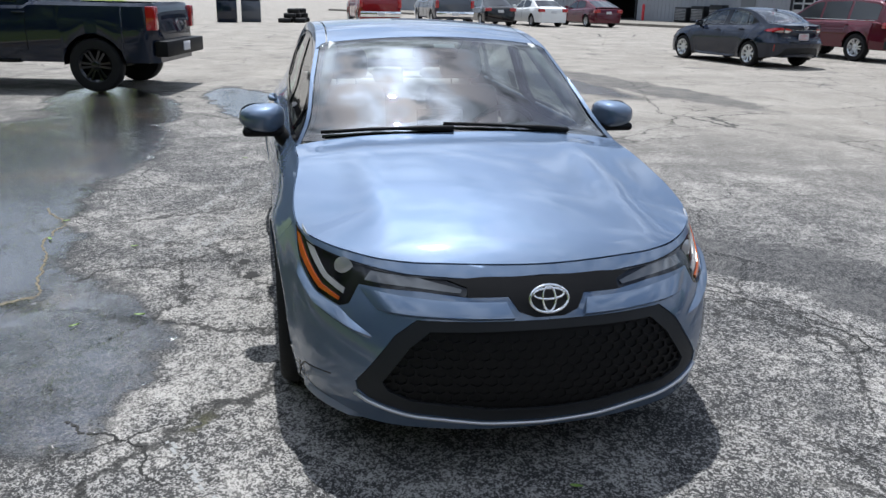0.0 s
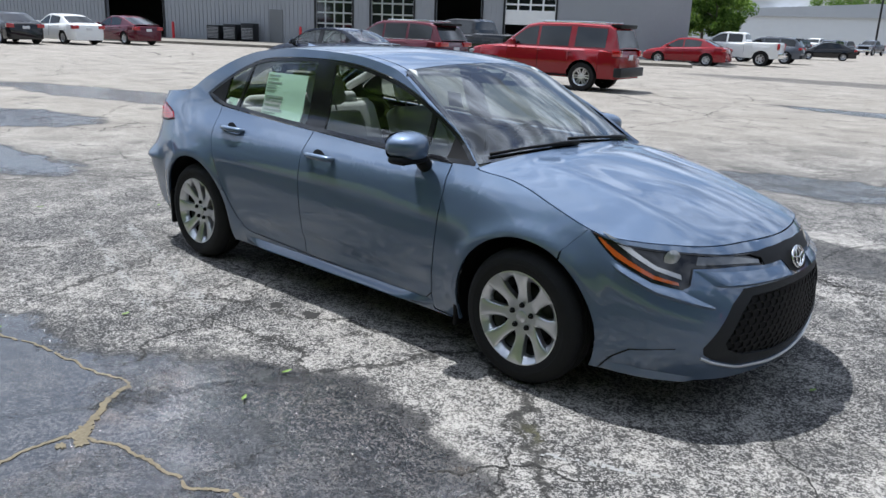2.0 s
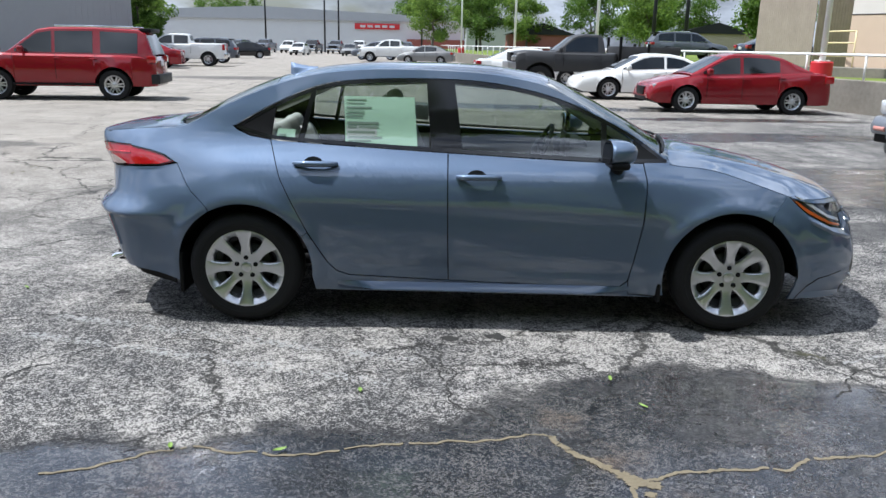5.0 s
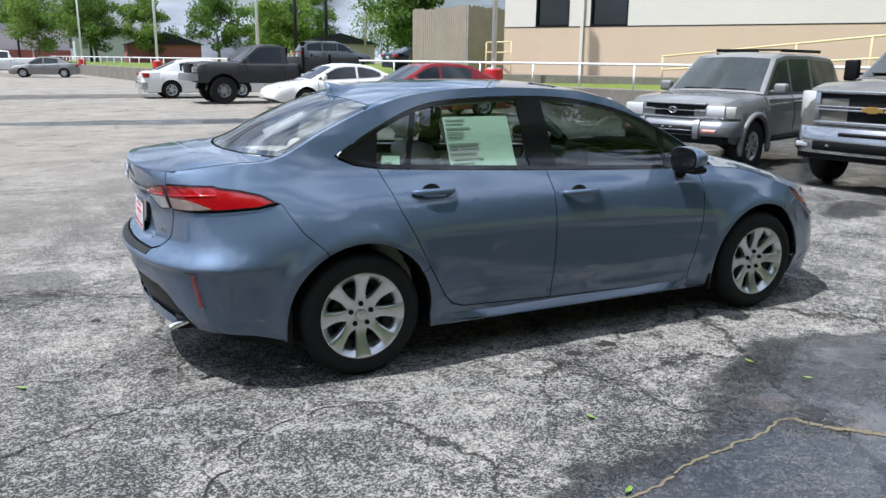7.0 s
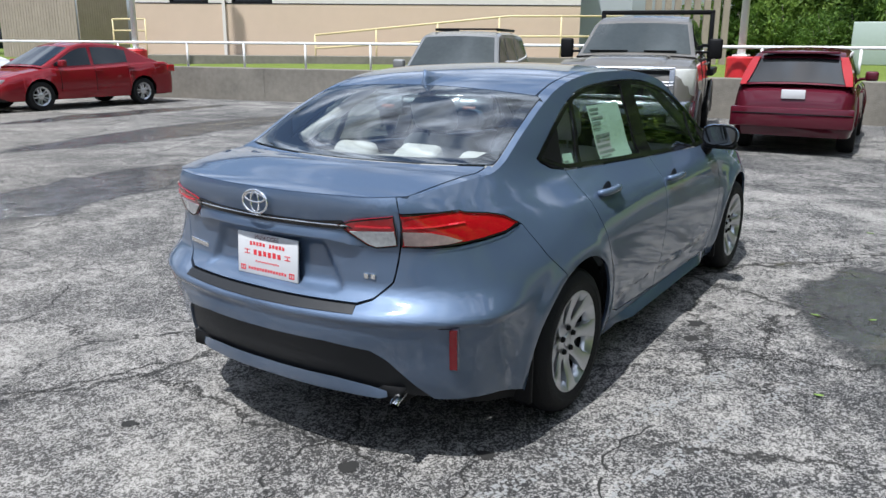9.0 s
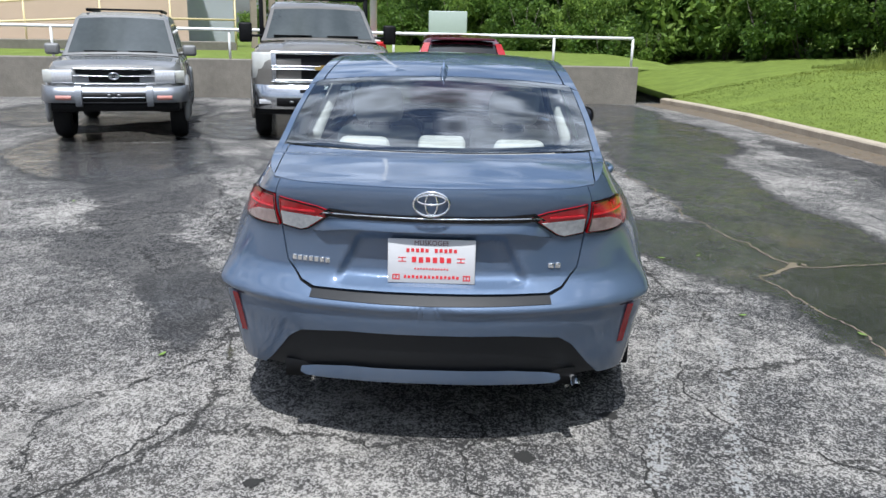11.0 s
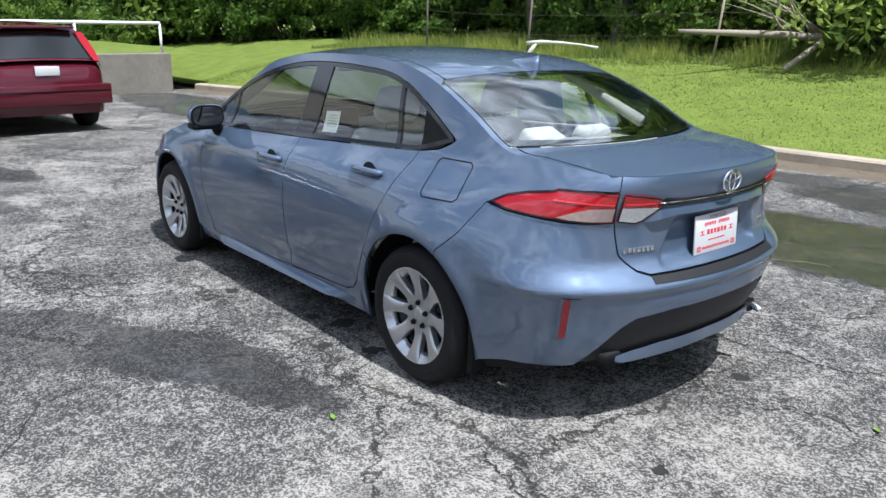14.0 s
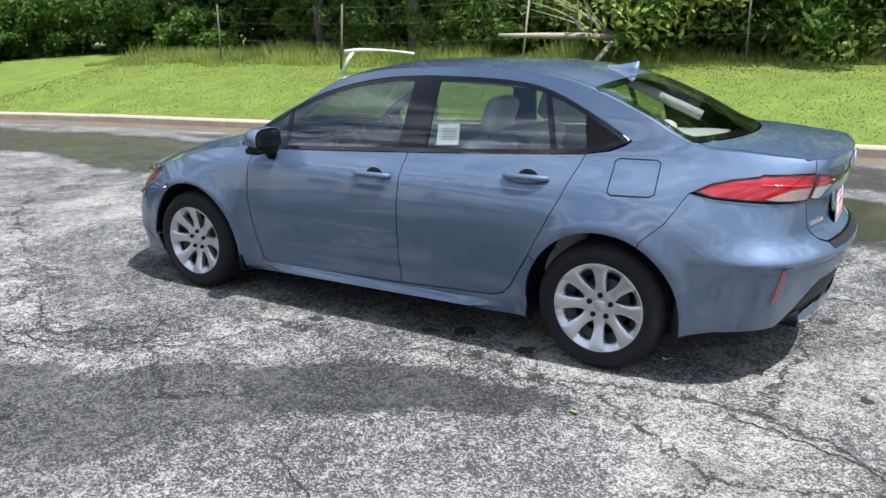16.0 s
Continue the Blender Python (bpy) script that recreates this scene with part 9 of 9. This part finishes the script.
# ---- trees, shrubs, grass ----
def leaf_mat(name, c, patchy=False):
    m = mat(name, c, 0.6, spec=0.25)
    n, l = m.node_tree.nodes, m.node_tree.links
    b = n["Principled BSDF"]
    geo = n.new("ShaderNodeNewGeometry")
    if patchy:      # broad paler and darker patches
        tc = n.new("ShaderNodeTexCoord")
        no = n.new("ShaderNodeTexNoise")
        no.inputs["Scale"].default_value, no.inputs["Detail"].default_value = 0.9, 5
        l.new(tc.outputs["Object"], no.inputs["Vector"])
        av = n.new("ShaderNodeMath")
        av.operation = "MULTIPLY_ADD"
        av.inputs[1].default_value = 2.2
        av.inputs[2].default_value = -0.85
        l.new(no.outputs["Fac"], av.inputs[0])
        ad = n.new("ShaderNodeMath")
        ad.operation = "MULTIPLY_ADD"
        ad.inputs[1].default_value = 0.5
        l.new(geo.outputs["Random Per Island"], ad.inputs[0])
        l.new(av.outputs[0], ad.inputs[2])
    rmp = n.new("ShaderNodeValToRGB")
    rmp.color_ramp.elements[0].color = (c[0] * 0.55, c[1] * 0.6, c[2] * 0.6, 1)
    rmp.color_ramp.elements[1].color = (c[0] * 1.5, c[1] * 1.3, c[2] * 1.1, 1)
    l.new(ad.outputs[0] if patchy else geo.outputs["Random Per Island"], rmp.inputs["Fac"])
    l.new(rmp.outputs["Color"], b.inputs["Base Color"])
    tr = n.new("ShaderNodeBsdfTranslucent")
    l.new(rmp.outputs["Color"], tr.inputs["Color"])
    mx = n.new("ShaderNodeMixShader")
    mx.inputs[0].default_value = 0.5
    l.new(b.outputs[0], mx.inputs[1])
    l.new(tr.outputs[0], mx.inputs[2])
    l.new(mx.outputs[0], n["Material Output"].inputs["Surface"])
    return m


M["leaf"] = leaf_mat("leaf_green", (0.098, 0.185, 0.036))
M["leaf2"] = leaf_mat("leaf_fresh", (0.155, 0.26, 0.055))
# brighter leaf colour puts sunlight into the bushes before the wood
M["leaf3"] = leaf_mat("leaf_sunlit", (0.33, 0.45, 0.12))
M["bark"] = mat("bark", (0.13, 0.11, 0.09), 0.9, var=0.4, scale=4, bump=0.6, bscale=18)
M["deadwood"] = mat("bare_dead_wood", (0.29, 0.25, 0.195), 0.8, var=0.3, scale=3, bump=0.4, bscale=14)


def leaves(name, clumps, per, size, seed, material, parent):
    """Leaf blades scattered in uneven clumps: (x, y, z, radius)."""
    rg = np.random.default_rng(seed)
    C = np.array(clumps)
    n = len(C) * per
    who = np.repeat(np.arange(len(C)), per)
    d = rg.normal(size=(n, 3))
    d /= np.linalg.norm(d, axis=1, keepdims=True)
    r = rg.random(n) ** 0.45
    p = C[who, :3] + d * (C[who, 3] * r)[:, None] * np.array([1, 1, 0.75])
    a = rg.normal(size=(n, 3)) + d * 0.4
    a /= np.linalg.norm(a, axis=1, keepdims=True)
    b = np.cross(a, rg.normal(size=(n, 3)))
    b /= np.linalg.norm(b, axis=1, keepdims=True)
    s = size * (0.55 + 0.9 * rg.random(n))[:, None]
    V = np.empty((n, 4, 3))
    V[:, 0], V[:, 1], V[:, 2], V[:, 3] = p - a * s, p + b * s * 0.45, p + a * s, p - b * s * 0.45
    me = bpy.data.meshes.new(name)
    me.from_pydata(V.reshape(-1, 3).tolist(), [], np.arange(n * 4).reshape(-1, 4).tolist())
    me.materials.append(material)
    ob = new(name, me)
    ob.parent = parent
    return ob


def tree(label, place, h, spread, seed, material, per=90, nclump=46, leaf=0.13, bare=0.25, group="trees"):
    rg = random.Random(seed)
    t = thing("tree", label, "tree", place, group)
    bm = bmesh.new()
    pts = [Vector((0, 0, -0.3))]
    for k in range(1, 6):
        pts.append(Vector((rg.uniform(-0.1, 0.1) * k, rg.uniform(-0.1, 0.1) * k, h * 0.75 * k / 5)))
    tube(bm, pts, [h * 0.022, h * 0.019, h * 0.016, h * 0.012, h * 0.008, h * 0.003], 8)
    tips = []
    for k in range(9):
        i = rg.choice((2, 3, 4))
        a = rg.uniform(0, math.tau)
        L = spread * rg.uniform(0.5, 0.95)
        p0 = pts[i]
        p1 = p0 + Vector((math.cos(a) * L * 0.5, math.sin(a) * L * 0.5, L * 0.35))
        p2 = p1 + Vector((math.cos(a + 0.3) * L * 0.5, math.sin(a + 0.3) * L * 0.5, L * 0.25))
        tube(bm, [p0, p1, p2], [h * 0.009, h * 0.006, h * 0.002], 6)
        tips += [p1, p2]
    part("trunk", bm, M["bark"], t)
    cl = []
    for k in range(nclump):
        if k < len(tips):
            q = tips[k]
            q = (q.x, q.y, q.z)
        else:
            a, u = rg.uniform(0, math.tau), rg.random()
            z = bare + (1 - bare) * u
            rr = spread * math.sqrt(max(0.05, 1 - (2 * (u - 0.42)) ** 2)) * math.sqrt(rg.random()) * rg.uniform(0.7, 1.15)
            q = (math.cos(a) * rr, math.sin(a) * rr, h * z)
        cl.append((*q, spread * rg.uniform(0.16, 0.34)))
    leaves("crown", cl, per, leaf, seed, material, t)
    return t


def shrub(label, place, h, w, seed, material, per=70, nclump=16, leaf=0.09, group="undergrowth"):
    rg = random.Random(seed)
    t = thing("shrub", label, "shrub", place, group)
    for k in range(5):
        bm = bmesh.new()
        a = rg.uniform(0, math.tau)
        tube(bm, [(0, 0, -0.1), (math.cos(a) * w * 0.3, math.sin(a) * w * 0.3, h * 0.5), (math.cos(a) * w * 0.5, math.sin(a) * w * 0.5, h * 0.9)], [0.03, 0.02, 0.006], 5)
        part("stem", bm, M["bark"], t)
    cl = [(rg.gauss(0, w * 0.33), rg.gauss(0, w * 0.33), h * rg.uniform(0.08, 0.9), w * rg.uniform(0.18, 0.36)) for _ in range(nclump)]
    leaves("foliage", cl, per, leaf, seed, material, t)
    return t


# wood behind the lawn
WOOD = [(-30, -16.5), (-18, -15.5), (-8, -14.8), (0, -13.6), (7, -14.5), (13, -16.5), (18, -15), (22, -11), (27, -6), (36, 2), (46, 12)]
kinds = [tree("broad-leaved tree of the wood behind the lawn", pose(0, 0, -50), 11, 3.6, 3 + k, M["leaf"] if k % 2 else M["leaf2"], per=150, nclump=70, leaf=0.17, bare=0.08, group="trees of the wood") for k in range(4)]
bush = [shrub("leafy shrub at the edge of the wood", pose(0, 0, -50), 2.4, 2.0, 30 + k, M["leaf2"] if k % 2 else M["leaf"], per=150, nclump=30, leaf=0.10) for k in range(3)]
rg = random.Random(8)
acc, used_t, used_b = 0, 0, 0
def z_at(x, y):
    return bank(x, y) if y < float(np.interp(x, kx, ky)) - 0.2 and x < 60 else 0.85
def put(src, first, m_):
    if first:
        src.matrix_world = m_
        return src
    return copy_thing(src, m_)
n_t = n_b = 0
for (x0, y0), (x1, y1) in zip(WOOD, WOOD[1:]):
    L = math.dist((x0, y0), (x1, y1))
    nx, ny = (y1 - y0) / L, -(x1 - x0) / L
    for rowk, (off, gap_) in enumerate(((1.6, 3.4), (4.8, 3.4), (9.0, 4.2))):
        s_ = rg.uniform(0, 1.5)
        while s_ < L:
            o = off + rg.uniform(-0.8, 0.8)
            x, y = x0 + (x1 - x0) * s_ / L + nx * o, y0 + (y1 - y0) * s_ / L + ny * o
            m_ = pose(x, y, z_at(x, y), 0, 0, rg.uniform(0, 360))
            sc = rg.uniform(0.75, 1.2)
            k = n_t % 4
            ob = put(kinds[k], n_t < 4, m_)
            ob.scale = (sc, sc, sc * rg.uniform(0.9, 1.15))
            n_t += 1
            s_ += gap_ * rg.uniform(0.8, 1.3)
    for off, step_, big_ in ((-1.6, 2.0, 0.75), (-0.2, 1.9, 1.15)):
        s_ = rg.uniform(0, 1.0)
        while s_ < L:
            o = off + rg.uniform(-0.5, 0.7)
            x, y = x0 + (x1 - x0) * s_ / L + nx * o, y0 + (y1 - y0) * s_ / L + ny * o
            ob = put(bush[n_b % 3], n_b < 3, pose(x, y, z_at(x, y), 0, 0, rg.uniform(0, 360)))
            sc = rg.uniform(0.7, 1.25) * big_
            ob.scale = (sc, sc, sc * rg.uniform(0.85, 1.2))
            n_b += 1
            s_ += step_ * rg.uniform(0.7, 1.4)
# slender trunks that stand free at the edge of the wood
for k, (x, y, h_) in enumerate(((16.5, -12.8, 8.5), (8.6, -13.2, 9.5), (6.7, -13.3, 9.0), (12.2, -14.0, 8.0), (-2.6, -13.8, 9.0))):
    tree("slender pale-barked tree at the edge of the wood", pose(x, y, z_at(x, y)), h_, 2.3, 140 + k, M["leaf"], per=90, nclump=40, leaf=0.10, bare=0.36, group="slender trees at the wood's edge")
# single bushes and the fallen tree's crown
for x, y, h, w_, sd in ((15.4, -12.4, 1.3, 1.3, 71), (1.3, -12.7, 3.5, 3.4, 72), (-0.9, -13.2, 3.0, 2.6, 73), (-3.6, -13.6, 3.4, 3.0, 74), (4.6, -13.4, 2.8, 2.6, 76), (-6.4, -13.6, 2.8, 2.8, 77)):
    shrub("dense green shrub, most with sunlight in the leaf colour", pose(x, y, z_at(x, y)), h, w_, sd, M["leaf"] if x > 8 else M["leaf3"], per=220, nclump=34, leaf=0.085)
log = thing("fallen_tree", "bare fallen tree trunk with broken branches", "fallen tree")
bm = bmesh.new()
tube(bm, [(4.24, -9.25, 1.52), (3.75, -10.05, 1.50), (3.3, -10.9, 1.48), (2.75, -11.9, 1.42), (2.2, -12.8, 1.3)], [0.032, 0.055, 0.068, 0.082, 0.095], 10)
part("trunk", bm, M["deadwood"], log)
bm = bmesh.new()
tube(bm, [(2.85, -11.75, 1.42), (2.8, -10.9, 1.15), (2.76, -10.2, 0.93)], [0.055, 0.05, 0.04], 8)
part("limb", bm, M["deadwood"], log)
for k in range(9):
    bm = bmesh.new()
    a = rg.uniform(0.2, 1.0)
    p = Vector((2.75 + a * 0.6, -11.9 + a * 0.9, 1.5))
    pts = [p]
    d = Vector((rg.uniform(-0.1, 0.5), rg.uniform(0.2, 0.7), rg.uniform(0.35, 0.7))).normalized()
    for j in range(5):
        d = (d + Vector((rg.uniform(-0.35, 0.35), rg.uniform(-0.25, 0.25), rg.uniform(-0.25, 0.12)))).normalized()
        pts.append(pts[-1] + d * 0.32)
    tube(bm, pts, [0.03, 0.022, 0.016, 0.011, 0.007, 0.004], 5)
    part("twig", bm, M["deadwood"], log)
stump = thing("broken_branch", "pale broken branch lying on the grass", "branch")
bm = bmesh.new()
tube(bm, [(7.78, -9.18, 1.22), (7.55, -9.36, 1.25), (7.2, -9.6, 1.24), (6.85, -9.8, 1.21), (6.55, -9.95, 1.16)], [0.045, 0.042, 0.03, 0.022, 0.03], 8)
tube(bm, [(7.62, -9.31, 1.25), (7.72, -9.2, 1.05), (7.80, -9.12, bank(7.8, -9.12) - 0.02)], [0.04, 0.045, 0.04], 7)
part("wood", bm, mat("pale_wood", (0.55, 0.54, 0.50), 0.7, var=0.1), stump)
for x, y, lean in ((8.3, -9.7, 0.12), (4.45, -10.7, 0.16), (12.6, -10.4, 0.02), (0.2, -11.2, 0.0), (-4.0, -11.6, 0.05)):
    t = thing("fence_post", "thin rusty steel fence post", "post", pose(x, y, bank(x, y)), "wire fence posts on the lawn")
    bm = bmesh.new()
    tube(bm, [(0, 0, -0.2), (-lean, 0, 1.35)], 0.022, 6)
    part("shaft", bm, M["deadwood"] if x == 4.45 else M["bark"], t)

# trees on the terrace and in the distance
for x, y, h, sp, sd, z in ((-2.6, 95, 8.0, 3.6, 101, 0.5), (3.5, 98, 8.6, 3.8, 102, 0.5), (9, 96, 7.6, 3.4, 103, 0.5), (17, 96, 9.0, 4.2, 104, 0.5), (24, 100, 8.0, 4.0, 105, 0.5), (32, 104, 10, 5.0, 106, 0.5), (15.6, 61, 6.4, 2.9, 107, 0.8), (15.4, 35.4, 6.2, 2.3, 108, 0.9), (-29, 66, 8, 3.6, 109, 0), (-26, 62, 6.5, 2.4, 110, 0), (-33, 71, 9, 4.0, 111, 0), (-6, 150, 14, 6, 112, 0), (4, 152, 13, 6, 113, 0), (-52, 185, 16, 8, 114, 0), (46, 112, 10, 6, 115, 0.5), (20.5, 14.0, 5, 2.0, 116, 0.9)):
    if sd == 116:
        continue
    tree("leafy street tree beyond the lot", pose(x, y, z), h, sp, sd, M["leaf2"] if sd % 2 else M["leaf"], per=170, nclump=60, leaf=0.07 + h * 0.009, bare=0.25, group="street trees")
box_ = thing("utility_box", "green-grey metal utility cabinet on the verge", "utility box", pose(27.5, 0.7, 0.9))
bm = bmesh.new()
box(bm, (-0.5, -0.75, 0), (0.5, 0.75, 1.45), 0.03)
part("case", bm, mat("green_grey_metal", (0.36, 0.42, 0.38), 0.5, var=0.1), box_)

# grass blades on the bank
rgn = np.random.default_rng(4)
n = 110000
gx = rgn.uniform(-9, 15.0, n)
gd = 0.05 + 7.5 * rgn.random(n) ** 1.1
gy_ = np.interp(gx, kx, ky) - 0.16 - gd
gz = np.array([bank(a, b) for a, b in zip(gx, gy_)])
hgt = 0.012 + 0.020 * rgn.random(n)
ang = rgn.uniform(0, math.tau, n)
wd = 0.008 + 0.010 * rgn.random(n)
V = np.empty((n, 3, 3))
base = np.stack([gx, gy_, gz - 0.01], axis=1)
sd_ = np.stack([np.cos(ang) * wd, np.sin(ang) * wd, np.zeros(n)], axis=1)
V[:, 0], V[:, 1] = base - sd_, base + sd_
V[:, 2] = base + np.stack([rgn.normal(0, 0.02, n), rgn.normal(0, 0.02, n), hgt], axis=1)
me = bpy.data.meshes.new("grass_blades")
me.from_pydata(V.reshape(-1, 3).tolist(), [], np.arange(n * 3).reshape(-1, 3).tolist())
me.materials.append(leaf_mat("grass_blade", (0.145, 0.192, 0.037), True))
tagged(new("grass_blades", me), "short bright green mown grass blades", "grass", kind="stuff")

# tall uncut grass and weeds past the wire fence
n = 42000
gx = rgn.uniform(-9, 16.0, n)
gd = 4.2 + 5.2 * rgn.random(n) ** 1.4 + 0.7 * np.array([noise.noise((a * 0.8, 3.0, 1.0)) for a in gx])
clot = np.array([noise.noise((a * 0.9, b * 0.9, 7.0)) for a, b in zip(gx, gd)])
gy_ = np.interp(gx, kx, ky) - 0.16 - gd
gz = np.array([bank(a, b) for a, b in zip(gx, gy_)])
hgt = (0.14 + 0.30 * rgn.random(n)) * np.clip(0.75 + 0.9 * clot, 0.25, 1.6) * np.clip((gd - 4.2) / 0.9, 0.3, 1)
ang = rgn.uniform(0, math.tau, n)
wd = 0.007 + 0.010 * rgn.random(n)
V = np.empty((n, 3, 3))
base = np.stack([gx, gy_, gz - 0.01], axis=1)
sd_ = np.stack([np.cos(ang) * wd, np.sin(ang) * wd, np.zeros(n)], axis=1)
V[:, 0], V[:, 1] = base - sd_, base + sd_
V[:, 2] = base + np.stack([rgn.normal(0, 0.3, n) * hgt, rgn.normal(0, 0.3, n) * hgt, hgt], axis=1)
me = bpy.data.meshes.new("tall_grass")
me.from_pydata(V.reshape(-1, 3).tolist(), [], np.arange(n * 3).reshape(-1, 3).tolist())
me.materials.append(leaf_mat("tall_grass_blade", (0.25, 0.32, 0.085), True))
tagged(new("tall_grass", me), "tall uncut grass and weeds past the wire fence", "grass", kind="stuff")

# green leaves blown onto the asphalt
leafgreen = mat("fallen_leaf", (0.16, 0.26, 0.04), 0.55, var=0.3, scale=30)
for k, (x, y) in enumerate(((-0.86, -2.30), (0.57, -1.55), (0.66, -1.84), (2.37, 0.09), (-1.29, -2.29), (-0.61, -1.74), (-2.88, -0.33), (-1.43, 1.33), (1.9, 3.4), (-3.4, -1.1), (3.1, -1.6), (6.3, -3.8), (4.1, -4.6))):
    rg2 = random.Random(500 + k)
    bm = bmesh.new()
    L_, W_ = rg2.uniform(0.020, 0.030), rg2.uniform(0.008, 0.011)
    rows = []
    for s_ in np.linspace(0, 1, 6):
        wd_ = W_ * math.sin(math.pi * min(0.97, 0.06 + s_ * 0.92)) ** 0.8
        rows.append([bm.verts.new((L_ * (s_ - 0.5) * 2, v * wd_, 0.006 + 0.006 * abs(v) + 0.01 * (s_ - 0.5) ** 2)) for v in (-1, 0, 1)])
    for A, B in zip(rows, rows[1:]):
        for i in range(2):
            bm.faces.new((A[i], B[i], B[i + 1], A[i + 1]))
    ob = part("fallen_leaf", bm, leafgreen)
    ob.matrix_world = pose(x, y, 0, 0, 0, rg2.uniform(0, 360))
    tagged(ob, "small green leaf fallen on the asphalt", "leaf", "fallen leaves")

wire = thing("fence_wire", "thin sagging wires of the lawn fence", "fence wire", kind="structure")
POSTS = [(12.6, -10.4), (8.3, -9.7), (4.45, -10.7), (0.2, -11.2), (-4.0, -11.6)]
for hz_ in (0.55, 0.95, 1.28):
    bm = bmesh.new()
    pts = []
    for (xa, ya), (xb, yb) in zip(POSTS, POSTS[1:]):
        for k in range(8):
            f = k / 8
            x, y = xa + (xb - xa) * f, ya + (yb - ya) * f
            pts.append((x, y, (bank(xa, ya) * (1 - f) + bank(xb, yb) * f) + hz_ - 0.12 * f * (1 - f)))
    tube(bm, pts, 0.004, 4)
    part("wire", bm, M["bark"], wire)
